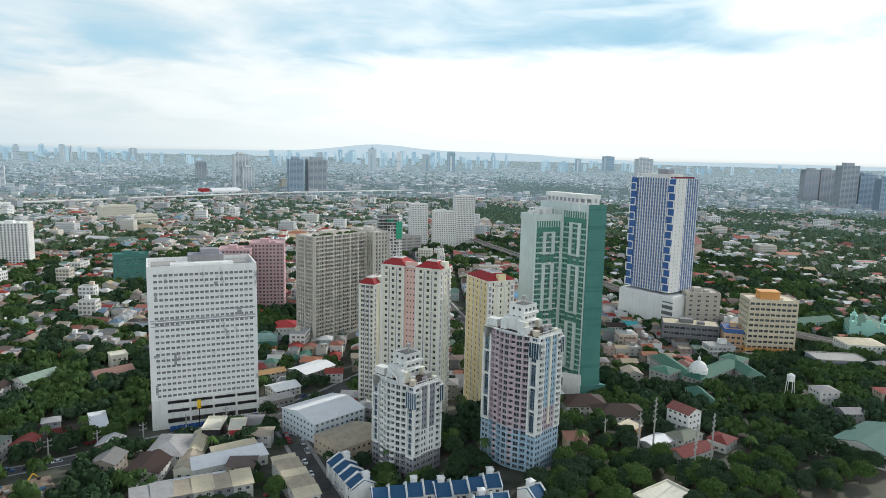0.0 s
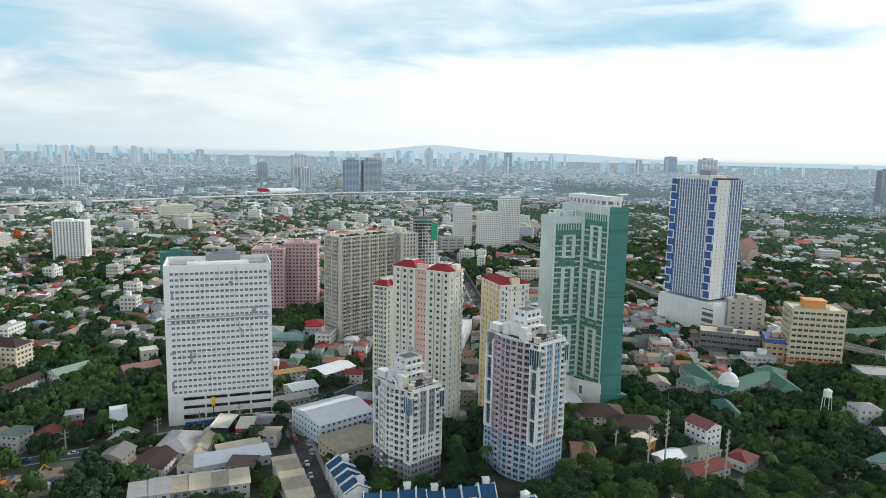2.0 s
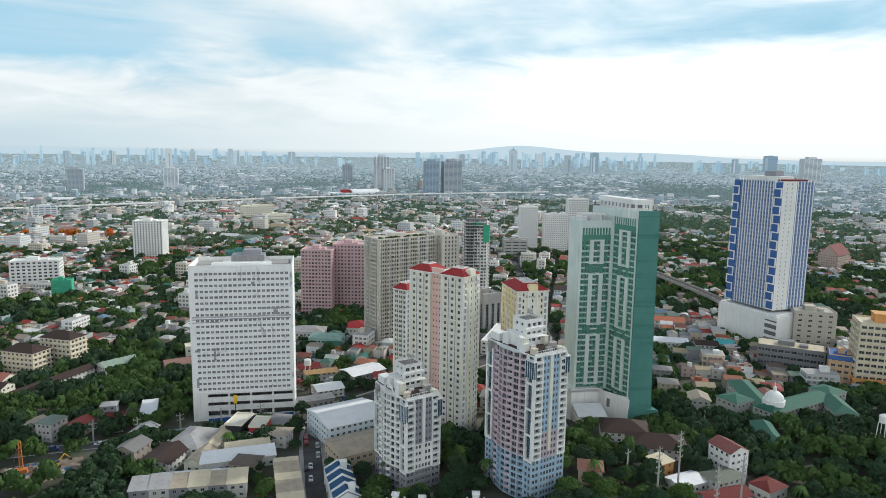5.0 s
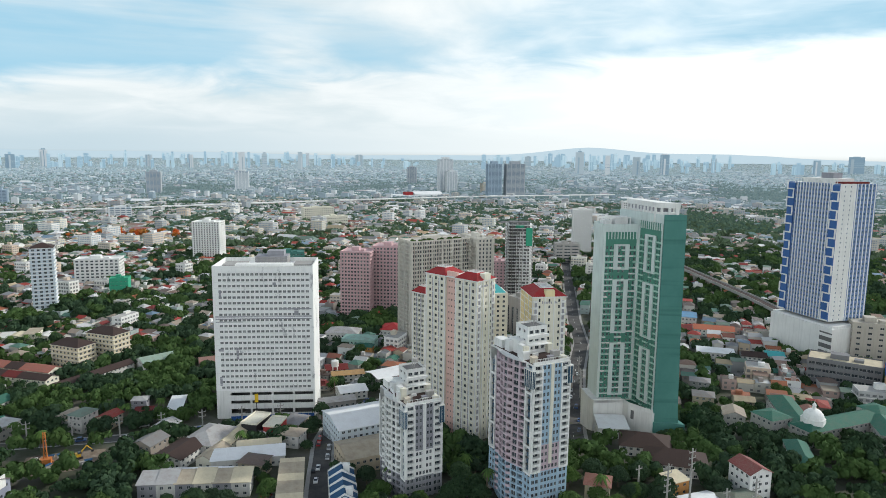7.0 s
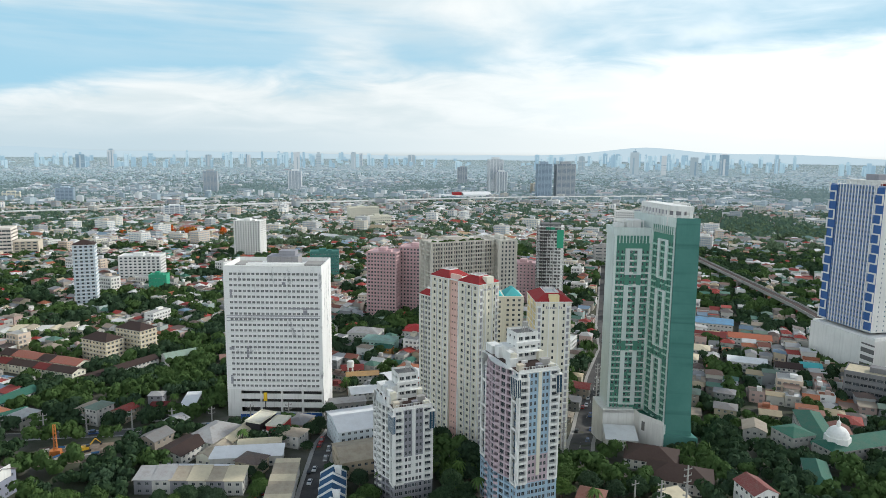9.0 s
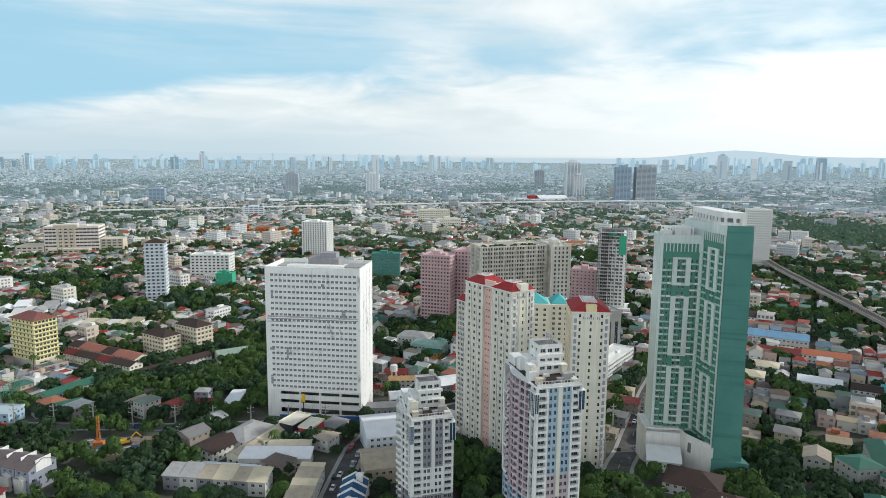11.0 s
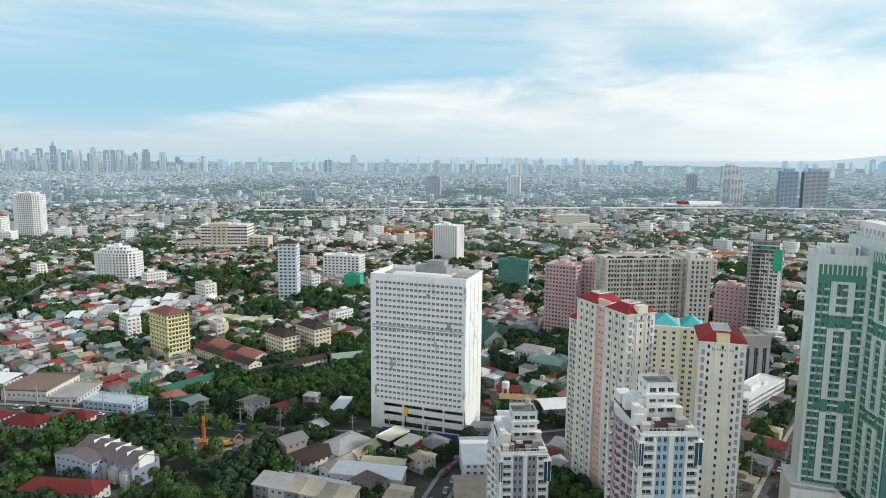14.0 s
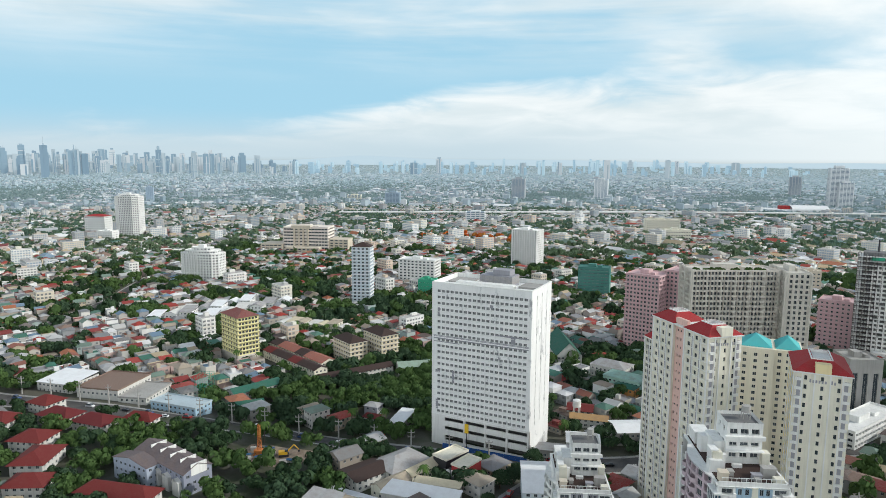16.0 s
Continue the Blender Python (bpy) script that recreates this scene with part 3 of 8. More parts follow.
def white_slab():
    W, D, H = 52.0, 29.0, 83.0
    t = thing("office_block", "stained white slab block with rows of small square windows", "building", 0, 0, 0)
    g, wins = Geo(), []
    rows = [(79 - 3.08 * i - 0.68, 79 - 3.08 * i + 0.68) for i in reversed(range(21))]
    cols = even(20, 2.6, 50.2, 1.75)
    facade(g, 0, 0, 0, W, 15.6, H, cols, rows, 0.45, wins)
    side = [(7.0, 7.8), (14.2, 15.0), (21.5, 22.3)]
    facade(g, W, 0, 90, D, 0, H, side, [(a - 0.3, b + 0.3) for a, b in rows], 0.5, wins)
    facade(g, W, D, 180, W, 0, H, [], [], 0.4, wins)
    facade(g, 0, D, 270, D, 0, H, [], [], 0.4, wins)
    g.quad((0, 0, 81.2), (W, 0, 81.2), (W, D, 81.2), (0, D, 81.2), 0)
    wallp = part("wall", g, STAINED, t)
    g = Geo()
    g.ring(-0.02, W + 0.02, -0.02, D + 0.02, 82.9, 83.5, 0.6)
    g.ring(0.05, W - 0.05, 0.05, D - 0.05, 81.2, 82.9, 0.5)
    part("parapet", g, WHITE, t)
    shared = Geo()
    shared.box(0.9, W - 0.9, -0.12, 0, 0, 0.16)
    me = shared.mesh("ledge", WHITE_AGED)
    for i, (a, b) in enumerate(rows):
        part("ledge", me, None, t, "", pose(0, 0, a - 0.5))
    # soot-grey strips and patches across the middle floors
    for x0, x1, z0, z1 in ((1, W - 1, 56.0, 56.7), (34, W - 1, 60.1, 60.7), (1, W - 1, 54.9, 55.4), (1, 15, 53.2, 53.7)):
        g = Geo()
        g.box(x0, x1, -0.06, 0, z0, z1)
        part("grey_strip", g, GREYPAINT, t, "soot-grey strip")
    for u, v, w, h in ((42.0, 57.0, 2.2, 3.4), (31.0, 73.2, 1.8, 1.5), (36.5, 63.2, 1.2, 1.3), (3.2, 66.5, 1.1, 4.2), (11.2, 33.0, 1.2, 6.5), (2.0, 37.5, 2.6, 1.4), (2.2, 18.5, 1.3, 5.0)):
        g = Geo()
        g.box(u, u + w, -0.04, 0, v, v + h)
        part("grey_patch", g, GREYPAINT, t, "soot-grey patch")
    windows(wallp, wins, 300, (GLASSDUST, FRAME))
    # parking floors with wide openings
    def slabpart(name, x0, x1, y0, y1, z0, z1, mat=WHITE_AGED, label=""):
        b = Geo()
        b.box(x0, x1, y0, y1, z0, z1)
        part(name, b, mat, t, label)
    slabpart("beam", 0.004, W, 0, 1.0, 14.6, 15.6)
    slabpart("corner_wall", 0.004, 6.4, 0, 1.2, 0, 14.6)
    for x in (6.4, 17.6, 28.9, 40.2, 51.0):
        slabpart("column", x, x + 1.0, 0.004, 1.2, 0, 14.6)
    for z0, z1 in ((10.0, 12.8), (5.3, 8.2), (0, 2.6)):
        slabpart("parking_parapet", 6.41, W, 0.1, 0.9, z0, z1)
    slabpart("back_wall", 6.4, W - 0.1, 7.5, 8, 0.1, 14.5, DARKCONC)
    for z in (10.1, 5.5):
        slabpart("parking_floor", 6.4, W - 0.2, 0.95, 7.4, z - 0.3, z, DARKCONC)
    # roof
    g = Geo()
    g.box(20, 37, 13, 23, 81.2, 86.6)
    part("machine_room", g, GREYPAINT, t, "grey louvred machine room")
    for i in range(9):
        g = Geo()
        g.box(19.8, 37.2, 12.8, 23.2, 82.6 + i * 0.42, 82.75 + i * 0.42)
        part("louvre", g, CONCRETE, t)
    g = Geo()
    g.box(26, 35, 15, 22, 86.6, 89.2)
    part("upper_machine_room", g, GREYPAINT, t)
    g = Geo()
    g.box(11, 41, 4.0, 4.5, 81.2, 84.0)
    g.box(11, 41, 8.0, 8.5, 81.2, 84.0)
    g.box(11, 41, 4.6, 7.9, 83.5, 83.8)
    part("roof_curb", g, WHITE, t)
    slabpart("roof_slab", 2, 14, 14, 26, 81.21, 81.9, CONCRETE, "stained concrete roof slab")
    slabpart("roof_slab", 40, 50, 14, 26, 81.21, 82.1, CONCRETE, "stained concrete roof slab")


white_slab()

# ---- cream towers with red mansard roofs ----


def mansard(parent, x0, x1, y0, y1, z, rise, roof=REDROOF):
    g = Geo()
    g.hip(x0, x1, y0, y1, z, rise, 0.5, 0, 0.3)
    g.f.pop(4)
    g.m.pop(4)
    part("roof", g, roof, parent)
    i = min(x1 - x0, y1 - y0) * 0.35
    g = Geo()
    g.ring(x0 + i - 0.75, x1 - i + 0.75, y0 + i - 0.75, y1 - i + 0.75, z + 0.02, z + rise + 0.03, 0.4)
    g.box(x0 + i - 0.3, x1 - i + 0.3, y0 + i - 0.3, y1 - i + 0.3, z + 0.02, z + rise - 1.0)
    part("roof_deck", g, WHITE_AGED, parent, "pale recessed roof deck")


def cream_tower(x, y, turn, W, D, H, label, pink=None, wall=CREAM, ncol=6, nside=3, floors=25, sign=True, limit=300, z=None, side_wall=None):
    t = thing("apartment_tower", label, "tower", x, y, turn, z, "cream towers with red roofs")
    g, wins = Geo(), []
    fh = (H - 5) / floors
    rows = [(5 + fh * i + 0.75, 5 + fh * i + 2.25) for i in range(floors)]
    if pink:
        a, b = pink
        for u0, u1, n in ((0, a, max(2, int(a / 4))), (b, W, max(2, int((W - b) / 4)))):
            facade(g, u0, 0, 0, u1 - u0, 0, H, even(n, 0.6, u1 - u0 - 0.6, 1.5), rows, 0.35, wins, 0)
        facade(g, a, 0.9, 0, b - a, 0, H + 2.6, even(3, 0.5, b - a - 0.5, 0.75), [(p, p + 0.9) for p, q in rows], 0.3, wins, 1)
        g.quad((a, 0, 0), (a, 0.9, 0), (a, 0.9, H), (a, 0, H))
        g.quad((b, 0.9, 0), (b, 0, 0), (b, 0, H), (b, 0.9, H))
        cap = Geo()
        cap.box(a, b, 1.0, 2.2, H + 0.5, H + 2.6)
        part("pediment", cap, PINK, t)
    else:
        facade(g, 0, 0, 0, W, 0, H, even(ncol, 0.8, W - 0.8, 1.15), rows, 0.3, wins)
    sides = even(nside, 1.0, D - 1.0, 0.9)
    facade(g, W, 0, 90, D, 0, H, sides, rows, 0.3, wins, 2)
    facade(g, W, D, 180, W, 0, H, [], [], 0.3, wins)
    facade(g, 0, D, 270, D, 0, H, sides, rows, 0.3, wins)
    g.quad((0, 0, H), (W, 0, H), (W, D, H), (0, D, H))
    windows(part("wall", g, [wall, PINK, side_wall or wall], t), wins, limit)
    # storey ledges on the corner piers and between the bays
    for u in ([0.0, W] if not pink else [0.0, pink[0] - 0.5, pink[1] + 0.0, W - 0.5]):
        strip = Geo()
        strip.box(u - 0.18 if u else -0.18, u + 0.5, -0.22, 0.0, 0, H)
        part("pier", strip, WHITE_AGED, t)
    for u0, u1 in (((0, pink[0]), (pink[1], W)) if pink else ((0, W),)):
        # Grey strips drawn flat for the shade inside narrow wall slits.
        for q in (0.345, 0.66):
            b = Geo()
            b.box(u0 + (u1 - u0) * q - 0.3, u0 + (u1 - u0) * q + 0.3, -0.05, 0.0, 6, H - 1.5)
            part("dark_slit", b, GREYPAINT, t)
            b = Geo()
            b.box(u0 + (u1 - u0) * q + 0.35, u0 + (u1 - u0) * q + 0.75, -0.25, 0.0, 0, H)
            part("rib", b, WHITE_AGED, t)
    # Grey strips stand in for the shade of the end recesses.
    for v0, v1 in ((0.9, 2.0), (D - 2.0, D - 0.9)):
        b = Geo()
        b.box(W, W + 0.06, v0, v1, 4, H - 1.5)
        part("dark_slit", b, GREYPAINT, t)
    for v in (2.2, D / 2 - 2.4, D / 2 + 2.0, D - 2.6):
        b = Geo()
        b.box(W, W + 0.3, v, v + 0.4, 0, H)
        part("rib", b, WHITE_AGED, t)
    spans = [(W - 0.004, W + 0.5, 0.3, 2.2, 0, 0.9), (W - 0.004, W + 0.5, D - 2.2, D - 0.3, 0, 0.9), (1.0, (pink[0] if pink else W) - 1, -0.3, 0.004, 0.0, 0.12)]
    if pink:
        spans.append((pink[1] + 1, W - 1, -0.3, 0.004, 0.0, 0.12))
    for q in spans:
        ledge = Geo()
        ledge.box(*q)
        me = ledge.mesh("window_ledge", WHITE_AGED)
        for i in range(floors):
            part("window_ledge", me, None, t, "", pose(0, 0, 5 + fh * i + 0.5))
    g = Geo()
    g.box(-0.5, W + 0.5, -0.5, D + 0.5, H, H + 0.45)
    part("cornice", g, WHITE_AGED, t)
    if pink:
        mansard(t, 0, pink[0], 0, D, H + 0.45, 3.3)
        mansard(t, pink[1], W, 0, D, H + 0.45, 3.3)
    else:
        mansard(t, 0, W, 0, D, H + 0.45, 3.3)
    # dormer block over the end wall
    g = Geo()
    g.box(W - 2.2, W + 0.7, D / 2 - 2.2, D / 2 + 2.2, H + 0.45, H + 3.4)
    part("dormer", g, wall, t)
    if sign:
        g = Geo()
        for i in range(9):
            if i != 6:
                g.box(W + 0.02, W + 0.12, D / 2 - 3.6 + i * 0.85, D / 2 - 3.6 + i * 0.85 + 0.5, H - 2.9, H - 2.0 + (0.3 if i in (0, 7) else 0))
        part("sign_bar", g, GREYPAINT, t, "row of grey sign letters as plain bars")
    return t


cream_tower(110.5, -28.0, -48.0, 33.0, 13.0, 82.5, "cream apartment tower with pink centre bay and red mansard roof", (13.0, 19.5), ncol=6, nside=3, limit=130)
cream_tower(104.5, -8.5, -48.0, 9.0, 17.0, 71.0, "cream apartment wing with a small red mansard roof", None, nside=4, sign=False, limit=20)
cream_tower(157.2, -32.0, -87.0, 22.0, 16.0, 74.5, "cream and yellow apartment tower with a red mansard roof", None, YELLOW, 5, 3, 23, True, 80, side_wall=CREAM)


def turquoise_block():
    t = thing("apartment_block", "cream yellow apartment block with turquoise hipped roofs", "building", 138, 38, 3)
    H, fh = 62.5, 3.0
    rows = [(4 + fh * i + 0.7, 4 + fh * i + 2.2) for i in range(18)]
    pale = paint("pale_yellow_paint", (0.75, 0.70, 0.57), 0.4)
    for x0, x1, y0, y1, h in ((0, 15, 0, 20, H - 3), (15.01, 27, 4, 24, H - 4)):
        g, wins = Geo(), []
        facade(g, x0, y0, 0, x1 - x0, 0, h, even(3, 0.8, x1 - x0 - 0.8, 1.5), rows, 0.3, wins)
        facade(g, x1, y0, 90, y1 - y0, 0, h, even(5, 0.8, y1 - y0 - 0.8, 1.5), rows, 0.3, wins)
        facade(g, x1, y1, 180, x1 - x0, 0, h, [], [], 0.3, wins)
        facade(g, x0, y1, 270, y1 - y0, 0, h, [], [], 0.3, wins)
        g.quad((x0, y0, h), (x1, y0, h), (x1, y1, h), (x0, y1, h))
        windows(part("wall", g, pale, t), wins, 60)
    for x0, x1, y0, y1, h in ((0, 15, 0, 20, H - 3), (15, 27, 4, 24, H - 4)):
        r = Geo()
        r.hip(x0 + 1, x1 - 1, y0 + 2, y1 - 3, h + 0.1, 4.6, 0.3)
        part("roof", r, TURQROOF, t)


turquoise_block()

# ---- the green tower ----


def green_tower():
    """An open L: a block facing south, and a wing that comes forward with its end wrapped in netting."""
    t = thing("condominium_tower", "green and white condominium tower, wing end wrapped in green netting", "tower", 197.6, -32.3, 0, 0)
    fh, z0 = 2.95, 19.5
    rng = random.Random(5)
    rail = Geo()
    pieces = ((0, 1.75, -0.8, -0.7, 0, 0.6), (0, 1.75, -0.75, 0, -0.14, 0), (0, 0.12, -0.72, 0, 0, 0.6), (1.63, 1.75, -0.72, 0, 0, 0.6))
    for q in pieces:
        rail.box(*q)
    shades = [rail.mesh("balcony", m) for m in (PALEGREEN, MINT, WHITE)]
    walls = [TOWERGREEN, PALEGREEN]

    def face(x, y, turn, W, H, single):
        g, wins, rest = Geo(), [], Geo()
        n = int((H - z0 - 4) / fh)
        rows = [(z0 + fh * i + 0.75, z0 + fh * i + 2.15) for i in range(n)]
        k2 = W / 16.0
        cols = [(a * k2, b * k2) for a, b in ((1.6, 2.4), (3.4, 4.2), (4.8, 5.3), (7.2, 8.2), (9.1, 10.1), (12.4, 13.1), (14.2, 15.0))]
        facade(g, x, y, turn, W, z0, H, cols, rows, 0.4, wins, 0)
        windows(part("wall", g, walls, t), wins, 130 if single else 60)
        m = pose(x, y, 0, 0, 0, turn)
        groups = ((1, 10), (12, 21), (23, n))
        for a, b in groups:
            lo, hi = z0 + fh * a, z0 + fh * b
            for u0, u1 in ((5.0 * k2, 6.9 * k2), (10.2 * k2, 12.1 * k2)):
                b2 = Geo()
                b2.box(u0, u1, -0.6, 0, lo, hi)
                part("white_bar", b2, PALEGREEN, t, "", m)
            for zz in (lo - 0.7, hi - 0.7):
                b2 = Geo()
                b2.box(5.0 * k2, 12.1 * k2, -0.56, 0, zz, zz + 0.9)
                part("white_bar", b2, PALEGREEN, t, "", m)
        for u0, u1 in ((0.02, 1.1 * k2), (15.3 * k2, 16 * k2 - 0.02)):
            b2 = Geo()
            b2.box(u0, u1, -0.3, 0, z0, H)
            part("corner_pier", b2, PALEGREEN, t, "", m)
        for i in range(n):
            grouped = any(a <= i < b for a, b in groups)
            for q, u in enumerate((1.2, 3.1, 7.0, 8.6, 12.2, 13.9)):
                if rng.random() < (0.95 if grouped else 0.75) * (0.85 if q in (2, 3) else 1):
                    at = m @ pose(u * k2, 0, z0 + fh * i + 0.05)
                    if single:
                        part("balcony", shades[rng.choice((0, 0, 1, 1, 2))], None, t, "", at)
                    else:
                        n0 = len(rest.v)
                        for q2 in pieces:
                            rest.box(*q2)
                        rest.v[n0:] = [tuple(at @ Vector(v)) for v in rest.v[n0:]]
        if not single:
            part("balcony_rest", rest, MINT, t, "", None, "stuff")
        lines = Geo()
        for i in range(n):
            lines.box(1.1 * k2, 15.3 * k2, -0.22, 0, z0 + fh * i - 0.12, z0 + fh * i + 0.14)
        lines.v = [tuple(m @ Vector(v)) for v in lines.v]
        part("slab_edge", lines, DEEPGREEN, t, "", None, "stuff")
        for i in range(11):
            b = Geo()
            u = 1 + i * (W - 2) / 10
            b.box(u - 0.18, u + 0.18, -0.45, 0, H - 3.6, H)
            part("fin", b, PALEGREEN, t, "", m)

    def shaft(pts, H, top):
        """Plain sides and roof of a part whose patterned face stands proud of it."""
        g = Geo()
        g.prism(pts, 6, H)
        part("shaft", g, PALEGREEN, t)
        g = Geo()
        for (ax, ay), (bx, by) in zip(pts, pts[1:] + pts[:1]):
            w = math.hypot(bx - ax, by - ay)
            n0 = len(g.v)
            g.box(-0.3, w + 0.3, -0.35, 0.3, H, top)
            q = pose(ax, ay, 0, 0, 0, math.degrees(math.atan2(by - ay, bx - ax)))
            g.v[n0:] = [tuple(q @ Vector(v)) for v in g.v[n0:]]
        part("crown_band", g, PALEGREEN, t)
    shaft([(0.0, 0.7), (17.5, 0.7), (14.5, 15), (0.0, 15)], 105.5, 109.3)
    shaft([(18.35, 0.4), (23.1, -17.3), (32.0, -19.0), (23.0, 18.0), (14.0, 16.5)], 111.5, 115.6)
    face(0, 0, 0, 17.7, 105.5, True)
    face(17.75, -0.1, -74.7, 18.4, 111.5, False)
    # slots of small windows on the white west side
    g, wins = Geo(), []
    facade(g, -0.01, 15, 270, 14.9, z0, 105.5, even(2, 2, 13, 0.7), [(z0 + fh * i + 0.9, z0 + fh * i + 1.9) for i in range(28)], 0.15, wins, 1)
    windows(part("wall", g, walls, t), wins, 0)
    # roof structures of the wing: white crown on posts round a dark plant room
    crown = [(21.5, -12.5), (24.3, -16.0), (30.6, -17.2), (23.5, 17.0), (16.8, 16.2)]
    g = Geo()
    g.prism(crown, 118.6, 121.0)
    part("roof_crown", g, WHITE, t, "white roof crown")
    g = Geo()
    g.prism([(20 + 0.8 * (x - 20), 0.8 * y) for x, y in crown], 111.5, 118.5)
    part("plant_room", g, GREYPAINT, t, "dark plant room")
    for (ax, ay), (bx, by) in zip(crown, crown[1:] + crown[:1]):
        w = math.hypot(bx - ax, by - ay)
        n = max(1, int(w / 3.2))
        for i in range(n):
            s = (i + 0.5) / n
            b = Geo()
            b.box(ax + (bx - ax) * s - 0.5, ax + (bx - ax) * s + 0.5, ay + (by - ay) * s - 0.5, ay + (by - ay) * s + 0.5, 111.5, 118.6)
            part("crown_post", b, WHITE, t)
    b = Geo()
    b.prism([(19 + 0.97 * (x - 19), 0.97 * y) for x, y in crown], 113.6, 116.6)
    part("crown_wall", b, WHITE, t)
    for i in range(6):
        for y in (2.5, 8.5):
            b = Geo()
            b.box(1.5 + i * 2.5, 1.95 + i * 2.5, y, y + 0.45, 105.5, 112)
            part("roof_post", b, WHITE, t)
    for y in (2.5, 8.5):
        b = Geo()
        b.box(1.5, 14.5, y, y + 0.45, 112, 112.6)
        part("roof_beam", b, WHITE, t)
    for x0, x1, y0, y1, h in ((7, 13.5, 4, 12, 112.5), (1.6, 5.5, 5, 11, 110.8)):
        b = Geo()
        b.box(x0, x1, y0, y1, 105.5, h)
        part("stair_head", b, WHITE, t)
    # netted end
    g = Geo()
    for z, w in ((6, 1.26), (22, 1.14), (60, 1.05), (115.8, 1.0)):
        x1, y1 = 22.75 + 9.9 * w, -18.2 - 1.9 * w
        g.v += [(22.75, -18.2, z), (x1, y1, z), (x1 - 4.5, y1 + 17, z), (x1 - 4.9, y1 + 17, z), (x1 - 0.4, y1 + 0.4, z), (22.75, -17.8, z)]
    for i in range(3):
        for j in range(6):
            g.f.append((6 * i + j, 6 * i + (j + 1) % 6, 6 * i + 6 + (j + 1) % 6, 6 * i + 6 + j))
            g.m.append(0)
    g.f.append(tuple(range(18, 24)))
    g.m.append(0)
    part("netting", g, NETTING, t, "dark green building net")
    # podium
    for pts, h, mt, lb in (([(-3.6, 2.0), (-2.6, -4.0), (12.6, -4.2), (13.0, 14), (-3.6, 14)], 20.3, WHITE_AGED, "pale podium floors"),
                           ([(12.6, -4.2), (13.6, -9.0), (21.6, -20.2), (25.0, -16.5), (19.0, 1.0), (13.0, 1.0)], 19.0, WHITE_AGED, "pale podium floors"),
                           ([(22.4, -19.4), (36.8, -23.0), (33.0, 8), (23, 8)], 14.5, NETTING, "netted podium end")):
        b = Geo()
        b.prism(pts, -3, h)
        part("podium", b, mt, t, lb)
    for pts in ([(13.6, -9.0), (21.6, -20.2)], [(-2.6, -4.0), (12.6, -4.2)], [(12.6, -4.2), (13.6, -9.0)]):
        (ax, ay), (bx, by) = pts
        b = Geo()
        b.box(0, math.hypot(bx - ax, by - ay), 0.0, 0.35, 18.9, 20.9)
        part("parapet", b, WHITE_AGED, t, "", pose(ax, ay, 0, 0, 0, math.degrees(math.atan2(by - ay, bx - ax))))
    # Dark panels laid on the podium stand in for shaded openings.
    for (ax, ay), w, z in (((13.0, -5.0), 2.2, 13), ((14.6, -10.3), 1.8, 13)):
        b = Geo()
        b.box(0, w, -0.12, 0.1, z, z + 4.5)
        part("opening", b, DARKCONC, t, "", pose(ax, ay, 0, 0, 0, -54 if ay < -9 else -78))
    b = Geo()
    b.prism([(14.2, -8.6), (21.2, -18.6), (22.6, -17.6), (18.6, -1.0), (14.2, -1.0)], 19.01, 19.1)
    part("deck", b, GREENROOF, t, "green painted deck")


TOWERGREEN = paint("tower_green_paint", (0.085, 0.25, 0.19), 0.3)
k = Mat("green_building_net", 0.85)
_c = k.mix(k.span(k.noise(0.05, 6), 0.35, 0.7), (0.06, 0.19, 0.165), (0.09, 0.245, 0.215))
_c = k.mix(k.span(k.noise(0.35, 2, 0.5, (0.05, 0.05, 1.0)), 0.55, 0.7, 0, 0.5), _c, (0.03, 0.11, 0.095))
k.bump(k.noise(0.6, 5, 0.6, (1, 1, 0.3)), 0.5, 0.4)
NETTING = k.done(_c)
green_tower()

DARKGLASS = glass("dark_blue_glass", (0.035, 0.075, 0.115), 0.1)
# ---- the two condominiums with bowed fronts ----


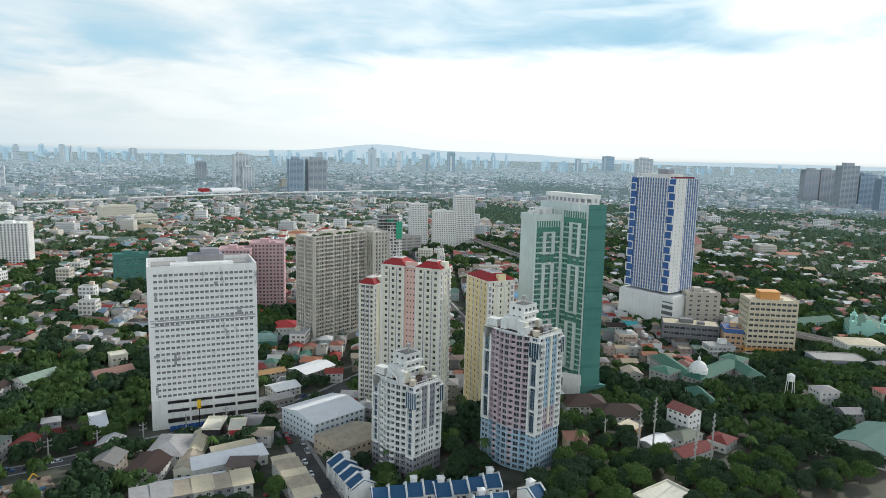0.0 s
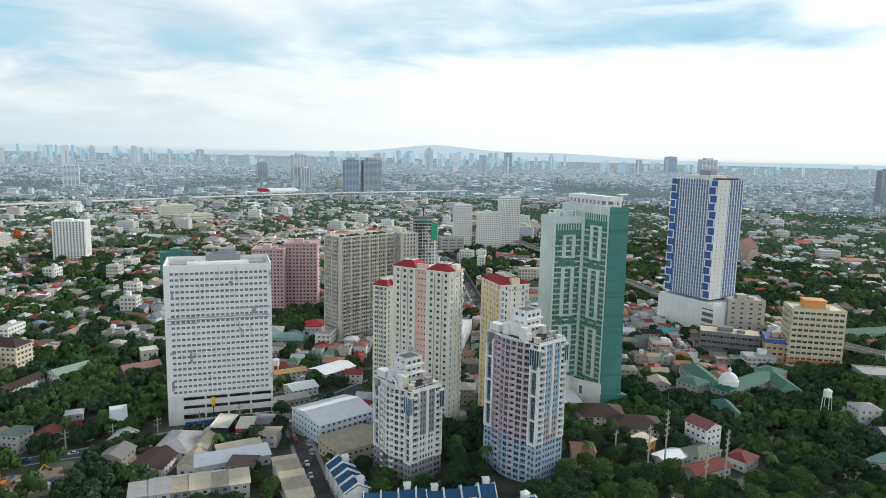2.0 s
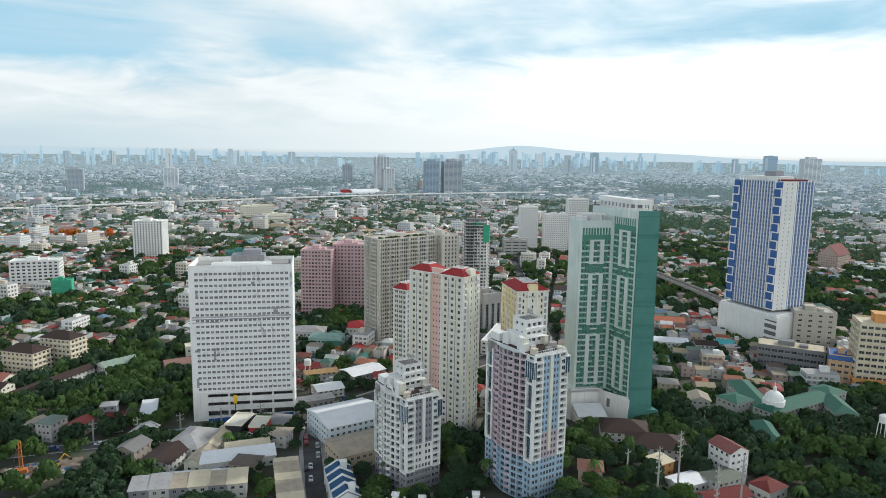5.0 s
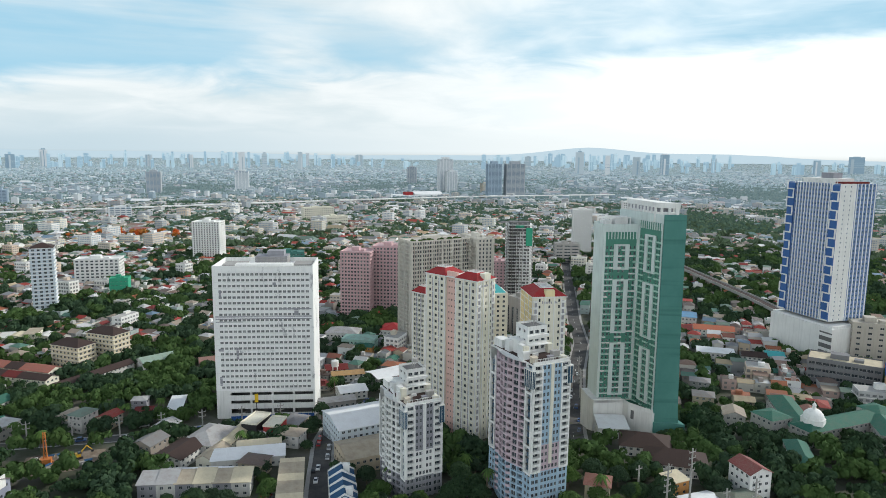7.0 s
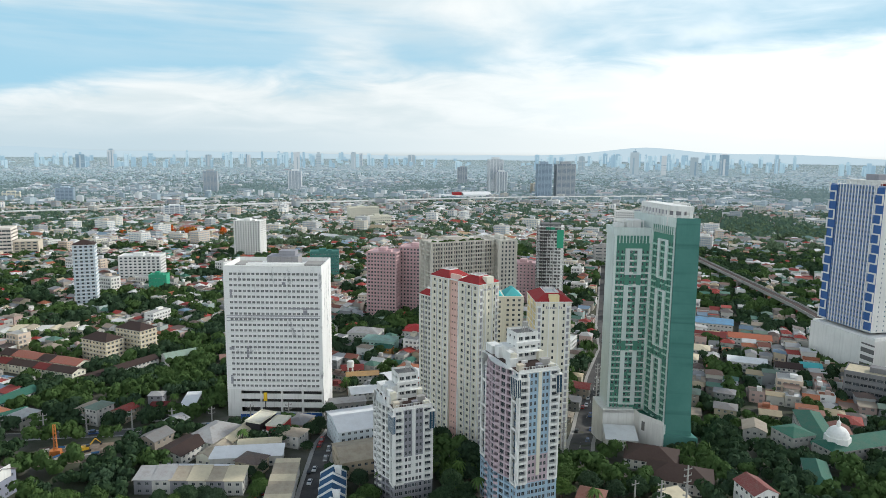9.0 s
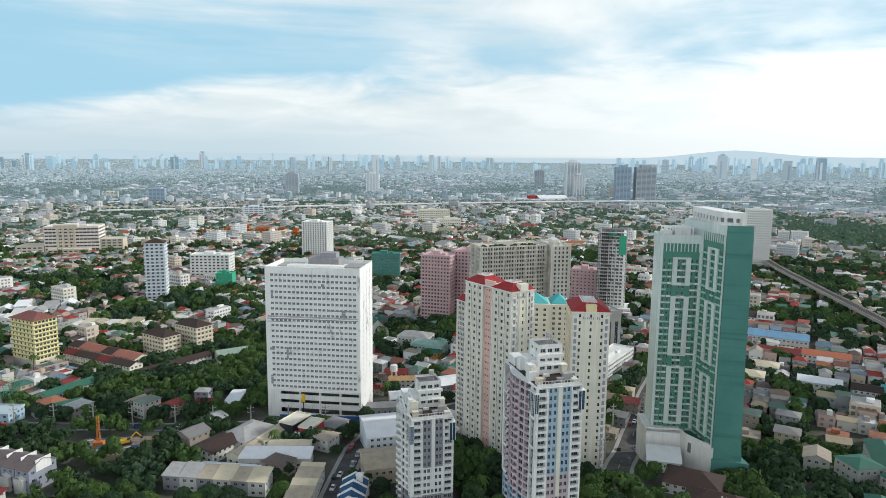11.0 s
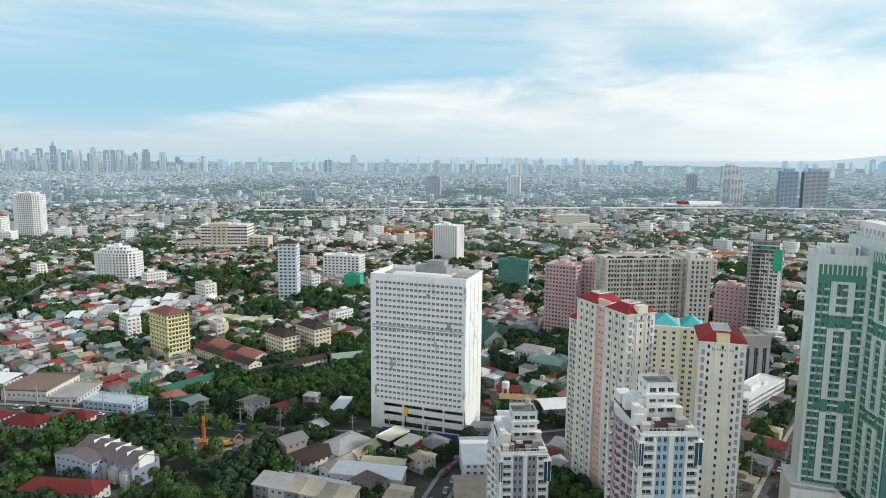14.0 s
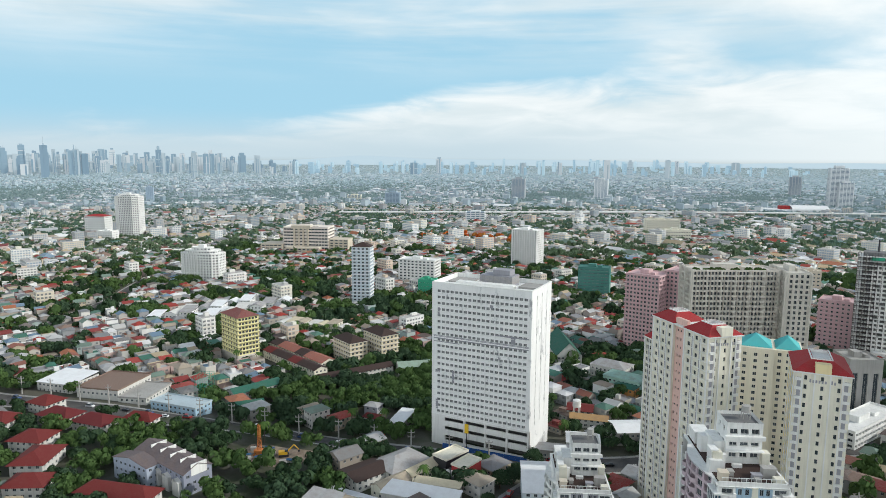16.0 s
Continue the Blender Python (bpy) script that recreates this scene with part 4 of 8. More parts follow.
def bowed_condo(x, y, turn, L, R, H, label, front, low, right_up, right_low, stripe, floors, bow_floor, z):
    """Local x runs along the flat end (R metres), local y along the bowed front (L metres); the shared corner is at the origin."""
    t = thing("condominium", label, "tower", x, y, turn, z, "bowed condominiums")
    fh = H / floors
    g, wins, blue = Geo(), [], []
    rows = [(fh * i + 0.55, fh * i + 2.05) for i in range(1, floors)]
    lowz = fh * bow_floor
    lowrows, toprows = [r for r in rows if r[1] < lowz], [r for r in rows if r[0] >= lowz]
    # flat end: white piers at both sides, a coloured middle
    e = 4.0
    facade(g, 0, 0, 0, e, 2.5, lowz, even(2, 0.4, e - 0.3, 1.3), lowrows, 0.25, wins, 1)
    facade(g, e, 0, 0, R - 2 * e, 2.5, lowz, even(5, 0.4, R - 2 * e - 0.4, 1.1), lowrows, 0.25, wins, 1)
    facade(g, R - e, 0, 0, e, 2.5, lowz, even(2, 0.3, e - 0.4, 1.3), lowrows, 0.25, wins, 1)
    facade(g, 0, 0, 0, e, lowz, H, even(1, 0.9, e - 0.5, 2.6), toprows, 0.9, wins, 0)
    mid = R - 2 * e
    cut = lowz + fh * 4
    midlow, midtop = [r for r in toprows if r[1] < cut], [r for r in toprows if r[0] >= cut]
    facade(g, e, 0, 0, mid, lowz, cut, even(5, 0.3, mid - 0.3, 1.0), midlow, 0.25, wins, 3)
    facade(g, e, 0, 0, mid, cut, H, even(2, 0.2, mid * 0.42, 0.9) + even(2, mid * 0.62, mid - 0.2, 0.9), midtop, 0.25, wins, 2)
    facade(g, R - e, 0, 0, e, lowz, H, even(1, 0.5, e - 0.6, 3.0), toprows, 0.9, wins, 0)
    facade(g, R, 0, 90, L, 2.5, H, even(6, 1, L - 1, 1.2), rows, 0.3, wins, 0)
    facade(g, R, L, 180, R, 2.5, H, [], [], 0.3, wins, 0)
    # bowed front as straight bays on an arc
    n, sag = 7, 2.4
    pts = []
    for i in range(n + 1):
        v = L - 4.5 - (L - 9.0) * i / n
        pts.append((-sag * math.sin(math.pi * i / n), v))
    facade(g, 0, L, 270, 4.5, 2.5, lowz, even(2, 0.4, 4.1, 1.3), lowrows, 0.25, wins, 1)
    facade(g, 0, L, 270, 4.5, lowz, H - 2 * fh, even(1, 0.8, 3.7, 2.7), [(r[0] - 0.5, r[1] + 0.5) for r in toprows[:-2]], 0.6, blue, 0)
    facade(g, 0, 4.5, 270, 4.5, 2.5, lowz, even(2, 0.4, 4.1, 1.3), lowrows, 0.25, wins, 1)
    facade(g, 0, 4.5, 270, 4.5, lowz, H, even(1, 0.8, 3.7, 2.7), [(r[0] - 0.5, r[1] + 0.5) for r in toprows], 0.6, blue, 0)
    for i in range(n):
        (ax, ay), (bx, by) = pts[i], pts[i + 1]
        w = math.hypot(bx - ax, by - ay)
        ang = math.degrees(math.atan2(by - ay, bx - ax))
        deep = 0.4 if i % 2 else 1.2
        span = [(q[0] - 0.1, q[1] + 0.2) for q in rows]
        facade(g, ax, ay, ang, w, 2.5, lowz, even(1, 0.25, w - 0.25, w - 0.7), [q for q in span if q[1] < lowz], deep, wins, 1)
        facade(g, ax, ay, ang, w, lowz, H, even(1, 0.25, w - 0.25, w - 0.7), [q for q in span if q[1] > lowz], deep, wins, 4)
    g.prism([(0, 0), (R, 0), (R, L), (0, L)] , H - 0.3, H, 0)
    g.prism([(p[0], p[1]) for p in reversed(pts)] + [(0.5, L - 4.5), (0.5, 4.5)][::1], H - 0.3, H - 0.05, 0)
    g.quad((0, 0, 2.5), (0, L, 2.5), (R, L, 2.5), (R, 0, 2.5), 1)
    wallp = part("wall", g, [CONDOWHITE, low, right_up, right_low, front], t)
    windows(wallp, wins, 200)
    windows(t, blue, 60, (DARKGLASS, FRAME), "bay_window", 1, "tall blue bay window")
    # stripe of paler panels down the flat end
    g = Geo()
    g.box(e + mid * 0.44, e + mid * 0.60, -0.25, 0, lowz + fh, H)
    part("stripe", g, stripe, t)
    # white frames of the double-height bays
    me = Geo()
    me.box(-0.35, 0.0, 0, 4.5, 0, 0.9)
    bar = me.mesh("bay_frame", CONDOWHITE)
    for i in range(bow_floor, floors - 1, 4):
        for v in (0.0, L - 4.5):
            part("bay_frame", bar, None, t, "", pose(0, v, i * fh - 0.9))
    for v in (0.0, 3.7, L - 4.5, L - 0.8):
        me = Geo()
        me.box(-0.4, 0.0, v, v + 0.8, lowz, H - fh * (0.6 if v < 5 else 1.2))
        part("bay_pier", me, CONDOWHITE, t)
    for u in (0.0, e - 0.5, R - e, R - 0.6):
        me = Geo()
        me.box(u, u + 0.6, -0.4, 0.0, lowz, H - fh * 0.6)
        part("end_pier", me, CONDOWHITE, t)
    # balconies on the bow
    bal = Geo()
    arc = [(-0.9 * math.sin(math.pi * i / 6), 0.1 + 2.6 * i / 6) for i in range(7)]
    bal.prism([(0, 0.1)] + arc[1:-1] + [(0, 2.7)], -0.15, 0.0)
    for i in range(6):
        (a, b), (c, d) = arc[i], arc[i + 1]
        bal.quad((a, b, 0), (c, d, 0), (c, d, 0.95), (a, b, 0.95))
        bal.quad((c * 0.93, d, 0), (a * 0.93, b, 0), (a * 0.93, b, 0.95), (c * 0.93, d, 0.95))
    bme = bal.mesh("balcony", front)
    for i in range(2, floors - 1):
        for j in (2, 5):
            (ax, ay), (bx, by) = pts[j], pts[j - 1]
            part("balcony", bme, None, t, "", pose(ax, ay, fh * i + 0.6, 0, 0, math.degrees(math.atan2(by - ay, bx - ax)) - 90))
    # air conditioners' ledges on the flat end
    ac = Geo()
    ac.box(0, 3.0, -0.35, 0, 0, 0.9)
    ame = ac.mesh("parapet", CONDOWHITE)
    for i in range(bow_floor, floors):
        part("parapet", ame, None, t, "", pose(0.9, 0, fh * i - 0.25))
        part("parapet", ame, None, t, "", pose(R - e + 0.5, 0, fh * i - 0.25))
    # legs under the raised body
    for px, py in ((0.6, 0.6), (R - 0.6, 0.6), (0.6, L - 0.6), (R - 0.6, L - 0.6), (R / 2, 0.6), (0.6, L / 2)):
        lg = Geo()
        lg.box(px - 0.5, px + 0.5, py - 0.5, py + 0.5, -4.0, 2.5)
        part("column", lg, WHITE_AGED, t)
    return t, fh


def condo_crown(t, R, L, H, fh, deck, arched):
    """Stepped white penthouses with glazed corners over the roof."""
    g = Geo()
    g.box(0.3, R - 0.3, 0.3, 0.7, H, H + 1.0)
    g.box(R - 0.7, R - 0.3, 0.3, L - 0.3, H, H + 1.0)
    g.box(1.2, 5.2, L - 6, L - 0.4, H, H + 3.2)
    g.box(1.2, 4.4, L - 11, L - 8, H, H + 4.4)
    g.box(0.2, 3.2, 7.0, 9.6, H, H + 3.0)
    part("parapet", g, CONDOWHITE, t)
    for u, w, d in ((-0.75, 1.4, 4.3), (R - 1.7, 2.3, 3.0)):
        z0, z1 = H - fh * 3.3, H - fh * 0.75
        b = Geo()
        b.box(u, u + w, -0.5, d, z0, z1)
        part("glazed_corner", b, DARKGLASS, t, "dark blue glazed corner")
        for i in range(5):
            v = -0.5 + i * (d + 0.5) / 4
            b = Geo()
            b.box(u - 0.12, u, v - 0.07, v + 0.07, z0, z1)
            part("corner_mullion", b, WHITE_AGED, t)
        for i in range(3):
            v = u + i * w / 2
            b = Geo()
            b.box(v - 0.07, v + 0.07, -0.62, -0.5, z0, z1)
            part("corner_mullion", b, WHITE_AGED, t)
        b = Geo()
        b.box(u - 0.2, u + w + 0.2, -0.7, d + 0.2, z1, z1 + 0.35)
        part("corner_cap", b, CONDOWHITE, t)
    x0, y0 = R * 0.34, L * 0.42
    g, wins = Geo(), []
    facade(g, x0, y0, 0, 8.5, H - 0.1, H + 10.6, even(3, 0.4, 8.1, 1.9), [(H + 1.6, H + 2.9), (H + 4.6, H + 5.6), (H + 7.6, H + 9.0)], 0.6, wins)
    facade(g, x0 + 8.5, y0, 90, 8, H - 0.1, H + 10.6, even(2, 0.8, 7.2, 1.4), [(H + 1.6, H + 2.9), (H + 4.6, H + 5.6), (H + 7.8, H + 9.0)], 0.4, wins)
    facade(g, x0 + 8.5, y0 + 8, 180, 8.5, H - 0.1, H + 10.6, [], [], 0.3, wins)
    facade(g, x0, y0 + 8, 270, 8, H - 0.1, H + 10.6, even(2, 0.8, 7.2, 1.4), [(H + 1.6, H + 2.9), (H + 4.6, H + 5.6), (H + 7.8, H + 9.0)], 0.4, wins)
    g.quad((x0, y0, H + 9.7), (x0 + 8.5, y0, H + 9.7), (x0 + 8.5, y0 + 8, H + 9.7), (x0, y0 + 8, H + 9.7))
    g.box(x0 - 0.4, x0 + 8.9, y0 - 1.2, y0 - 0.004, H + 3.4, H + 3.7)
    g.box(x0 - 0.5, x0 + 9.0, y0 - 0.9, y0 - 0.004, H + 6.4, H + 7.3)
    g.box(x0 - 2.6, x0 - 0.004, y0 + 1.0, y0 + 8.4, H - 0.1, H + 5.2)
    part("penthouse", g, CONDOWHITE, t, "white stepped penthouse")
    windows(t, wins, 20)
    g = Geo()
    g.box(x0 + 0.4, x0 + 8.1, y0 + 0.4, y0 + 7.6, H + 9.71, H + 9.85)
    part("tank_cover", g, DARKCONC, t)
    g = Geo()
    g.box(0.8, R - 0.8, 0.8, L - 0.8, H + 0.01, H + 0.12)
    part("roof_terrace", g, deck, t, "weathered brown terrace floor")
    for x, y, w, d, h, mt in ((x0 + 1.0, y0 - 2.6, 2.2, 1.0, 1.0, WHITE_AGED), (R - 3.5, y0 + 1, 2.4, 3.0, 2.2, WHITE), (5.5, L - 6.5, 3.0, 4.0, 2.6, WHITE), (1.2, L / 2 - 6.4, 2.2, 2.2, 4.6, CREAM), (R - 3.0, 1.2, 2.0, 2.0, 1.6, CREAM), (6.0, 1.4, 1.4, 1.4, 1.0, DARKCONC), (9.0, 2.0, 1.2, 1.2, 1.2, CONCRETE)):
        b = Geo()
        b.box(x, x + w, y, y + d, H + 0.13, H + h)
        part("roof_box", b, mt, t)
    b = Geo()
    for px, py in ((5.2, 4.2), (6.8, 4.2), (6.8, 5.8), (5.2, 5.8)):
        b.tube((x0 + px, y0 + py, H + 9.8), (x0 + px, y0 + py, H + 11.6), 0.1, 0.1, 5)
    b.tube((x0 + 6.0, y0 + 5.0, H + 11.6), (x0 + 6.0, y0 + 5.0, H + 13.2), 1.1, 1.1, 10)
    part("tank", b, CONCRETE, t)
    g = Geo()
    for i in range(14):
        g.box(1.0 + i * (R - 2) / 13 - 0.05, 1.0 + i * (R - 2) / 13 + 0.05, 0.42, 0.52, H + 1.0, H + 1.9)
    g.box(1.0, R - 1.0, 0.4, 0.54, H + 1.9, H + 2.0)
    part("terrace_rail", g, WHITE_AGED, t)
    for i, (x, y, w, d, h, mt) in enumerate(((1.0, 2.0, 2.0, 2.0, 2.2, BEIGE), (R - 2.6, L * 0.36, 1.8, 2.4, 3.4, CREAM), (0.9, L * 0.30, 1.6, 3.0, 4.8, CONDOWHITE), (3.4, L * 0.30, 1.0, 1.0, 3.6, CONDOWHITE), (R * 0.55, 3.2, 2.0, 1.4, 1.4, GREYPAINT), (R * 0.72, 4.6, 3.0, 2.0, 2.4, CONCRETE), (4.0, 5.0, 1.2, 1.6, 1.2, CONCRETE))):
        b = Geo()
        b.box(x, x + w, y, y + d, H + 0.13, H + h)
        b.box(x - 0.15, x + w + 0.15, y - 0.15, y + d + 0.15, H + h, H + h + 0.2)
        part("terrace_box", b, mt, t)
    if not arched:
        return
    # arch over the bowed front
    g = Geo()
    for i in range(11):
        a = math.pi * i / 10
        for j in range(6):
            b = math.tau * j / 6
            q = 0.38 * math.cos(b)
            g.v.append((-0.6 + 0.38 * math.sin(b), L / 2 + (3.6 + q) * math.cos(a), H + (3.4 + q) * math.sin(a)))
    for i in range(10):
        for j in range(6):
            g.f.append((6 * i + j, 6 * i + 6 + j, 6 * i + 6 + (j + 1) % 6, 6 * i + (j + 1) % 6))
            g.m.append(0)
    part("arch", g, CONDOWHITE, t, "white roof arch")


tc, fh = bowed_condo(98.2, -108.0, 22.5, 26.0, 15.9, 43.0, "white and grey condominium with a bowed front and stepped penthouse", WHITE_AGED, GREYPAINT, GREYPAINT, WHITE, WHITE, 16, 5, 4.5)
condo_crown(tc, 15.9, 26.0, 43.0, fh, BROWNROOF, True)
tc, fh = bowed_condo(142.3, -129.8, 22.0, 29.0, 16.2, 60.0, "white condominium with mauve bowed front, pale blue end and stepped penthouse", MAUVE, SKYBLUE, SKYBLUE, MAUVE, CREAM, 24, 8, 10.0)
condo_crown(tc, 16.2, 29.0, 60.0, fh, BROWNROOF, False)

# ---- middle distance blocks ----


def block(name, label, x, y, turn, W, D, H, wall, floors, ncol, nside, roof=None, win=(1.6, 1.4), limit=60, category="building", z=None, group="", base=0.0, mats=None, depth=0.35, bands=None, rise=4.0, pane=(GLASS, FRAME)):
    """A rectangular block with recessed windows on its four sides."""
    t = thing(name, label, category, x, y, turn, z, group)
    reserve(x, y, W, D, turn)
    g, wins = Geo(), []
    fh = (H - base) / floors
    lo = min(0.8, fh * 0.25)
    rows = [(base + fh * i + lo, base + fh * i + lo + min(win[1], fh - lo - 0.25)) for i in range(floors)]
    cols, sides = even(ncol, 0.6, W - 0.6, min(win[0], (W - 1.2) / max(1, ncol) - 0.3)), even(nside, 0.6, D - 0.6, min(win[0], (D - 1.2) / max(1, nside) - 0.3))
    facade(g, 0, 0, 0, W, 0, H, cols, rows, depth, wins)
    facade(g, W, 0, 90, D, 0, H, sides, rows, depth, wins)
    facade(g, W, D, 180, W, 0, H, [], [], depth, wins)
    facade(g, 0, D, 270, D, 0, H, sides, rows, depth, wins)
    g.quad((0, 0, H), (W, 0, H), (W, D, H), (0, D, H))
    wallp = part("wall", g, wall, t)
    if not roof:
        g = Geo()
        g.ring(0, W, 0, D, H, H + 0.9, 0.3)
        part("parapet", g, wall, t)
    windows(wallp, wins, limit, pane)
    if bands:
        b = Geo()
        b.box(-0.7, W + 0.7, -0.7, D + 0.7, -0.08, 0.28)
        me = b.mesh("storey_ledge", bands)
        for i in range(1, floors + 1):
            part("storey_ledge", me, None, t, "", pose(0, 0, base + fh * i - 0.2))
    if roof:
        r = Geo()
        r.hip(0, W, 0, D, H + 0.03, rise, 0.7)
        part("roof", r, roof, t)
    else:
        r = Geo()
        r.box(W * 0.3, W * 0.55, D * 0.35, D * 0.7, H, H + 3.2)
        r.box(W * 0.62, W * 0.75, D * 0.3, D * 0.55, H, H + 1.8)
        part("machine_room", r, wall, t)
    return t


# big grey apartment slab with its forward wing


def balcony_rows(t, x, y, turn, width, H, base, floors, n, depth=1.3):
    """Slab edges and pale balcony fronts along a face, joined."""
    g, m, fh = Geo(), pose(x, y, 0, 0, 0, turn), (H - base) / floors
    for i in range(floors):
        z = base + fh * i
        g.box(0.02, width - 0.02, -0.5, 0, z - 0.12, z + 0.16)
        for j in range(n):
            u = (j + 0.5) * width / n
            if j % 2:
                g.box(u - width / n * 0.42, u + width / n * 0.42, -depth, -0.5, z - 0.12, z + 0.12)
                g.box(u - width / n * 0.42, u + width / n * 0.42, -depth, -depth + 0.15, z + 0.12, z + 1.05)
            else:
                g.box(u - width / n * 0.3, u + width / n * 0.1, -0.75, 0, z + 0.3, z + 1.0)
    g.v = [tuple(m @ Vector(v)) for v in g.v]
    part("balcony_front", g, PALECONC, t, "pale concrete balcony fronts", None, "stuff")
    for j in range(0, n + 1, 4):
        b = Geo()
        b.box(j * width / n - 0.3, j * width / n + 0.3, -1.35, 0, base, H + 0.6)
        part("pier", b, PALECONC, t, "", m)


PALECONC = paint("pale_concrete", (0.62, 0.59, 0.53), 0.5)
t = block("apartment_slab", "long taupe concrete apartment slab with rows of balconies", 108.5, 118, 26, 49.5, 19, 77.5, TAUPE, 26, 24, 8, None, (1.55, 2.1), 60, z=2, bands=None, depth=1.1)
balcony_rows(t, 0, 0, 0, 49.5, 77.5, 0, 26, 24)
balcony_rows(t, 0, 19, 270, 19, 77.5, 0, 26, 8, 0.9)
g = Geo()
g.box(-4, 46, -5, -1.5, -3, 3.4)
g.box(-5, 47, -6, -1.4, 3.4, 4.0)
part("podium", g, PALECONC, t, "low pale podium")
t = block("apartment_slab", "pale concrete apartment wing beside the long slab", 157.6, 131, 16, 12.5, 32, 78, PALECONC, 26, 4, 12, None, (1.5, 1.9), 30, z=2, depth=0.8)
balcony_rows(t, 0, 32, 270, 32, 78, 0, 26, 12, 0.9)
balcony_rows(t, 0, 0, 0, 12.5, 78, 0, 26, 4, 0.8)
# pink pair
block("apartment_tower", "pink apartment tower with small windows and dark ledges", 51, 216, -12, 26, 24, 58, ROSE, 19, 9, 8, None, (1.6, 1.6), 140, z=0, group="pink towers", bands=ROSE)
block("apartment_tower", "pink apartment tower behind its twin", 78, 226, -12, 28, 24, 61, ROSE, 20, 9, 8, None, (1.6, 1.6), 100, z=0, group="pink towers", bands=ROSE)
block("apartment_tower", "low rose apartment block behind the grey slab", 182, 286, -12, 26, 20, 38, ROSE, 12, 7, 5, None, (1.5, 1.3), 60, z=0, bands=ROSE)
# tower under construction
def unfinished_tower():
    """Open floors on columns, infilled on one half, with scaffold, netting and a crane."""
    t = thing("unfinished_tower", "bare concrete tower under construction with open floors and netting", "tower", 203, 264, -6, 0)
    reserve(203, 264, 25, 20, -6)
    W, D, fh, n = 25.0, 20.0, 3.15, 24
    slab = Geo()
    slab.box(0, W, 0, D, 0, 0.5)
    me = slab.mesh("floor_slab", WHITE_AGED)
    for i in range(n + 1):
        part("floor_slab", me, None, t, "", pose(0, 0, i * fh))
    col = Geo()
    col.box(0, 0.9, 0, 0.9, 0, n * fh + 2.2)
    me = col.mesh("column", CONCRETE)
    for i in range(6):
        for y in (0.15, D - 1.05):
            part("column", me, None, t, "", pose(0.15 + i * (W - 1.2) / 5, y, 0))
    b = Geo()
    b.box(3, W - 3, 4, D - 3, 0, n * fh + 3)
    part("core", b, DARKCONC, t, "dark lift core")
    panel = Geo()
    panel.box(0, 2.6, 0, 0.25, 0.5, 1.5)
    panel.box(0, 0.9, 0, 0.25, 1.5, fh)
    pm = panel.mesh("infill_panel", WHITE_AGED)
    for i in range(n - 2):
        for j in range(5):
            if i < 6 or (i * 3 + j * 5) % 7:
                part("infill_panel", pm, None, t, "", pose(W - 16 + j * 3.2, -0.3, i * fh))
        for j in range(2):
            part("infill_panel", pm, None, t, "", pose(W + 0.3, 4 + j * 7, i * fh, 0, 0, 90))
    for x0, x1, z0, z1 in ((W - 7, W - 1, (n - 6) * fh, (n - 0.6) * fh), (W - 17, W - 9, (n - 0.6) * fh, (n + 0.1) * fh)):
        b = Geo()
        b.box(x0, x1, -1.0, -0.9, z0, z1)
        part("net", b, BRIGHTNET, t, "torn green safety net")
    for i in range(8):
        b = Geo()
        b.tube((i * 1.7, -1.2, 0), (i * 1.7, -1.2, n * fh + 3.5), 0.12, 0.12, 4)
        part("scaffold_pole", b, BLACKSTEEL, t)
    for i in range(2, n + 1):
        b = Geo()
        b.box(-0.2, 12.2, -1.5, -0.6, i * fh - 0.6, i * fh - 0.45)
        part("scaffold_deck", b, BROWNROOF, t)
    b = Geo()
    b.box(W - 12, W + 5, -5, D, -2, 9)
    part("podium", b, WHITE_AGED, t)
    b = Geo()
    b.tube((12, 10, n * fh), (12, 10, n * fh + 12), 0.5, 0.5, 4)
    part("hoist_mast", b, BLACKSTEEL, t)

BRIGHTNET = paint("bright_green_net", (0.05, 0.36, 0.22), 0.3)
unfinished_tower()
# three pale slabs
block("apartment_tower", "pale grey slab tower with a dense window grid", 420, 556, -10, 30, 18, 78, WHITE_AGED, 25, 12, 5, None, (1.3, 1.5), 40, z=-2)
block("apartment_tower", "pale grey stepped apartment tower", 352, 566, -10, 26, 18, 66, WHITE_AGED, 21, 10, 5, None, (1.3, 1.5), 40, z=-2)
block("apartment_tower", "broad pale grey apartment block", 384, 552, -10, 34, 18, 56, WHITE_AGED, 18, 12, 5, None, (1.3, 1.5), 40, z=-2)
# white tower in the middle of the town
block("apartment_tower", "slender white apartment tower with dark balcony slots", -163, 536, -5, 36, 24, 49, WHITE, 17, 10, 6, None, (1.9, 1.9), 100, z=0, depth=1.0)
block("apartment_tower", "slim pale blue and white apartment tower with a dark cap", -217, 245, 20, 18, 16, 57, paint("pale_steel_blue", (0.55, 0.62, 0.68), 0.4), 17, 4, 4, BROWNROOF, (2.2, 1.7), 80, z=0, bands=WHITE)
t = block("apartment_block", "yellow apartment block with a maroon hipped roof", -201.5, 58.5, -20, 25, 16, 27, paint("mustard_paint", (0.72, 0.66, 0.36), 0.3), 9, 6, 6, sheet_roof("maroon_roofing", [(0.20, 0.05, 0.045)]), (1.8, 1.6), 80, bands=paint("olive_trim", (0.30, 0.28, 0.14)), z=6)
g = Geo()
g.box(-0.3, 25.3, -0.3, 16.3, -8, 0.1)
part("plinth", g, TAUPE, t)


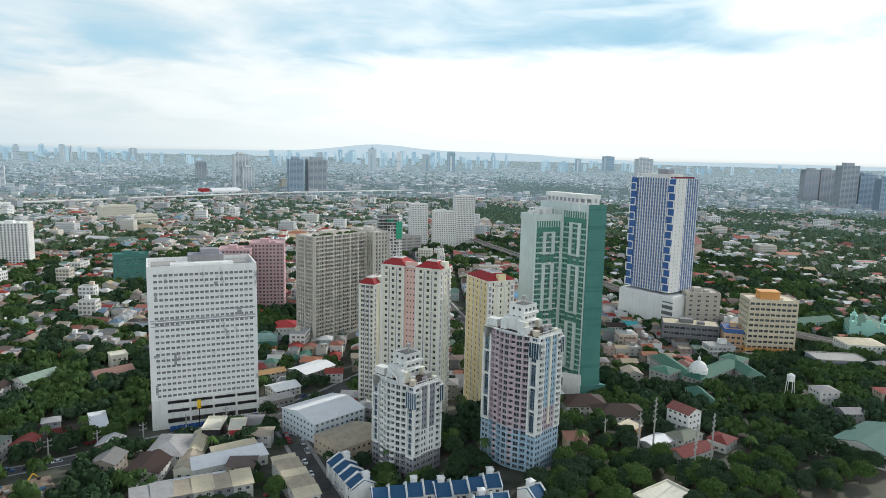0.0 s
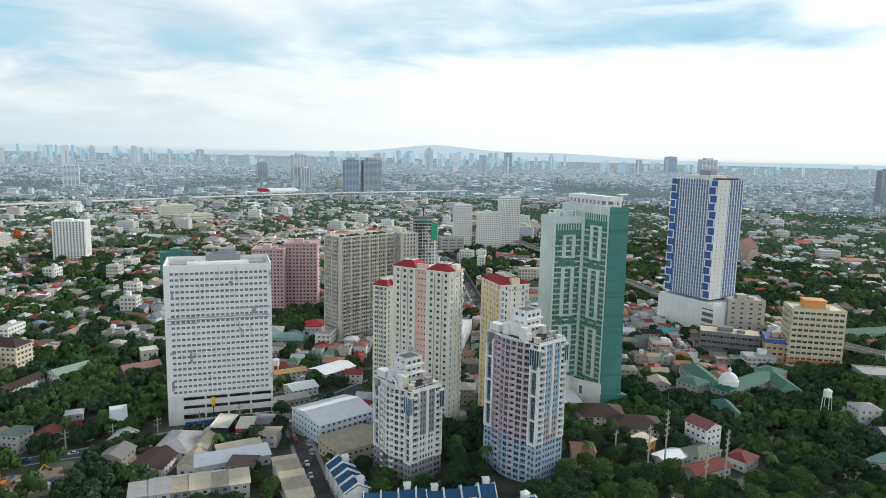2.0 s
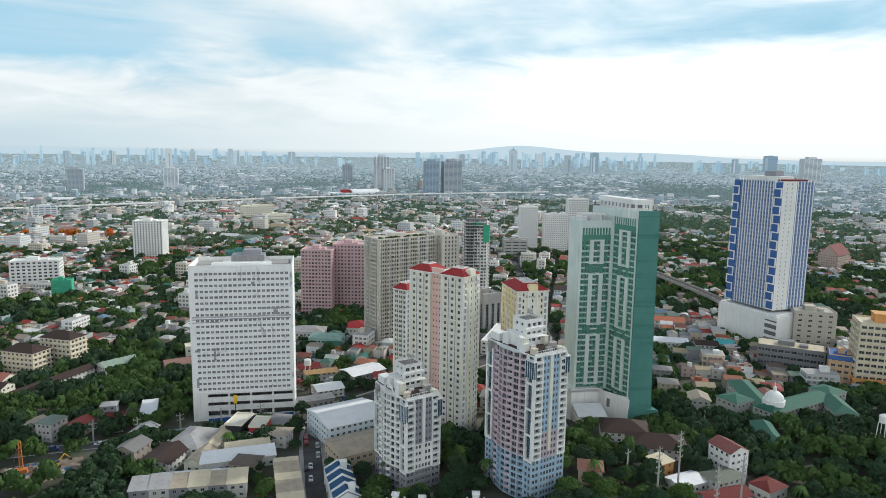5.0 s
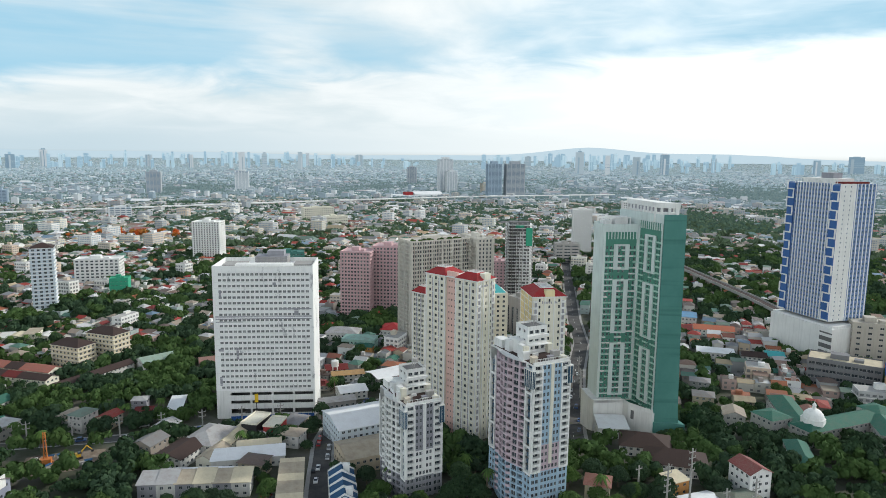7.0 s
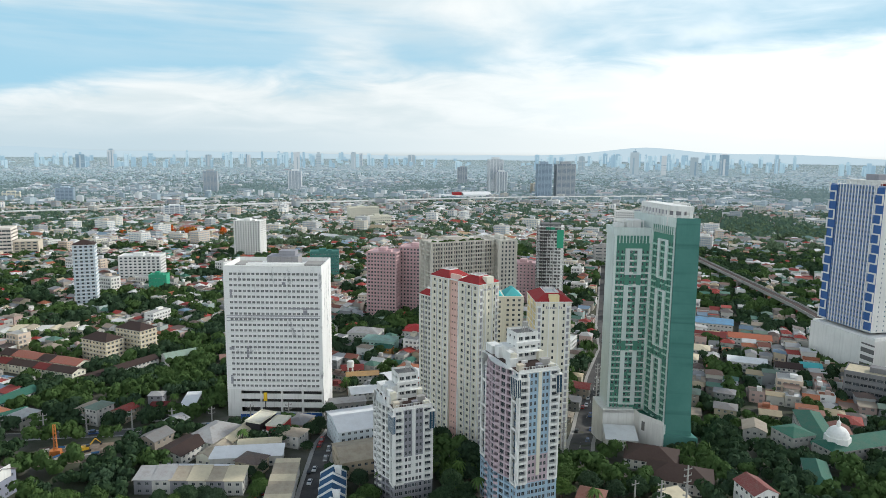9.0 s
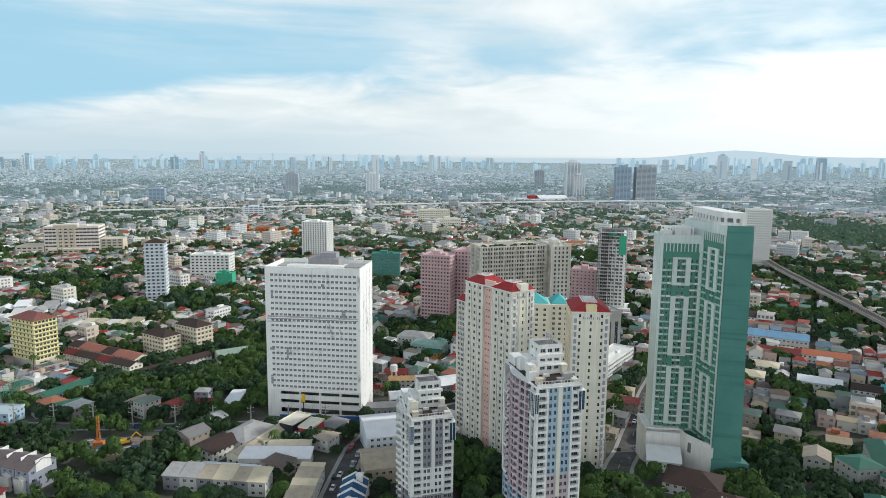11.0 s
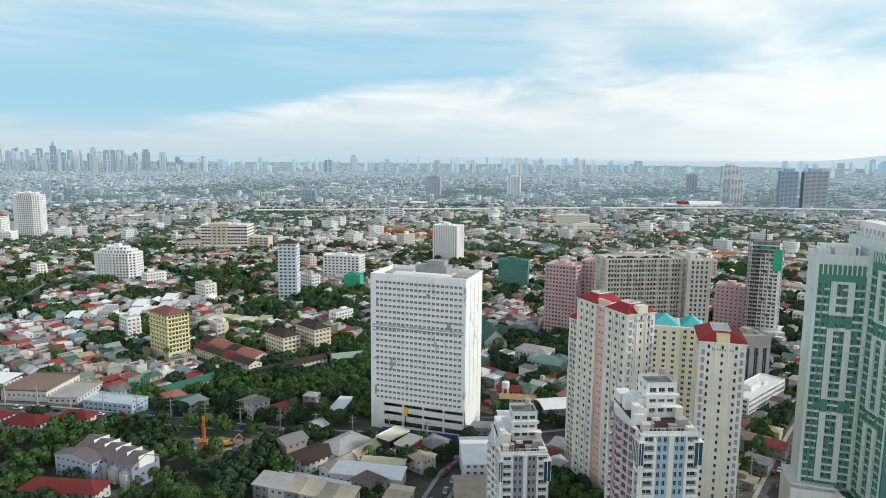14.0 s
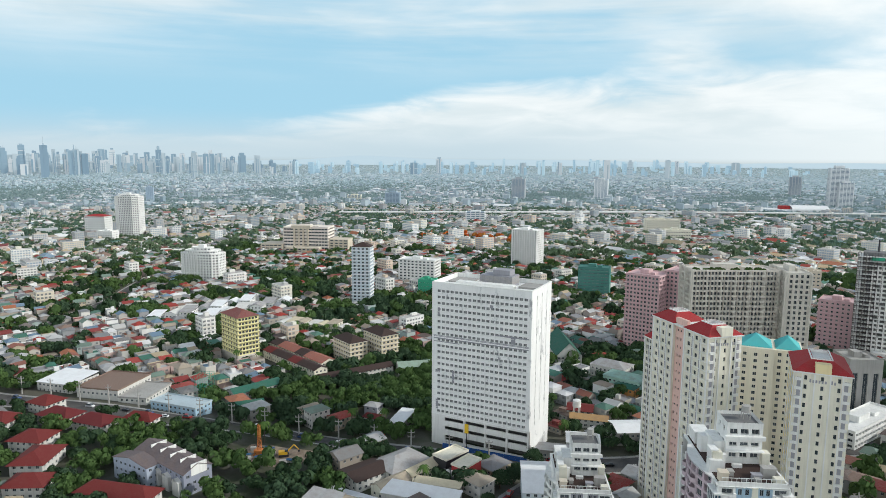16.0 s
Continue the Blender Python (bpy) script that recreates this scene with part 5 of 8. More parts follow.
def round_block(label, cx, cy, turn, rx, ry, H, floors, steps, wall=WHITE, z=0, limit=60, sides=10, name="apartment_block"):
    """A many-sided block with deep balcony slots between white piers, stepping back at the top."""
    t = thing(name, label, "building", cx, cy, turn, z)
    a = radians(turn)
    reserve(cx - math.cos(a) * rx + math.sin(a) * ry, cy - math.sin(a) * rx - math.cos(a) * ry, rx * 2, ry * 2, turn)
    fh = H / floors
    wins = []
    z0 = -3.0
    for f, top in [(1.0, floors)] + list(steps):
        g = Geo()
        top = top * fh
        pts = [(f * rx * (1 if abs(math.cos(q)) > 0.35 else 0.92) * math.copysign(abs(math.cos(q)) ** 0.6, math.cos(q)), f * ry * math.copysign(abs(math.sin(q)) ** 0.6, math.sin(q))) for q in [math.tau * (i + 0.5) / sides for i in range(sides)]]
        rows = [(q * fh + 0.9, q * fh + fh - 0.5) for q in range(floors + 6) if q * fh >= z0 and (q + 1) * fh <= top + 0.01]
        for (ax, ay), (bx, by) in zip(pts, pts[1:] + pts[:1]):
            w = math.hypot(bx - ax, by - ay)
            facade(g, ax, ay, math.degrees(math.atan2(by - ay, bx - ax)), w, z0, top + 0.9, even(max(1, int(w / 3.2)), 0.5, w - 0.5, 2.2), rows, 1.1, wins)
        g.prism(pts, top - 0.3, top)
        z0 = top - 0.3
        part("wall", g, wall, t)
    windows(t, wins, limit)
    b = Geo()
    b.box(-4, 3, -3, 3, z0, z0 + 4)
    part("machine_room", b, wall, t)
    return t


round_block("white rounded apartment block with stepped balconies", -439, 268, 15, 25, 15, 31, 10, [(0.8, 11), (0.5, 12)], z=2, limit=80)
t = block("office_building", "cream hospital-like office block with tan pillars and ribbon windows", -524, 508, 20, 70, 36, 38, paint("warm_cream_paint", (0.72, 0.66, 0.60), 0.3), 8, 14, 8, None, (5.2, 2.2), 60, z=-2, depth=0.8)
for u in (16, 23, 30, 37):
    g = Geo()
    g.box(u, u + 3, -1.6, 0, 4, 39)
    part("pillar", g, BEIGE, t, "tan pillar")
g = Geo()
g.box(13, 43, -1.8, 6, 36, 41)
part("gable_front", g, BEIGE, t)
for x0, x1, y0, y1, h in ((-34, -0.5, -6, 30, 13), (70.5, 100, 4, 32, 20), (8, 60, -16, -1.9, 9)):
    g, wins = Geo(), []
    facade(g, x0, y0, 0, x1 - x0, -4, h, even(int((x1 - x0) / 6), 0.5, x1 - x0 - 0.5, 4.6), [(4.0 * q + 1.2, 4.0 * q + 3.0) for q in range(int(h / 4))], 0.6, wins)
    part("wing_front", g, BEIGE, t)
    g = Geo()
    g.box(x0, x1, y0 + 0.7, y1, -4, h)
    part("lower_wing", g, BEIGE, t)
    windows(t, wins, 20)
t = block("office_building", "beige office tower with an orange roof house and orange lower floors", 386.5, -15, -30, 33, 21, 43, paint("sand_paint", (0.66, 0.58, 0.44), 0.35), 11, 9, 6, None, (2.9, 1.8), 60, z=1, depth=0.9)
g = Geo()
for i in range(11):
    z = 43 / 11 * i
    for u in range(5):
        g.box(0.6 + u * 6.5, 5.4 + u * 6.5, -1.1, 0, z - 0.1, z + 0.85)
    for v in range(3):
        g.box(-1.0, 0, 1 + v * 7, 5.6 + v * 7, z - 0.1, z + 0.85)
part("balcony_front", g, paint("sand_trim", (0.70, 0.63, 0.50), 0.3), t, "", None, "stuff")
for z0, z1 in ((3.2, 5.2), (7.2, 9.0)):
    g = Geo()
    g.box(-1.3, 34.3, -1.4, 21.5, z0, z1)
    part("orange_band", g, ORANGE, t, "orange painted band")
g = Geo()
g.box(9, 22, 6, 16, 43, 48)
g.box(8.4, 22.6, 5.4, 16.6, 48, 48.6)
part("roof_house", g, ORANGE, t, "orange roof house")
g = Geo()
g.box(-2, 35, -8, -1.5, -4, 6)
part("podium", g, BEIGE, t)




def blue_tower():
    """Blue bays framed by white boxed balconies, on a white windowless podium."""
    t = thing("condominium_tower", "tall blue and white condominium tower with boxed balcony frames", "tower", 385, 117, -78, 0)
    W, D, H, z0 = 44.0, 32.0, 125.0, 30.0
    reserve(380, 124, 56, 42, -78)
    g, wins = Geo(), []
    fh = (H - z0) / 30
    rows = [(z0 + fh * i + 0.7, z0 + fh * i + 2.4) for i in range(30)]
    cols = even(13, 5.5, W - 5.5, 1.5)
    facade(g, 0, 0, 0, W, z0, H, cols, rows, 0.4, wins, 1)
    facade(g, W, 0, 90, 14, z0, H, even(2, 2, 12, 1.0), [(a, a + 1.1) for a, b in rows], 0.3, wins, 0)
    facade(g, W, 14, 90, D - 14, z0, H, even(5, 1, D - 15, 1.6), rows, 0.4, wins, 1)
    facade(g, W, D, 180, W, z0, H, [], [], 0.3, wins, 0)
    facade(g, 0, D, 270, D, z0, H, even(8, 1, D - 1, 1.5), rows, 0.4, wins, 1)
    g.quad((0, 0, H), (W, 0, H), (W, D, H), (0, D, H), 0)
    part("wall", g, [WHITE, PALELILAC], t)
    windows(t, wins, 260, (GLASSBLUE, FRAME))
    pier = Geo()
    pier.box(0, 0.75, -0.18, 0, z0, H)
    me = pier.mesh("pier", WHITE)
    for i in range(14):
        part("pier", me, None, t, "", pose(5.1 + i * (W - 11) / 13, 0, 0))
    for i in range(6):
        part("pier", me, None, t, "", pose(W, 14.6 + i * (D - 16) / 5, 0, 0, 0, 90))
    for i in range(9):
        part("pier", me, None, t, "", pose(0, D - 0.6 - i * (D - 1.4) / 8, 0, 0, 0, 270))
    for u in (0.0, W - 6.2):
        b = Geo()
        b.box(u + 0.3, u + 6.0, -0.9, 0, z0 + 1, H - 1)
        part("balcony_bay", b, BLUEWALL, t, "deep blue balcony bay")
    frame_g = Geo()
    frame_g.box(0, 6.4, -1.5, -0.9, 0, 0.9)
    frame_g.box(0, 0.8, -1.5, -0.9, 0.9, fh * 2 - 0.01)
    me_a = frame_g.mesh("box_frame", WHITE)
    frame_g = Geo()
    frame_g.box(0, 6.4, -1.5, -0.9, 0, 0.9)
    frame_g.box(5.6, 6.4, -1.5, -0.9, 0.9, fh * 2 - 0.01)
    me_b = frame_g.mesh("box_frame", WHITE)
    for i in range(15):
        for u in (-0.4, W - 6.0):
            part("box_frame", me_b if i % 2 else me_a, None, t, "", pose(u, 0, z0 + 0.6 + i * fh * 2))
    g = Geo()
    g.box(-3, W + 8, -4, D + 3, 2, z0 - 3)
    g.box(-2.4, W + 7, -3, D + 2.4, z0 - 3, z0 - 1.6)
    part("podium", g, WHITE, t, "white windowless podium")
    # A dark sheet stands in for shaded parking floors behind the ledges.
    g = Geo()
    g.box(W - 2, W + 8.2, -4.2, -3.9, 4, 24)
    part("parking_slot", g, DARKCONC, t)
    for i in range(4):
        b = Geo()
        b.box(W - 2.2, W + 8.3, -4.4, -4.0, 6 + i * 5, 8 + i * 5)
        part("parking_ledge", b, WHITE, t)
    for x0, x1, y0, y1, h, mt in ((8, 36, 4, 20, 3.2, WHITE_AGED), (20, 30, 8, 16, 7.0, GREYPAINT), (36, 43, 4, 26, 1.2, REDTILE)):
        b = Geo()
        b.box(x0, x1, y0, y1, H + 0.01, H + h)
        part("roof_housing", b, mt, t)
    b = Geo()
    for i in range(14):
        b.box(4 + i * 2.8, 4.3 + i * 2.8, 0.5, 0.8, H, H + 3)
    b.box(4, 41, 0.5, 0.8, H + 2.6, H + 3)
    part("roof_rail", b, WHITE_AGED, t)


blue_tower()
t = block("parking_building", "dark grey low parking building with a tan roof deck", 354, 33, -38, 40, 19, 17, paint("slate_paint", (0.20, 0.20, 0.21), 0.4), 4, 10, 6, None, (3.4, 1.9), 40, z=1, depth=1.0)
g = Geo()
g.box(0.4, 39.6, 0.4, 18.6, 17.0, 17.25)
part("roof_deck", g, PALETAN, t, "tan roof deck")
block("office_building", "grey-beige office block with a blank side wall", 407, 66, -25, 28, 22, 31, paint("greige_paint", (0.45, 0.42, 0.37), 0.4), 8, 4, 5, None, (2.4, 1.5), 40)
t = block("office_building", "tan low corner building with a deep blue fascia", 378, -3, -38, 16, 18, 19, paint("tan_orange_paint", (0.56, 0.38, 0.24), 0.4), 5, 4, 5, None, (2.4, 1.6), 30, z=2)
g = Geo()
g.box(-0.5, 16.5, -0.5, 18.5, 16.6, 19.3)
part("fascia", g, BLUEWALL, t, "deep blue roof fascia")
block("apartment_block", "cream five storey block with dark brown hipped roofs", -131, 96, -25, 24, 14, 15, paint("sandy_cream_paint", (0.64, 0.57, 0.42), 0.4), 5, 7, 4, BROWNROOF, (1.8, 1.4), 60, bands=TAUPE)
block("apartment_block", "cream apartment wing with a dark brown roof", -114, 110, -25, 24, 14, 19, bpy.data.materials["sandy_cream_paint"], 6, 7, 4, BROWNROOF, (1.8, 1.4), 40, bands=TAUPE)
round_block("tall white balcony tower far across the town", -913, 545, 22, 24, 17, 78, 24, [(0.7, 25)], z=-9, limit=40, sides=8, name="apartment_tower")
block("apartment_block", "white block with a small red roof beside the balcony tower", -1036, 540, 22, 40, 26, 38, WHITE, 9, 9, 6, REDROOF, (2.4, 1.6), 0, z=-11)
block("office_building", "low white annex beside the balcony tower", -905, 470, 22, 28, 20, 20, WHITE, 5, 6, 4, None, (2.4, 1.4), 0, z=-8)
block("office_building", "white balcony apartment row with grey terraces", -236, 366, 8, 44, 22, 27, WHITE_AGED, 8, 9, 5, None, (2.8, 1.8), 60, depth=0.9)
block("scaffolded_block", "low block wrapped in bright green scaffold netting", -177, 306, 10, 17, 14, 18, BRIGHTNET, 5, 4, 3, None, (2.4, 0.4), 10)
block("scaffolded_block", "office block wrapped in dark green netting", -33, 392, 8, 32, 20, 30, NETTING, 9, 7, 5, None, (3.0, 0.7), 30)
block("office_building", "grey building with dark vertical window slots", 192, 140, 22, 18, 20, 32, CONCRETE, 1, 3, 3, None, (2.6, 24), 6, depth=0.6)
block("parking_building", "long white-roofed parking building with stacked bays", 192, 88, 62, 52, 15, 9, WHITE_AGED, 3, 16, 4, None, (2.4, 1.6), 40, depth=0.8)
block("apartment_block", "low grey block beside the pale slab towers", 312, 505, -6, 32, 18, 25, CONCRETE, 6, 3, 4, None, (8, 1.4), 10)
block("apartment_block", "pale yellow long block on a wooded rise", -86, 1090, 24, 66, 22, 30, CREAM, 7, 14, 4, None, (2.4, 1.6), 0)
block("apartment_block", "cream flat-roofed block on the wooded rise", -30, 965, 24, 46, 24, 22, CREAM, 4, 10, 4, None, (2.4, 1.6), 0)
block("office_building", "small tan office tower above low roofs", 178, 524, 0, 18, 16, 24, BEIGE, 6, 4, 4, None, (2.2, 1.5), 10)

# ---- low buildings near the avenue ----


def low(name, label, cx, cy, turn, w, d, h, wall, roof, style="gable", rise=1.8, along="x", category="house", group="", wins_on=True, over=0.5, z=None, limit=6):
    """A low building centred at (cx, cy): walls with windows, and its roof."""
    a = radians(turn)
    x, y = cx - math.cos(a) * w / 2 + math.sin(a) * d / 2, cy - math.sin(a) * w / 2 - math.cos(a) * d / 2
    t = thing(name, label, category, x, y, turn, gz(cx, cy) if z is None else z, group)
    reserve(x, y, w, d, turn, 0.8)
    g, wins = Geo(), []
    n = max(1, round(h / 3.2))
    rows = [(h / n * i + 0.9, h / n * i + 2.1) for i in range(n)] if wins_on and h > 2.6 else []
    for px, py, r, s in ((0, 0, 0, w), (w, 0, 90, d), (w, d, 180, w), (0, d, 270, d)):
        facade(g, px, py, r, s, -2.5, h, even(max(1, int(s / 3)), 0.5, s - 0.5, 1.4), rows, 0.2, wins)
    if style == "gable":
        for e in (0.0, w) if along == "x" else (0.0, d):
            if along == "x":
                g.tri((e, 0, h), (e, d, h), (e, d / 2, h + rise - 0.1))
            else:
                g.tri((0, e, h), (w, e, h), (w / 2, e, h + rise - 0.1))
    windows(part("wall", g, wall, t), wins, limit)
    r = Geo()
    if style == "gable":
        r.gable(0, w, 0, d, h + 0.05, rise, over, 0.18, 0, along)
    elif style == "hip":
        r.hip(0, w, 0, d, h + 0.02, rise, over)
    elif style == "shed":
        n0 = len(r.v)
        o = over
        r.v += [(-o, -o, h), (w + o, -o, h), (w + o, d + o, h + rise), (-o, d + o, h + rise), (-o, -o, h + 0.2), (w + o, -o, h + 0.2), (w + o, d + o, h + rise + 0.2), (-o, d + o, h + rise + 0.2)]
        r.f += [(n0 + p, n0 + q, n0 + s, n0 + u) for p, q, s, u in ((3, 2, 1, 0), (4, 5, 6, 7), (0, 1, 5, 4), (1, 2, 6, 5), (2, 3, 7, 6), (3, 0, 4, 7))]
        r.m += [0] * 6
    else:
        r.box(-0.3, w + 0.3, -0.3, d + 0.3, h, h + 0.25)
        r.ring(-0.3, w + 0.3, -0.3, d + 0.3, h + 0.25, h + 0.9, 0.3)
    part("roof", r, roof, t)
    return t


OFFWHITE = paint("offwhite_wall", (0.62, 0.61, 0.58), 0.5)
TERRA = sheet_roof("orange_red_roofing", [(0.42, 0.12, 0.06)], False, True, 0.5)
REDWALL = paint("red_wall", (0.42, 0.05, 0.05), 0.3)
BLUEGREY = paint("blue_grey_wall", (0.27, 0.29, 0.36), 0.4)
low("restaurant", "low pavilion with a rusty maroon roof", -1, -60, -22, 14, 18, 5, OFFWHITE, BROWNROOF, "gable", 1.6, "y", "building")
low("restaurant", "low hall with a patched pale grey hipped roof", 8, -45, -20, 16, 22, 5.5, OFFWHITE, GREYROOF, "hip", 3.2, "x", "building")
low("restaurant", "low hall with a tan ridge roof", 14, -63, -18, 8, 15, 4.5, CREAM, TANROOF, "gable", 1.8, "y", "building")
low("restaurant", "narrow hall with a tan sheet roof", 19, -43, -16, 7, 22, 5, CREAM, PALETAN, "gable", 1.8, "y", "building")
low("market_hall", "long hall with a bright white sheet roof", 30, -66, 8, 31, 9, 4.5, OFFWHITE, WHITEROOF, "shed", 1.4, "x", "building")
low("market_hall", "narrow shed with a tan roof", 33, -57, 10, 19, 4, 5.5, OFFWHITE, PALETAN, "shed", 0.8, "x", "building")
low("shop", "dark boxy shop with a cream flat roof", 27, -33, -18, 8, 14, 10, BLACKSTEEL, CREAM, "flat", 0, "x", "shop", "", False)
low("shop", "dark boxy shop with a red end wall and cream roof", 37, -38, -12, 7, 12, 9, REDWALL, CREAM, "flat", 0, "x", "shop", "", False)
for i in range(5):
    tk = thing("water_tank", "round white roof tank between the dark shops", "tank", 30.5 + i * 1.1, -43 - (i % 2) * 1.6, 0, gz(32, -42) + 4.0, "roof tanks")
    g = Geo()
    g.tube((0, 0, 0), (0, 0, 1.6), 0.75, 0.75, 10)
    g.tube((0, 0, 1.6), (0, 0, 2.0), 0.75, 0.2, 10)
    part("drum", g, WHITE, tk)
low("shop", "low flat block under the white roof tanks", 32, -43, -12, 8, 6, 3.9, BLACKSTEEL, DARKCONC, "flat", 0, "x", "shop", "", False)
for i in range(6):
    low("row_house", "grey row house with a stepped " + ("blue-grey" if i < 2 else "tan") + " roof and balcony", -4 + i * 7.3, -90.5, 2, 7.2, 9, 6.2, OFFWHITE if i % 2 else GREYPAINT, GREYROOF if i < 2 else (PALETAN if i % 2 else TANROOF), "shed", 1.5 + 0.5 * (i % 2), "x", "house", "tan row houses")
low("covered_walk", "narrow walk with a white sheet roof", 10, -77, 0, 35, 2.6, 3.0, OFFWHITE, WHITEROOF, "shed", 0.4, "x", "walkway", "", False)
for i in range(7):
    low("row_house", "narrow row house with a weathered tan shed roof", 51 + i * 0.5, -80 - i * 5.0, 4, 9.5, 4.9, 6 + 0.5 * (i % 2), OFFWHITE, TANROOF if i % 3 else PALETAN, "shed", 1.3, "x", "house", "stacked tan row houses")
low("warehouse", "large pale blue-grey warehouse with a rounded white roof", 78, -37, -68, 27, 30, 11.5, paint("pale_blue_cladding", (0.60, 0.66, 0.70), 0.3), WHITEROOF, "gable", 2.6, "y", "warehouse")
low("warehouse", "warehouse with a long patched tan sheet roof", 82, -68, -69, 20, 24, 7.5, paint("tan_wall", (0.48, 0.40, 0.30), 0.4), TANROOF, "gable", 2.4, "y", "warehouse")
low("garage", "open garage with a white sloping canopy", -25, 13, 8, 7.5, 20, 4.4, CONCRETE, WHITEROOF, "shed", 0.6, "x", "garage", "", False)
low("house", "small grey house with upper veranda", -46, 17, 5, 8, 7, 6, GREYPAINT, GREYROOF, "hip", 1.5)
low("shop", "low shop with a red sheet roof", -41, 8, 5, 9, 5, 3, OFFWHITE, REDTILE, "shed", 0.6)


def blue_house(x, y, turn, i):
    """White party walls stepping over a deep blue roof."""
    t = low("town_house", "white town house with a deep blue roof and raised gables", x, y, turn, 6.2, 9.5, 7.0, WHITE, BLUEROOF, "gable", 2.6, "x", "house", "blue-roofed town houses", limit=10)
    for u in (-0.15, 6.05):
        g = Geo()
        g.prism([(u, -0.7), (u + 0.3, -0.7), (u + 0.3, 10.2), (u, 10.2)], 0, 7.3)
        n0 = len(g.v)
        g.v += [(u, -0.7, 7.3), (u, 4.75, 10.5), (u, 10.2, 7.3), (u + 0.3, -0.7, 7.3), (u + 0.3, 4.75, 10.5), (u + 0.3, 10.2, 7.3)]
        g.f += [(n0, n0 + 1, n0 + 2), (n0 + 5, n0 + 4, n0 + 3), (n0, n0 + 3, n0 + 4, n0 + 1), (n0 + 1, n0 + 4, n0 + 5, n0 + 2)]
        g.m += [0] * 4
        part("party_wall", g, WHITE, t)
    if i % 3 == 0:
        g = Geo()
        g.box(2.0, 4.4, 5.5, 8.0, 7.0, 11.0)
        g.hip(2.0, 4.4, 5.5, 8.0, 11.0, 0.8, 0.3)
        part("stair_tower", g, WHITE, t, "white stair tower")


for i in range(4):
    blue_house(72.5 + i * 0.8, -92 - i * 6.6, -83, i)
for i in range(4):
    blue_house(79 + i * 6.4, -123 - i * 1.4, -13, i + 1)
for i in range(4):
    blue_house(101 + i * 6.4, -131 - i * 1.2, -11, i)
for i in range(3):
    blue_house(104 + i * 6.4, -145 - i * 1.5, -14, i + 2)
blue_house(130, -150, 10, 0)

# street and houses to the east
low("house", "white four storey house with a red gabled roof", 231, -119, 10, 9.5, 12, 12, WHITE, sheet_roof("dull_maroon_roofing", [(0.20, 0.05, 0.045)]), "gable", 2.2, "y")
low("house", "low house with a long red sheet roof", 215, -141, 8, 20, 8, 4, OFFWHITE, REDTILE, "gable", 1.8)
low("house", "low house with a mossy green hipped roof", 222, -129, 14, 15, 10, 5, OFFWHITE, sheet_roof("mossy_roofing", [(0.14, 0.17, 0.13)]), "hip", 2.2)
low("house", "low house with a white sheet roof", 207, -128, 14, 14, 9, 4, OFFWHITE, WHITEROOF, "gable", 1.2)
low("house", "low house with a faded red roof", 236, -138, 20, 11, 9, 4.5, OFFWHITE, REDTILE, "hip", 2.0)
low("house", "small orange house with a pink-tan roof", 203, -115, 20, 8, 7, 6, ORANGE, PALETAN, "shed", 0.8)
low("pavilion", "broad pavilion with a dark brown hipped roof", 208, -72, -20, 22, 17, 5, OFFWHITE, BROWNROOF, "hip", 4.0, category="building")
low("pavilion", "broad pavilion with a weathered dark brown roof", 212, -95, -20, 25, 16, 5, OFFWHITE, BROWNROOF, "hip", 4.0, category="building")
low("shed", "white shed with a bright sheet roof beside the podium", 201, -47, -8, 14, 13, 6, OFFWHITE, WHITEROOF, "shed", 1.6, category="shed")
low("hall", "hall with a wide teal sheet roof among trees", 300, -166, 12, 36, 24, 6, OFFWHITE, sheet_roof("teal_roofing", [(0.03, 0.12, 0.10)], False, True, 0.4), "gable", 3.4, "x", "building")
low("house", "flat-roofed house with a low parapet among trees", 176, -168, 12, 20, 12, 4, CONCRETE, CREAM, "flat", 0)

low("market_hall", "long hall with a pale blue sheet roof", 336, 196, -22, 42, 22, 7, OFFWHITE, sheet_roof("sky_blue_roofing", [(0.12, 0.31, 0.50)]), "gable", 2.4, "x", "building")
low("hall", "hall with a broad orange-red sheet roof", 352, 150, -22, 30, 16, 6, OFFWHITE, TERRA, "gable", 2.2, "x", "building")
low("hall", "hall with a dark red sheet roof", 322, 156, -22, 26, 16, 6, OFFWHITE, REDTILE, "gable", 2.2, "x", "building")
low("hall", "hall with a white sheet roof and grey walls", 322, 88, -22, 24, 14, 7, OFFWHITE, WHITEROOF, "gable", 1.8, "x", "building")
low("hall", "hall with a brown sheet roof beside the white one", 346, 80, -22, 16, 14, 6, OFFWHITE, BROWNROOF, "gable", 1.8, "x", "building")
low("hall", "hall with a teal sheet roof", 361, 80, -22, 12, 14, 6, OFFWHITE, TURQROOF, "gable", 1.8, "x", "building")
low("house", "broad house with a cream sheet roof", 282, 100, -22, 22, 14, 6, OFFWHITE, PALETAN, "hip", 2.4)
low("house", "broad house with a pale tan hipped roof", 300, 120, -22, 18, 14, 6, OFFWHITE, PALETAN, "hip", 2.4)
low("hall", "hall with a green sheet roof among houses", 284, 128, -22, 26, 10, 5, OFFWHITE, GREENROOF, "gable", 1.8, "x", "building")
low("hall", "hall with a white curved front and dark roof", 318, 262, -22, 44, 24, 9, WHITE, BROWNROOF, "gable", 3.0, "x", "building")

low("hall", "white hall with a pale cream hipped roof", 453, -52, -28, 26, 20, 11, WHITE, PALETAN, "hip", 2.6, "x", "building")
low("hall", "low blue-grey flat-roofed building beside the white hall", 408, -68, -28, 32, 18, 7, BLUEGREY, CONCRETE, "flat", 0, "x", "building")

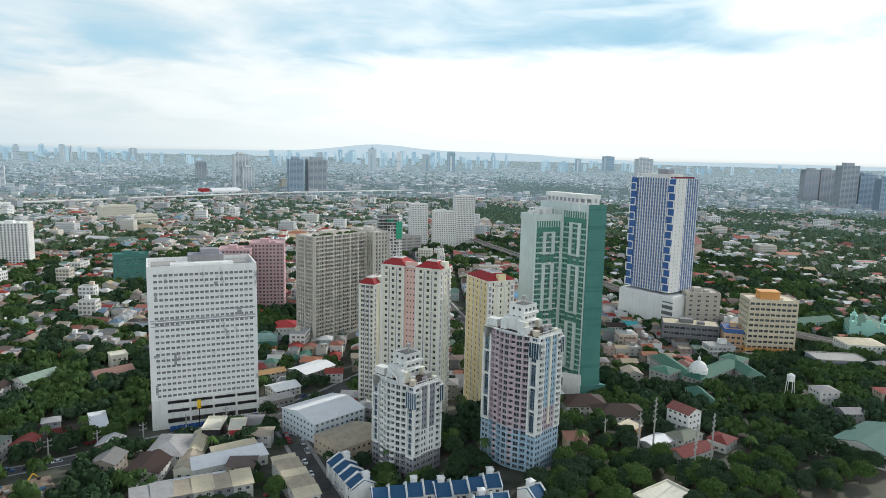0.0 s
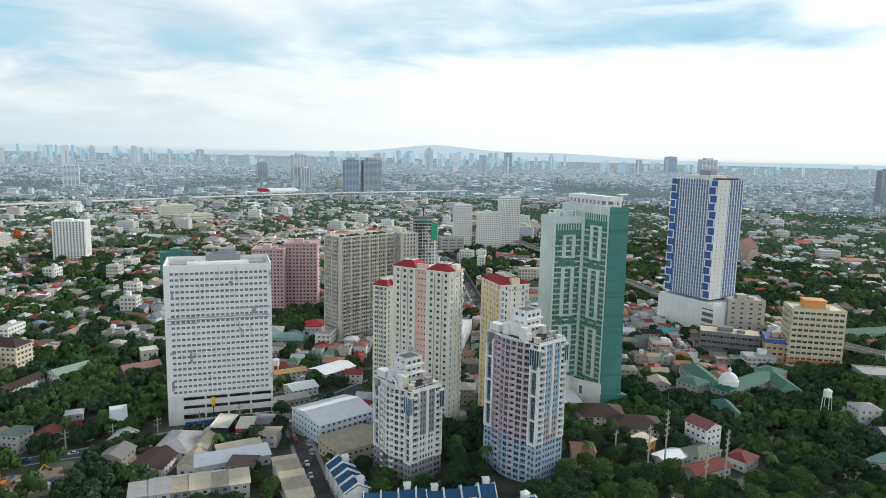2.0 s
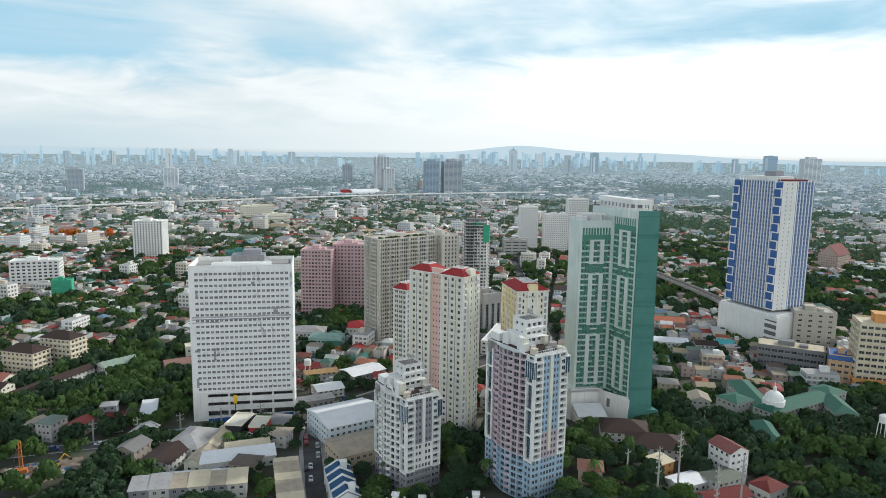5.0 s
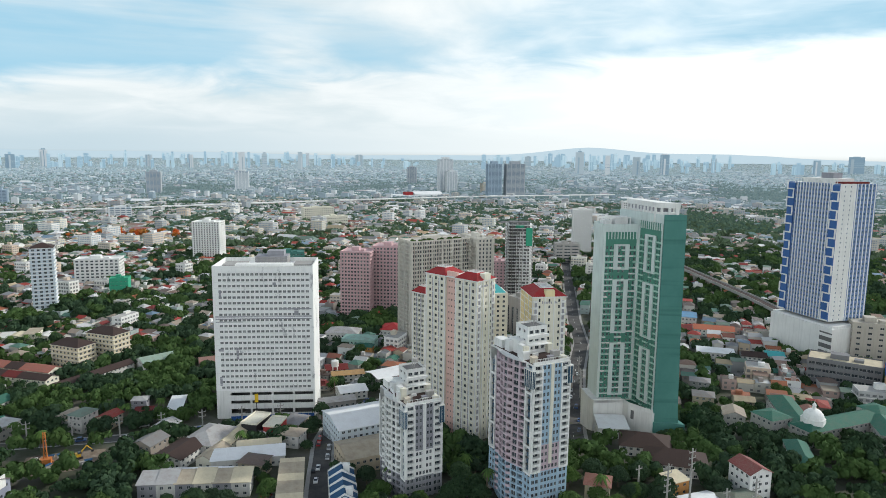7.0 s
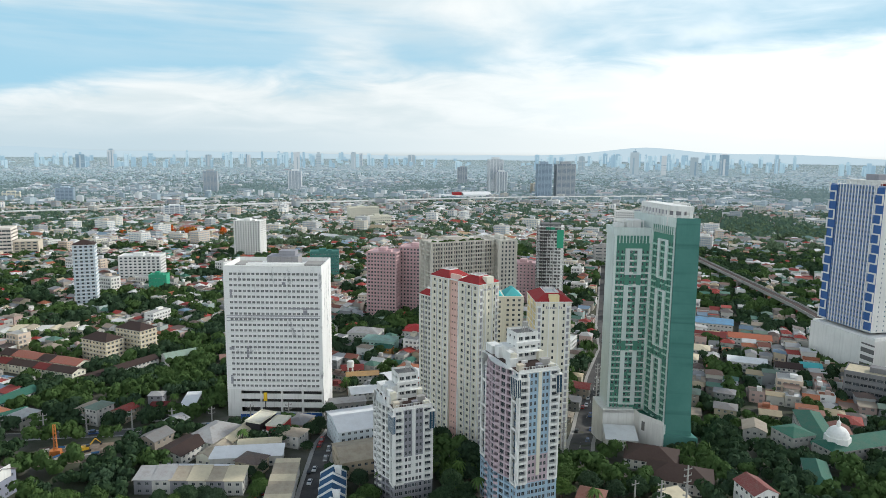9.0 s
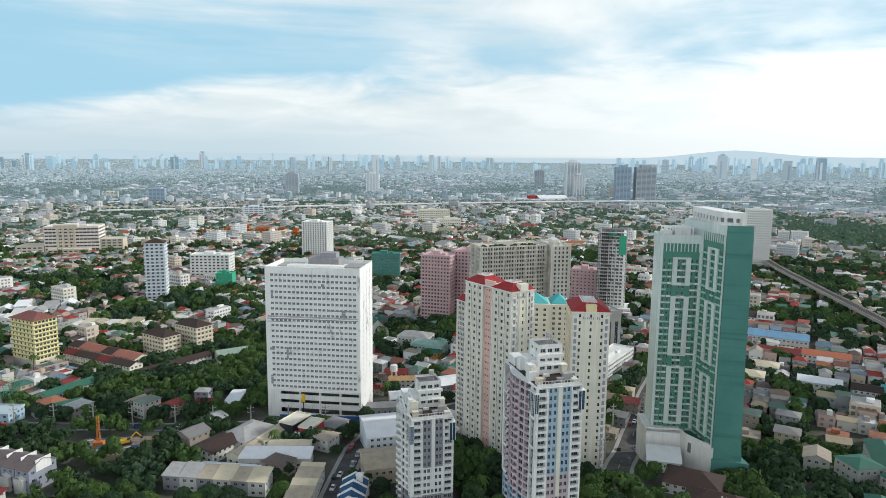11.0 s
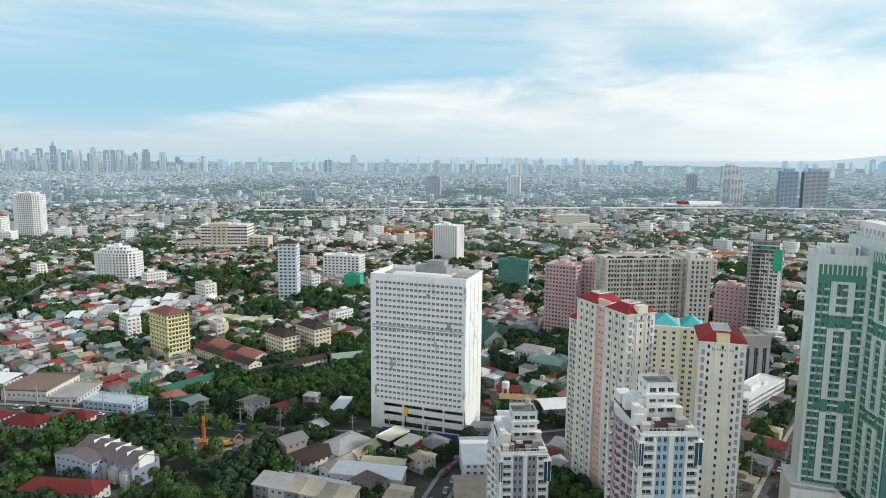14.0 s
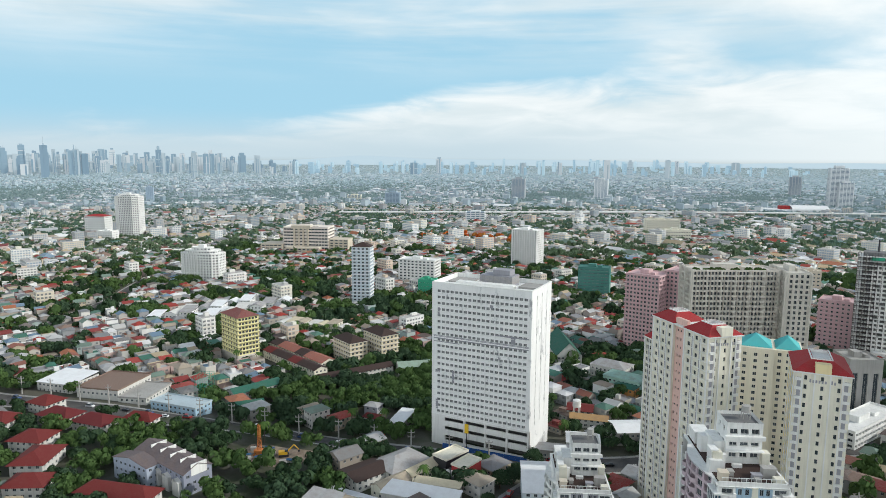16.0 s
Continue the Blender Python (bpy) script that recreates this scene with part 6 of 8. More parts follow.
# school with green roofs and a white dome
STONE = paint("school_stone", (0.42, 0.41, 0.39), 0.5)
for cx, cy, turn, w, d, h in ((296.4, -42, -107, 44, 12, 9), (308, -62, 17, 50, 12, 9), (327, -68, -110, 26, 11, 8), (268, -94, -112, 26, 9, 5)):
    low("school_wing", "grey stone school wing with a green hipped roof", cx, cy, turn, w, d, h, STONE, GREENROOF, "hip", 3.0, "x", "school", "school wings", limit=40)
low("school_pavilion", "grey corner pavilion with a low green roof", 280, -52, 17, 13, 13, 10, STONE, GREENROOF, "hip", 2.0, "x", "school")
low("school_pavilion", "grey end pavilion with a pale green roof", 337, -50, 17, 13, 13, 11, STONE, GREENROOF, "hip", 2.0, "x", "school")
td = thing("dome", "white ribbed dome with a lantern over the school roof", "dome", 292, -66, 17, gz(292, -66) + 9.0)
g = Geo()
g.prism([(5.4 * math.cos(math.tau * i / 8), 5.4 * math.sin(math.tau * i / 8)) for i in range(8)], 0, 3.4)
part("drum", g, WHITE, td)
g = Geo()
for j in range(6):
    for i in range(16):
        a, b, p, q = math.tau * i / 16, math.tau * (i + 1) / 16, math.pi / 2 * j / 6, math.pi / 2 * (j + 1) / 6
        g.quad(*[(4.7 * math.cos(v) * math.cos(u), 4.7 * math.cos(v) * math.sin(u), 3.4 + 4.4 * math.sin(v)) for u, v in ((a, p), (b, p), (b, q), (a, q))])
part("shell", g, WHITE, td)
g = Geo()
g.tube((0, 0, 7.6), (0, 0, 9.4), 0.9, 0.8, 8)
g.tube((0, 0, 9.4), (0, 0, 10.8), 1.0, 0.1, 8)
g.tube((0, 0, 10.6), (0, 0, 12.6), 0.1, 0.07, 5)
part("lantern", g, WHITE, td)
tw = thing("water_tower", "white water tank on four steel legs", "water tower", 318, -106, 20)
for i, (px, py) in enumerate(((-2, -2), (2, -2), (2, 2), (-2, 2))):
    g = Geo()
    g.tube((px, py, -1), (px * 0.75, py * 0.75, 11), 0.22, 0.2, 6)
    part("leg", g, WHITE_AGED, tw)
g = Geo()
g.tube((0, 0, 11), (0, 0, 14.2), 2.0, 2.0, 14)
g.tube((0, 0, 14.2), (0, 0, 15.2), 2.1, 0.4, 14)
part("tank", g, WHITE, tw)

# mint church far to the east
MINTWASH = paint("mint_wash", (0.36, 0.66, 0.58), 0.3)
tch = low("church", "mint green church with twin bell towers", 530, -4, -50, 26, 40, 11, MINTWASH, GREENROOF, "gable", 6, "y", "church")
g = Geo()
g.prism([(4.5, -1.2), (21.5, -1.2), (21.5, -0.3), (4.5, -0.3)], -1, 14)
g.prism([(8.0, -1.2), (18.0, -1.2), (18.0, -0.3), (8.0, -0.3)], 14, 17.5)
g.prism([(10.8, -1.2), (15.2, -1.2), (15.2, -0.3), (10.8, -0.3)], 17.5, 20)
part("facade", g, MINTWASH, tch, "stepped mint front")
# Door and windows are dark panels, the shade inside them painted on.
for u, w, z0, z1 in ((11.0, 4.0, 0.5, 6.5), (7.0, 1.6, 6.5, 10.5), (17.4, 1.6, 6.5, 10.5)):
    g = Geo()
    g.prism([(u, -1.3), (u + w, -1.3), (u + w, -1.22), (u, -1.22)], z0, z1)
    part("opening", g, DARKCONC, tch)
for u in (0.0, 21.0):
    tower = Geo()
    tower.box(u, u + 5, -1.6, 3.4, -1, 17)
    tower.box(u - 0.3, u + 5.3, -1.9, 3.7, 17, 17.6)
    for px, py in ((0.3, -1.3), (3.7, -1.3), (3.7, 2.1), (0.3, 2.1)):
        tower.box(u + px, u + px + 1.0, py, py + 1.0, 17.6, 22)
    tower.box(u, u + 5, -1.6, 3.4, 22, 22.6)
    tower.tube((u + 2.5, 0.9, 22.6), (u + 2.5, 0.9, 25), 2.2, 1.2, 8)
    tower.tube((u + 2.5, 0.9, 25), (u + 2.5, 0.9, 28), 0.5, 0.08, 6)
    part("bell_tower", tower, MINTWASH, tch)
low("church", "stone church with a steep red roof", 725, 395, 30, 40, 24, 22, paint("church_stone", (0.42, 0.33, 0.28), 0.4), REDTILE, "gable", 12, "x", "church", limit=10)
low("hall", "long hall with a green roof beside the church", 503, 33, -4, 62, 15, 8, MINT, GREENROOF, "gable", 3, "x", "building")

# houses round the slab block and to the west
low("house", "mint green house with a broad pale roof", 71, 128, -12, 24, 14, 8, MINT, sheet_roof("mint_roofing", [(0.28, 0.46, 0.40)]), "hip", 2.4)
low("house", "orange house with a green hipped roof", 74, 114, -12, 14, 9, 6, ORANGE, GREENROOF, "hip", 2)
low("house", "large house with a deep red hipped roof", 96, 156, -14, 18, 20, 8, OFFWHITE, REDROOF, "hip", 3.4)
low("house", "house with a wide grey roof", 58, 148, -12, 24, 16, 8, OFFWHITE, GREYROOF, "hip", 3)
low("house", "low house with a bright red roof beside the tank", 58, 70, 10, 14, 12, 5, OFFWHITE, REDTILE, "gable", 1.6)
low("house", "low shed with rusty orange-tan roof", 66, 58, 12, 20, 8, 5, OFFWHITE, sheet_roof("rust_orange_roofing", [(0.45, 0.27, 0.11)]), "gable", 1.6)
low("shed", "white tent-roofed shed by the avenue", 70, 30, 18, 16, 13, 5, OFFWHITE, WHITEROOF, "gable", 1.8)
low("shed", "broad shed with a white sheet roof", 92, 52, 30, 24, 16, 7, CONCRETE, WHITEROOF, "gable", 1.6)
low("shop", "low grey shop on the avenue", 62, 14, 16, 22, 7, 4, CONCRETE, GREYROOF, "shed", 0.6, category="shop")
low("hall", "big steep dark green tent roof", 16, 176, -62, 44, 18, 7, OFFWHITE, GREENROOF, "gable", 9, "x", "building")
low("hall", "long dark roofed hall among trees", -91, 65, 60, 52, 9, 5, OFFWHITE, BROWNROOF, "gable", 2, "x", "building")
low("hall", "hall with a pale green roof among trees", -62, 92, 40, 22, 12, 6, OFFWHITE, sheet_roof("sage_roofing", [(0.26, 0.36, 0.29)]), "gable", 2.4, "x", "building")
low("house", "house with a wide maroon roof among trees", -22, 88, 20, 22, 12, 6, OFFWHITE, sheet_roof("dusty_maroon_roofing", [(0.28, 0.15, 0.12)]), "gable", 2.2)
low("house", "small cream flat-roofed house among trees", -20, 116, 15, 10, 9, 8, CREAM, CREAM, "flat", 0)
TERR = sheet_roof("terracotta_roofing", [(0.34, 0.11, 0.075)])
for i in range(6):
    low("row_house", "row house with a terracotta roof", -176 + i * 11, 92 - i * 4, -20, 10.6, 12, 6, CREAM, TERR if i % 3 else BROWNROOF, "gable", 2.2, "x", "house", "terracotta row houses")
for i in range(6):
    low("row_house", "row house with a dark and red sheet roof", -168 + i * 10.5, 74 - i * 3.6, -20, 10.2, 10, 6, CREAM, BROWNROOF if i % 3 else REDTILE, "gable", 2.0, "x", "house", "terracotta row houses")
for i in range(7):
    low("row_house", "pale cream row house with a flat roof", -215 + i * 9, 142 + i * 1.5 + 2 * (i % 2), 8, 8.6, 13, 6.5 + (i % 3), CREAM, (OFFWHITE, PALETAN, TANROOF)[i % 3], "shed" if i % 2 else "gable", 1.2, "y", "house", "cream row houses")
for i in range(6):
    for j in range(3):
        low("row_house", "white terrace house with a stepped white roof", -330 + i * 10.6 + j * 6 + (i % 2), 110 + i * 5 + j * 30 + 3 * (i % 3), 26, 10.4, 17 - 3 * (i % 2), 6 + 1.5 * (i % 3), WHITE, (WHITEROOF, OFFWHITE, GREYROOF, WHITEROOF)[(i + j) % 4], "gable" if i % 2 else "shed", 2.2, "y" if i % 4 == 1 else "x", "house", "white terraces", limit=0)
for i in range(5):
    t = low("town_house", "grey town house with white stepped gable walls", -91 + i * 7.6, -93 - i * 1.5, -11, 7.4, 13, 10.0, BLUEGREY, sheet_roof("plum_grey_roofing", [(0.12, 0.095, 0.10)]) if i == 0 else bpy.data.materials["plum_grey_roofing"], "gable", 2.8, "x", "house", "grey town houses")
    g = Geo()
    g.prism([(7.2, 3.4), (7.6, 3.4), (7.6, 10.6), (7.2, 10.6)], 8, 12.9)
    part("party_wall", g, WHITE_AGED, t)
    g = Geo()
    g.box(0.8, 5.6, -1.5, 0, 0, 6.4)
    g.gable(0.8, 5.6, -1.5, 2.0, 6.4, 1.2, 0.3, 0.15, 0, "y")
    part("front_bay", g, OFFWHITE, t, "pale front bay with a small gable")
low("town_house", "blue-grey end house with a plain side wall", -88, -104.5, -3, 22, 6.5, 9.5, paint("pale_blue_grey", (0.36, 0.41, 0.50), 0.4), bpy.data.materials["plum_grey_roofing"], "gable", 2.2, "y", "house", "grey town houses")
for cx, cy, turn, w, d in ((-176, -80, 6, 20, 12), (-152, -77, 6, 20, 12), (-138, -116, 30, 14, 20), (-78, -121, 14, 32, 10), (-134, -65, 15, 16, 8), (-118, -132, 30, 16, 12), (-160, -104, 20, 16, 14), (-196, -98, 10, 16, 14), (-200, -72, 5, 14, 12)):
    # Crimson tiles: cloud shade is darkened into the roof colour.
    low("house", "white house with a dark red tiled roof", cx, cy, turn, w, d, 5.4, OFFWHITE, REDTILE if w != 20 else sheet_roof("crimson_tile", [(0.125, 0.018, 0.02)], False, True, 0.15) if "crimson_tile" not in bpy.data.materials else bpy.data.materials["crimson_tile"], "hip", 3.4, "x", "house", "red-tiled houses", over=1.1)
low("market", "broad flat market with a rust-brown roof deck", -195, -34, 15, 27, 30, 8, OFFWHITE, sheet_roof("rust_deck", [(0.20, 0.13, 0.10)]), "flat", 0, category="market")
low("market", "low market with a white and blue-grey sheet roof", -226, -42, 12, 24, 22, 6, OFFWHITE, WHITEROOF, "shed", 1.4, category="market")
low("market", "market annex with a pale stained concrete roof", -172.5, -31, 18, 17, 26, 5.5, OFFWHITE, CONCRETE, "flat", 0, category="market")
low("petrol_station", "petrol station with a pale blue-white flat canopy", -139, -35, 6, 31, 13, 5.2, paint("station_blue", (0.35, 0.50, 0.62), 0.3), paint("station_canopy", (0.42, 0.50, 0.54), 0.4), "flat", 0, category="station")
low("hall", "hall with a deep green sheet roof by the avenue", -126, 9, 70, 31, 11, 6, OFFWHITE, GREENROOF, "gable", 2.2, "x", "building")
low("hall", "low hall with a dark green roof by the avenue", -114, -15, 50, 24, 9, 5, OFFWHITE, GREENROOF, "gable", 1.8, "x", "building")


def scaffold(x, y, w, d, h, mat, label):
    t = thing("scaffold_tower", label, "scaffold", x, y, 20)
    for i in range(4):
        for j in range(3):
            g = Geo()
            g.tube((w * i / 3, d * j / 2, -1), (w * i / 3, d * j / 2, h), 0.09, 0.09, 5)
            part("pole", g, mat, t)
    for kz in range(1, int(h / 2.4) + 1):
        g = Geo()
        for j in range(3):
            g.tube((0, d * j / 2, kz * 2.4), (w, d * j / 2, kz * 2.4), 0.07, 0.07, 4)
        for i in range(4):
            g.tube((w * i / 3, 0, kz * 2.4), (w * i / 3, d, kz * 2.4), 0.07, 0.07, 4)
        part("ledger_ring", g, mat, t)


GREENSTEEL = paint("green_steel", (0.05, 0.30, 0.20), 0.3, 0.5)
ORANGESTEEL = paint("orange_steel", (0.55, 0.19, 0.05), 0.3, 0.5)
scaffold(-149, -16, 9, 7, 17, GREENSTEEL, "open green steel frame tower")


def pole(x, y, h, arms, label="grey concrete power pole with stacked cross arms"):
    t = thing("power_pole", label, "pole", x, y, 25, None, "power poles")
    g = Geo()
    g.tube((0, 0, -1), (0, 0, h), 0.45, 0.26, 8)
    part("shaft", g, CONCRETE, t)
    for i in range(arms):
        g = Geo()
        g.box(-1.7, 1.7, -0.12, 0.12, h - 1.5 - 2.3 * i, h - 1.25 - 2.3 * i)
        for u in (-1.6, 1.6):
            g.tube((u, 0, h - 1.25 - 2.3 * i), (u, 0, h - 0.6 - 2.3 * i), 0.13, 0.1, 6)
        part("cross_arm", g, CONCRETE, t)


for x, y, h, arms in ((200, -134, 27, 5), (191, -135, 22, 5), (201, -157, 24, 5), (212, -155, 26, 4), (188, -116, 12, 1), (205, 20, 18, 3), (202, 8, 20, 4), (211, 44, 18, 3), (176, -44, 16, 3), (172, -58, 16, 3), (186, 6, 15, 3)):
    pole(x, y, h, arms)
for i in range(16):
    s = i / 15
    x = -236 + s * 290
    y = -64 + 56 * s ** 0.9
    pole(x, y + (4 if x > -60 else 0), 11, 2, "slim grey street pole with cross arms")

# tall sign post before the slab block
t = thing("sign_post", "tall post with a yellow sign box", "sign", 22, -5.5, 0)
g = Geo()
g.tube((0, 0, -0.5), (0, 0, 15), 0.25, 0.2, 8)
part("post", g, BLACKSTEEL, t)
g = Geo()
g.box(-0.9, 0.9, -0.4, 0.4, 11.2, 15.6)
part("sign_box", g, paint("sign_yellow", (0.75, 0.48, 0.03), 0.2), t)
# hoarding before the slab
t = thing("hoarding", "long deep blue site hoarding by the avenue", "fence", 8, -3.6, 4)
for i in range(15):
    g = Geo()
    g.box(i * 2.9, i * 2.9 + 2.84, 0, 0.12, 0, 2.6)
    part("panel", g, paint("hoarding_blue", (0.03, 0.10, 0.32), 0.3) if i == 0 else bpy.data.materials["hoarding_blue"], t)
# building yard with an orange rig
t = thing("drilling_rig", "orange lattice drilling rig in the building yard", "machine", -58, -62, 15)
for u, v in ((-0.7, -0.7), (0.7, -0.7), (0.7, 0.7), (-0.7, 0.7)):
    g = Geo()
    g.tube((u, v, 0), (u * 0.6, v * 0.6, 15), 0.14, 0.1, 5)
    part("mast_rail", g, ORANGESTEEL, t)
for i in range(8):
    g = Geo()
    a = 0.7 - 0.035 * i
    for p, q in (((-a, -a), (a, -a)), ((a, -a), (a, a)), ((a, a), (-a, a)), ((-a, a), (-a, -a))):
        g.tube((*p, 1 + i * 1.8), (*q, 2.6 + i * 1.8), 0.07, 0.07, 4)
    part("brace", g, ORANGESTEEL, t)
g = Geo()
g.box(-2.2, 2.2, -1.6, 1.6, 0.6, 3.0)
g.box(-2.6, 2.6, -2.0, -1.2, 0, 0.9)
g.box(-2.6, 2.6, 1.2, 2.0, 0, 0.9)
part("carriage", g, ORANGESTEEL, t)
ex = thing("excavator", "yellow excavator with a raised arm in the yard", "machine", -47, -58, 40, gz(-47, -58) + 0.6)
XY = paint("machine_yellow", (0.60, 0.36, 0.03), 0.3, 0.5)
for nm, q, mt in (("track", (-2.2, 2.2, -1.6, -0.9, 0, 0.9), BLACKSTEEL), ("track", (-2.2, 2.2, 0.9, 1.6, 0, 0.9), BLACKSTEEL), ("house_body", (-2.4, 1.6, -1.3, 1.3, 0.95, 2.3), XY), ("cab", (0.4, 1.9, -1.3, -0.2, 2.3, 3.2), GLASS)):
    g = Geo()
    g.box(*q)
    part(nm, g, mt, ex)
g = Geo()
g.tube((1.6, 0.4, 1.8), (4.6, 0.4, 4.8), 0.35, 0.25, 6)
g.tube((4.6, 0.4, 4.8), (6.8, 0.4, 2.2), 0.25, 0.18, 6)
part("arm", g, XY, ex)
g = Geo()
g.box(6.3, 7.3, -0.2, 1.0, 1.3, 2.2)
part("bucket", g, BLACKSTEEL, ex)
yr = random.Random(8)
for i in range(14):
    x, y = -52 + yr.uniform(-14, 12), -62 + yr.uniform(-8, 6)
    st = thing("material_stack", ("blue tarpaulin over stacked goods", "grey stack of building blocks", "brown stack of timber boards")[i % 3] + " in the yard", "stack", x, y, yr.uniform(0, 90), gz(x, y) + 0.4, "yard stacks")
    g = Geo()
    w, d, h = yr.uniform(1.5, 3.2), yr.uniform(1.2, 2.4), yr.uniform(0.8, 1.8)
    g.gable(0, w, 0, d, h, 0.4, 0.1) if i % 3 == 0 else g.box(0, w, 0, d, h, h + 0.3)
    part("cover", g, (BLUEROOF, CONCRETE, BROWNROOF)[i % 3], st)
    g = Geo()
    g.box(0.05, w - 0.05, 0.05, d - 0.05, -0.5, h)
    part("load", g, (CONCRETE, CONCRETE, TANROOF)[i % 3], st)
tank = thing("water_tank", "white round tank on a white tower", "tank", 58, 62, 0)
for px, py in ((-1.4, -1.4), (1.4, -1.4), (1.4, 1.4), (-1.4, 1.4)):
    g = Geo()
    g.tube((px, py, -0.5), (px, py, 8), 0.25, 0.25, 6)
    part("leg", g, WHITE_AGED, tank)
g = Geo()
g.tube((0, 0, 8), (0, 0, 11.6), 2.3, 2.3, 14)
g.tube((0, 0, 11.6), (0, 0, 12.3), 2.3, 0.6, 14)
part("drum", g, WHITE, tank)

# elevated railway
t = thing("viaduct", "long concrete elevated railway on single piers", "viaduct", 0, 0, 0, 0)
line = [(468, 760), (452, 600), (440, 480), (434, 330), (430, 230), (420, 140), (440, 20), (470, -80)]
for (ax, ay), (bx, by) in zip(line, line[1:]):
    w = math.hypot(bx - ax, by - ay)
    a = math.degrees(math.atan2(by - ay, bx - ax))
    g = Geo()
    g.box(0, w, -4.5, 4.5, 0, 1.6)
    g.box(0, w, -4.7, -4.3, 1.6, 2.8)
    g.box(0, w, 4.3, 4.7, 1.6, 2.8)
    part("deck", g, CONCRETE, t, "", pose(ax, ay, 10.5, 0, 0, a))
    g = Geo()
    g.box(0, w, -3.4, 3.4, 1.61, 1.8)
    part("track_bed", g, BROWNROOF, t, "dark brown track bed", pose(ax, ay, 10.5, 0, 0, a))
    for i in range(int(w / 28)):
        g = Geo()
        g.tube((i * 28 + 6, 0, -14), (i * 28 + 6, 0, 0), 1.2, 1.4, 8)
        part("pier", g, CONCRETE, t, "", pose(ax, ay, 10.5, 0, 0, a))
t = thing("viaduct", "far pale concrete road viaduct across the plain", "viaduct", 0, 0, 0, 0)
line = [(-900, 1180), (-346, 1500), (-20, 1680), (420, 1870), (900, 1990)]
for (ax, ay), (bx, by) in zip(line, line[1:]):
    w = math.hypot(bx - ax, by - ay)
    g = Geo()
    g.box(0, w, -9, 9, 0, 2.5)
    part("deck", g, WHITE_AGED, t, "", pose(ax, ay, -6, 0, 0, math.degrees(math.atan2(by - ay, bx - ax))))
    for i in range(int(w / 60)):
        g = Geo()
        g.tube((i * 60, 0, -25), (i * 60, 0, 0), 2.5, 2.5, 6)
        part("pier", g, WHITE_AGED, t, "", pose(ax, ay, -6, 0, 0, math.degrees(math.atan2(by - ay, bx - ax))))

# cars and vans


def car_parts(i):
    rng = random.Random(i)
    L, W, H = (4.4, 1.8, 1.45) if i % 3 else (5.0, 1.95, 2.1)
    b = Geo()
    prof = [(0, 0.35), (L, 0.35), (L, 0.8), (L * 0.97, 0.95), (L * 0.74, 1.0), (L * 0.03, 0.98), (0, 0.8)]
    n = len(prof)
    b.v += [(x, 0, z) for x, z in prof] + [(x, W, z) for x, z in prof]
    b.f += [(j, (j + 1) % n, n + (j + 1) % n, n + j) for j in range(n)] + [tuple(range(n - 1, -1, -1)), tuple(range(n, 2 * n))]
    b.m += [0] * (n + 2)
    c = Geo()
    prof = [(L * 0.08, 0.97), (L * 0.74, 0.99), (L * 0.60, H), (L * 0.2, H)]
    c.v += [(x, 0.1 + 0.12 * (z > 1.1), z) for x, z in prof] + [(x, W - 0.1 - 0.12 * (z > 1.1), z) for x, z in prof]
    c.f += [(j, (j + 1) % 4, 4 + (j + 1) % 4, 4 + j) for j in range(4)] + [(3, 2, 1, 0), (4, 5, 6, 7)]
    c.m += [0] * 6
    r = Geo()
    r.box(L * 0.22, L * 0.58, 0.24, W - 0.24, H, H + 0.04)
    w = Geo()
    w.tube((0, 0, 0.33), (0, 0.2, 0.33), 0.33, 0.33, 10)
    return b, c, r, w, L, W


CARPAINT = [paint("car_" + n, c, 0.1, 0.3) for n, c in (("white", (0.75, 0.75, 0.75)), ("silver", (0.45, 0.46, 0.48)), ("black", (0.03, 0.03, 0.035)), ("red", (0.35, 0.03, 0.03)), ("blue", (0.05, 0.10, 0.25)))]
TYRE = paint("tyre_rubber", (0.02, 0.02, 0.02), 0.2, 0.9)
CARS = [[x.mesh(nm, mt) if isinstance(x, Geo) else x for x, nm, mt in zip(car_parts(i), ("body", "cabin", "car_roof", "wheel", "", ""), (CARPAINT[i % 5], GLASS, CARPAINT[i % 5], TYRE, None, None))] for i in range(10)]


def car(x, y, turn, i):
    b, c, r, w, L, W = CARS[i % 10]
    t = thing("car", ("white", "silver", "black", "red", "blue")[i % 5] + " parked car with dark windows", "car", x, y, turn, gz(x, y) + 0.13, "cars")
    part("body", b, None, t)
    part("cabin", c, None, t)
    part("car_roof", r, None, t)
    for u, v in ((L * 0.18, -0.02), (L * 0.8, -0.02), (L * 0.18, W - 0.18), (L * 0.8, W - 0.18)):
        part("wheel", w, None, t, "", pose(u, v, 0))


crng = random.Random(3)
for x0, y0, x1, y1, n in ((-237, -75, -128, -50, 9), (-128, -50, -44, -28, 7), (-44, -28, 40, -9, 8), (62, -25, 63, -88, 9), (184, -38, 214, 62, 9), (45, 2, 95, 22, 5), (-36, -5, -24, 0, 3), (40, -98, 46, -96, 3), (-150, -55, -120, -50, 3), (340, 10, 352, 6, 3)):
    for i in range(n):
        s = (i + crng.uniform(0.2, 0.8)) / n
        a = math.degrees(math.atan2(y1 - y0, x1 - x0)) + crng.choice((0, 180))
        o = crng.choice((-2.6, 2.6))
        q = radians(a)
        car(x0 + (x1 - x0) * s - math.sin(q) * o, y0 + (y1 - y0) * s + math.cos(q) * o, a, crng.randrange(10))

# ---- filler: trees and houses ----


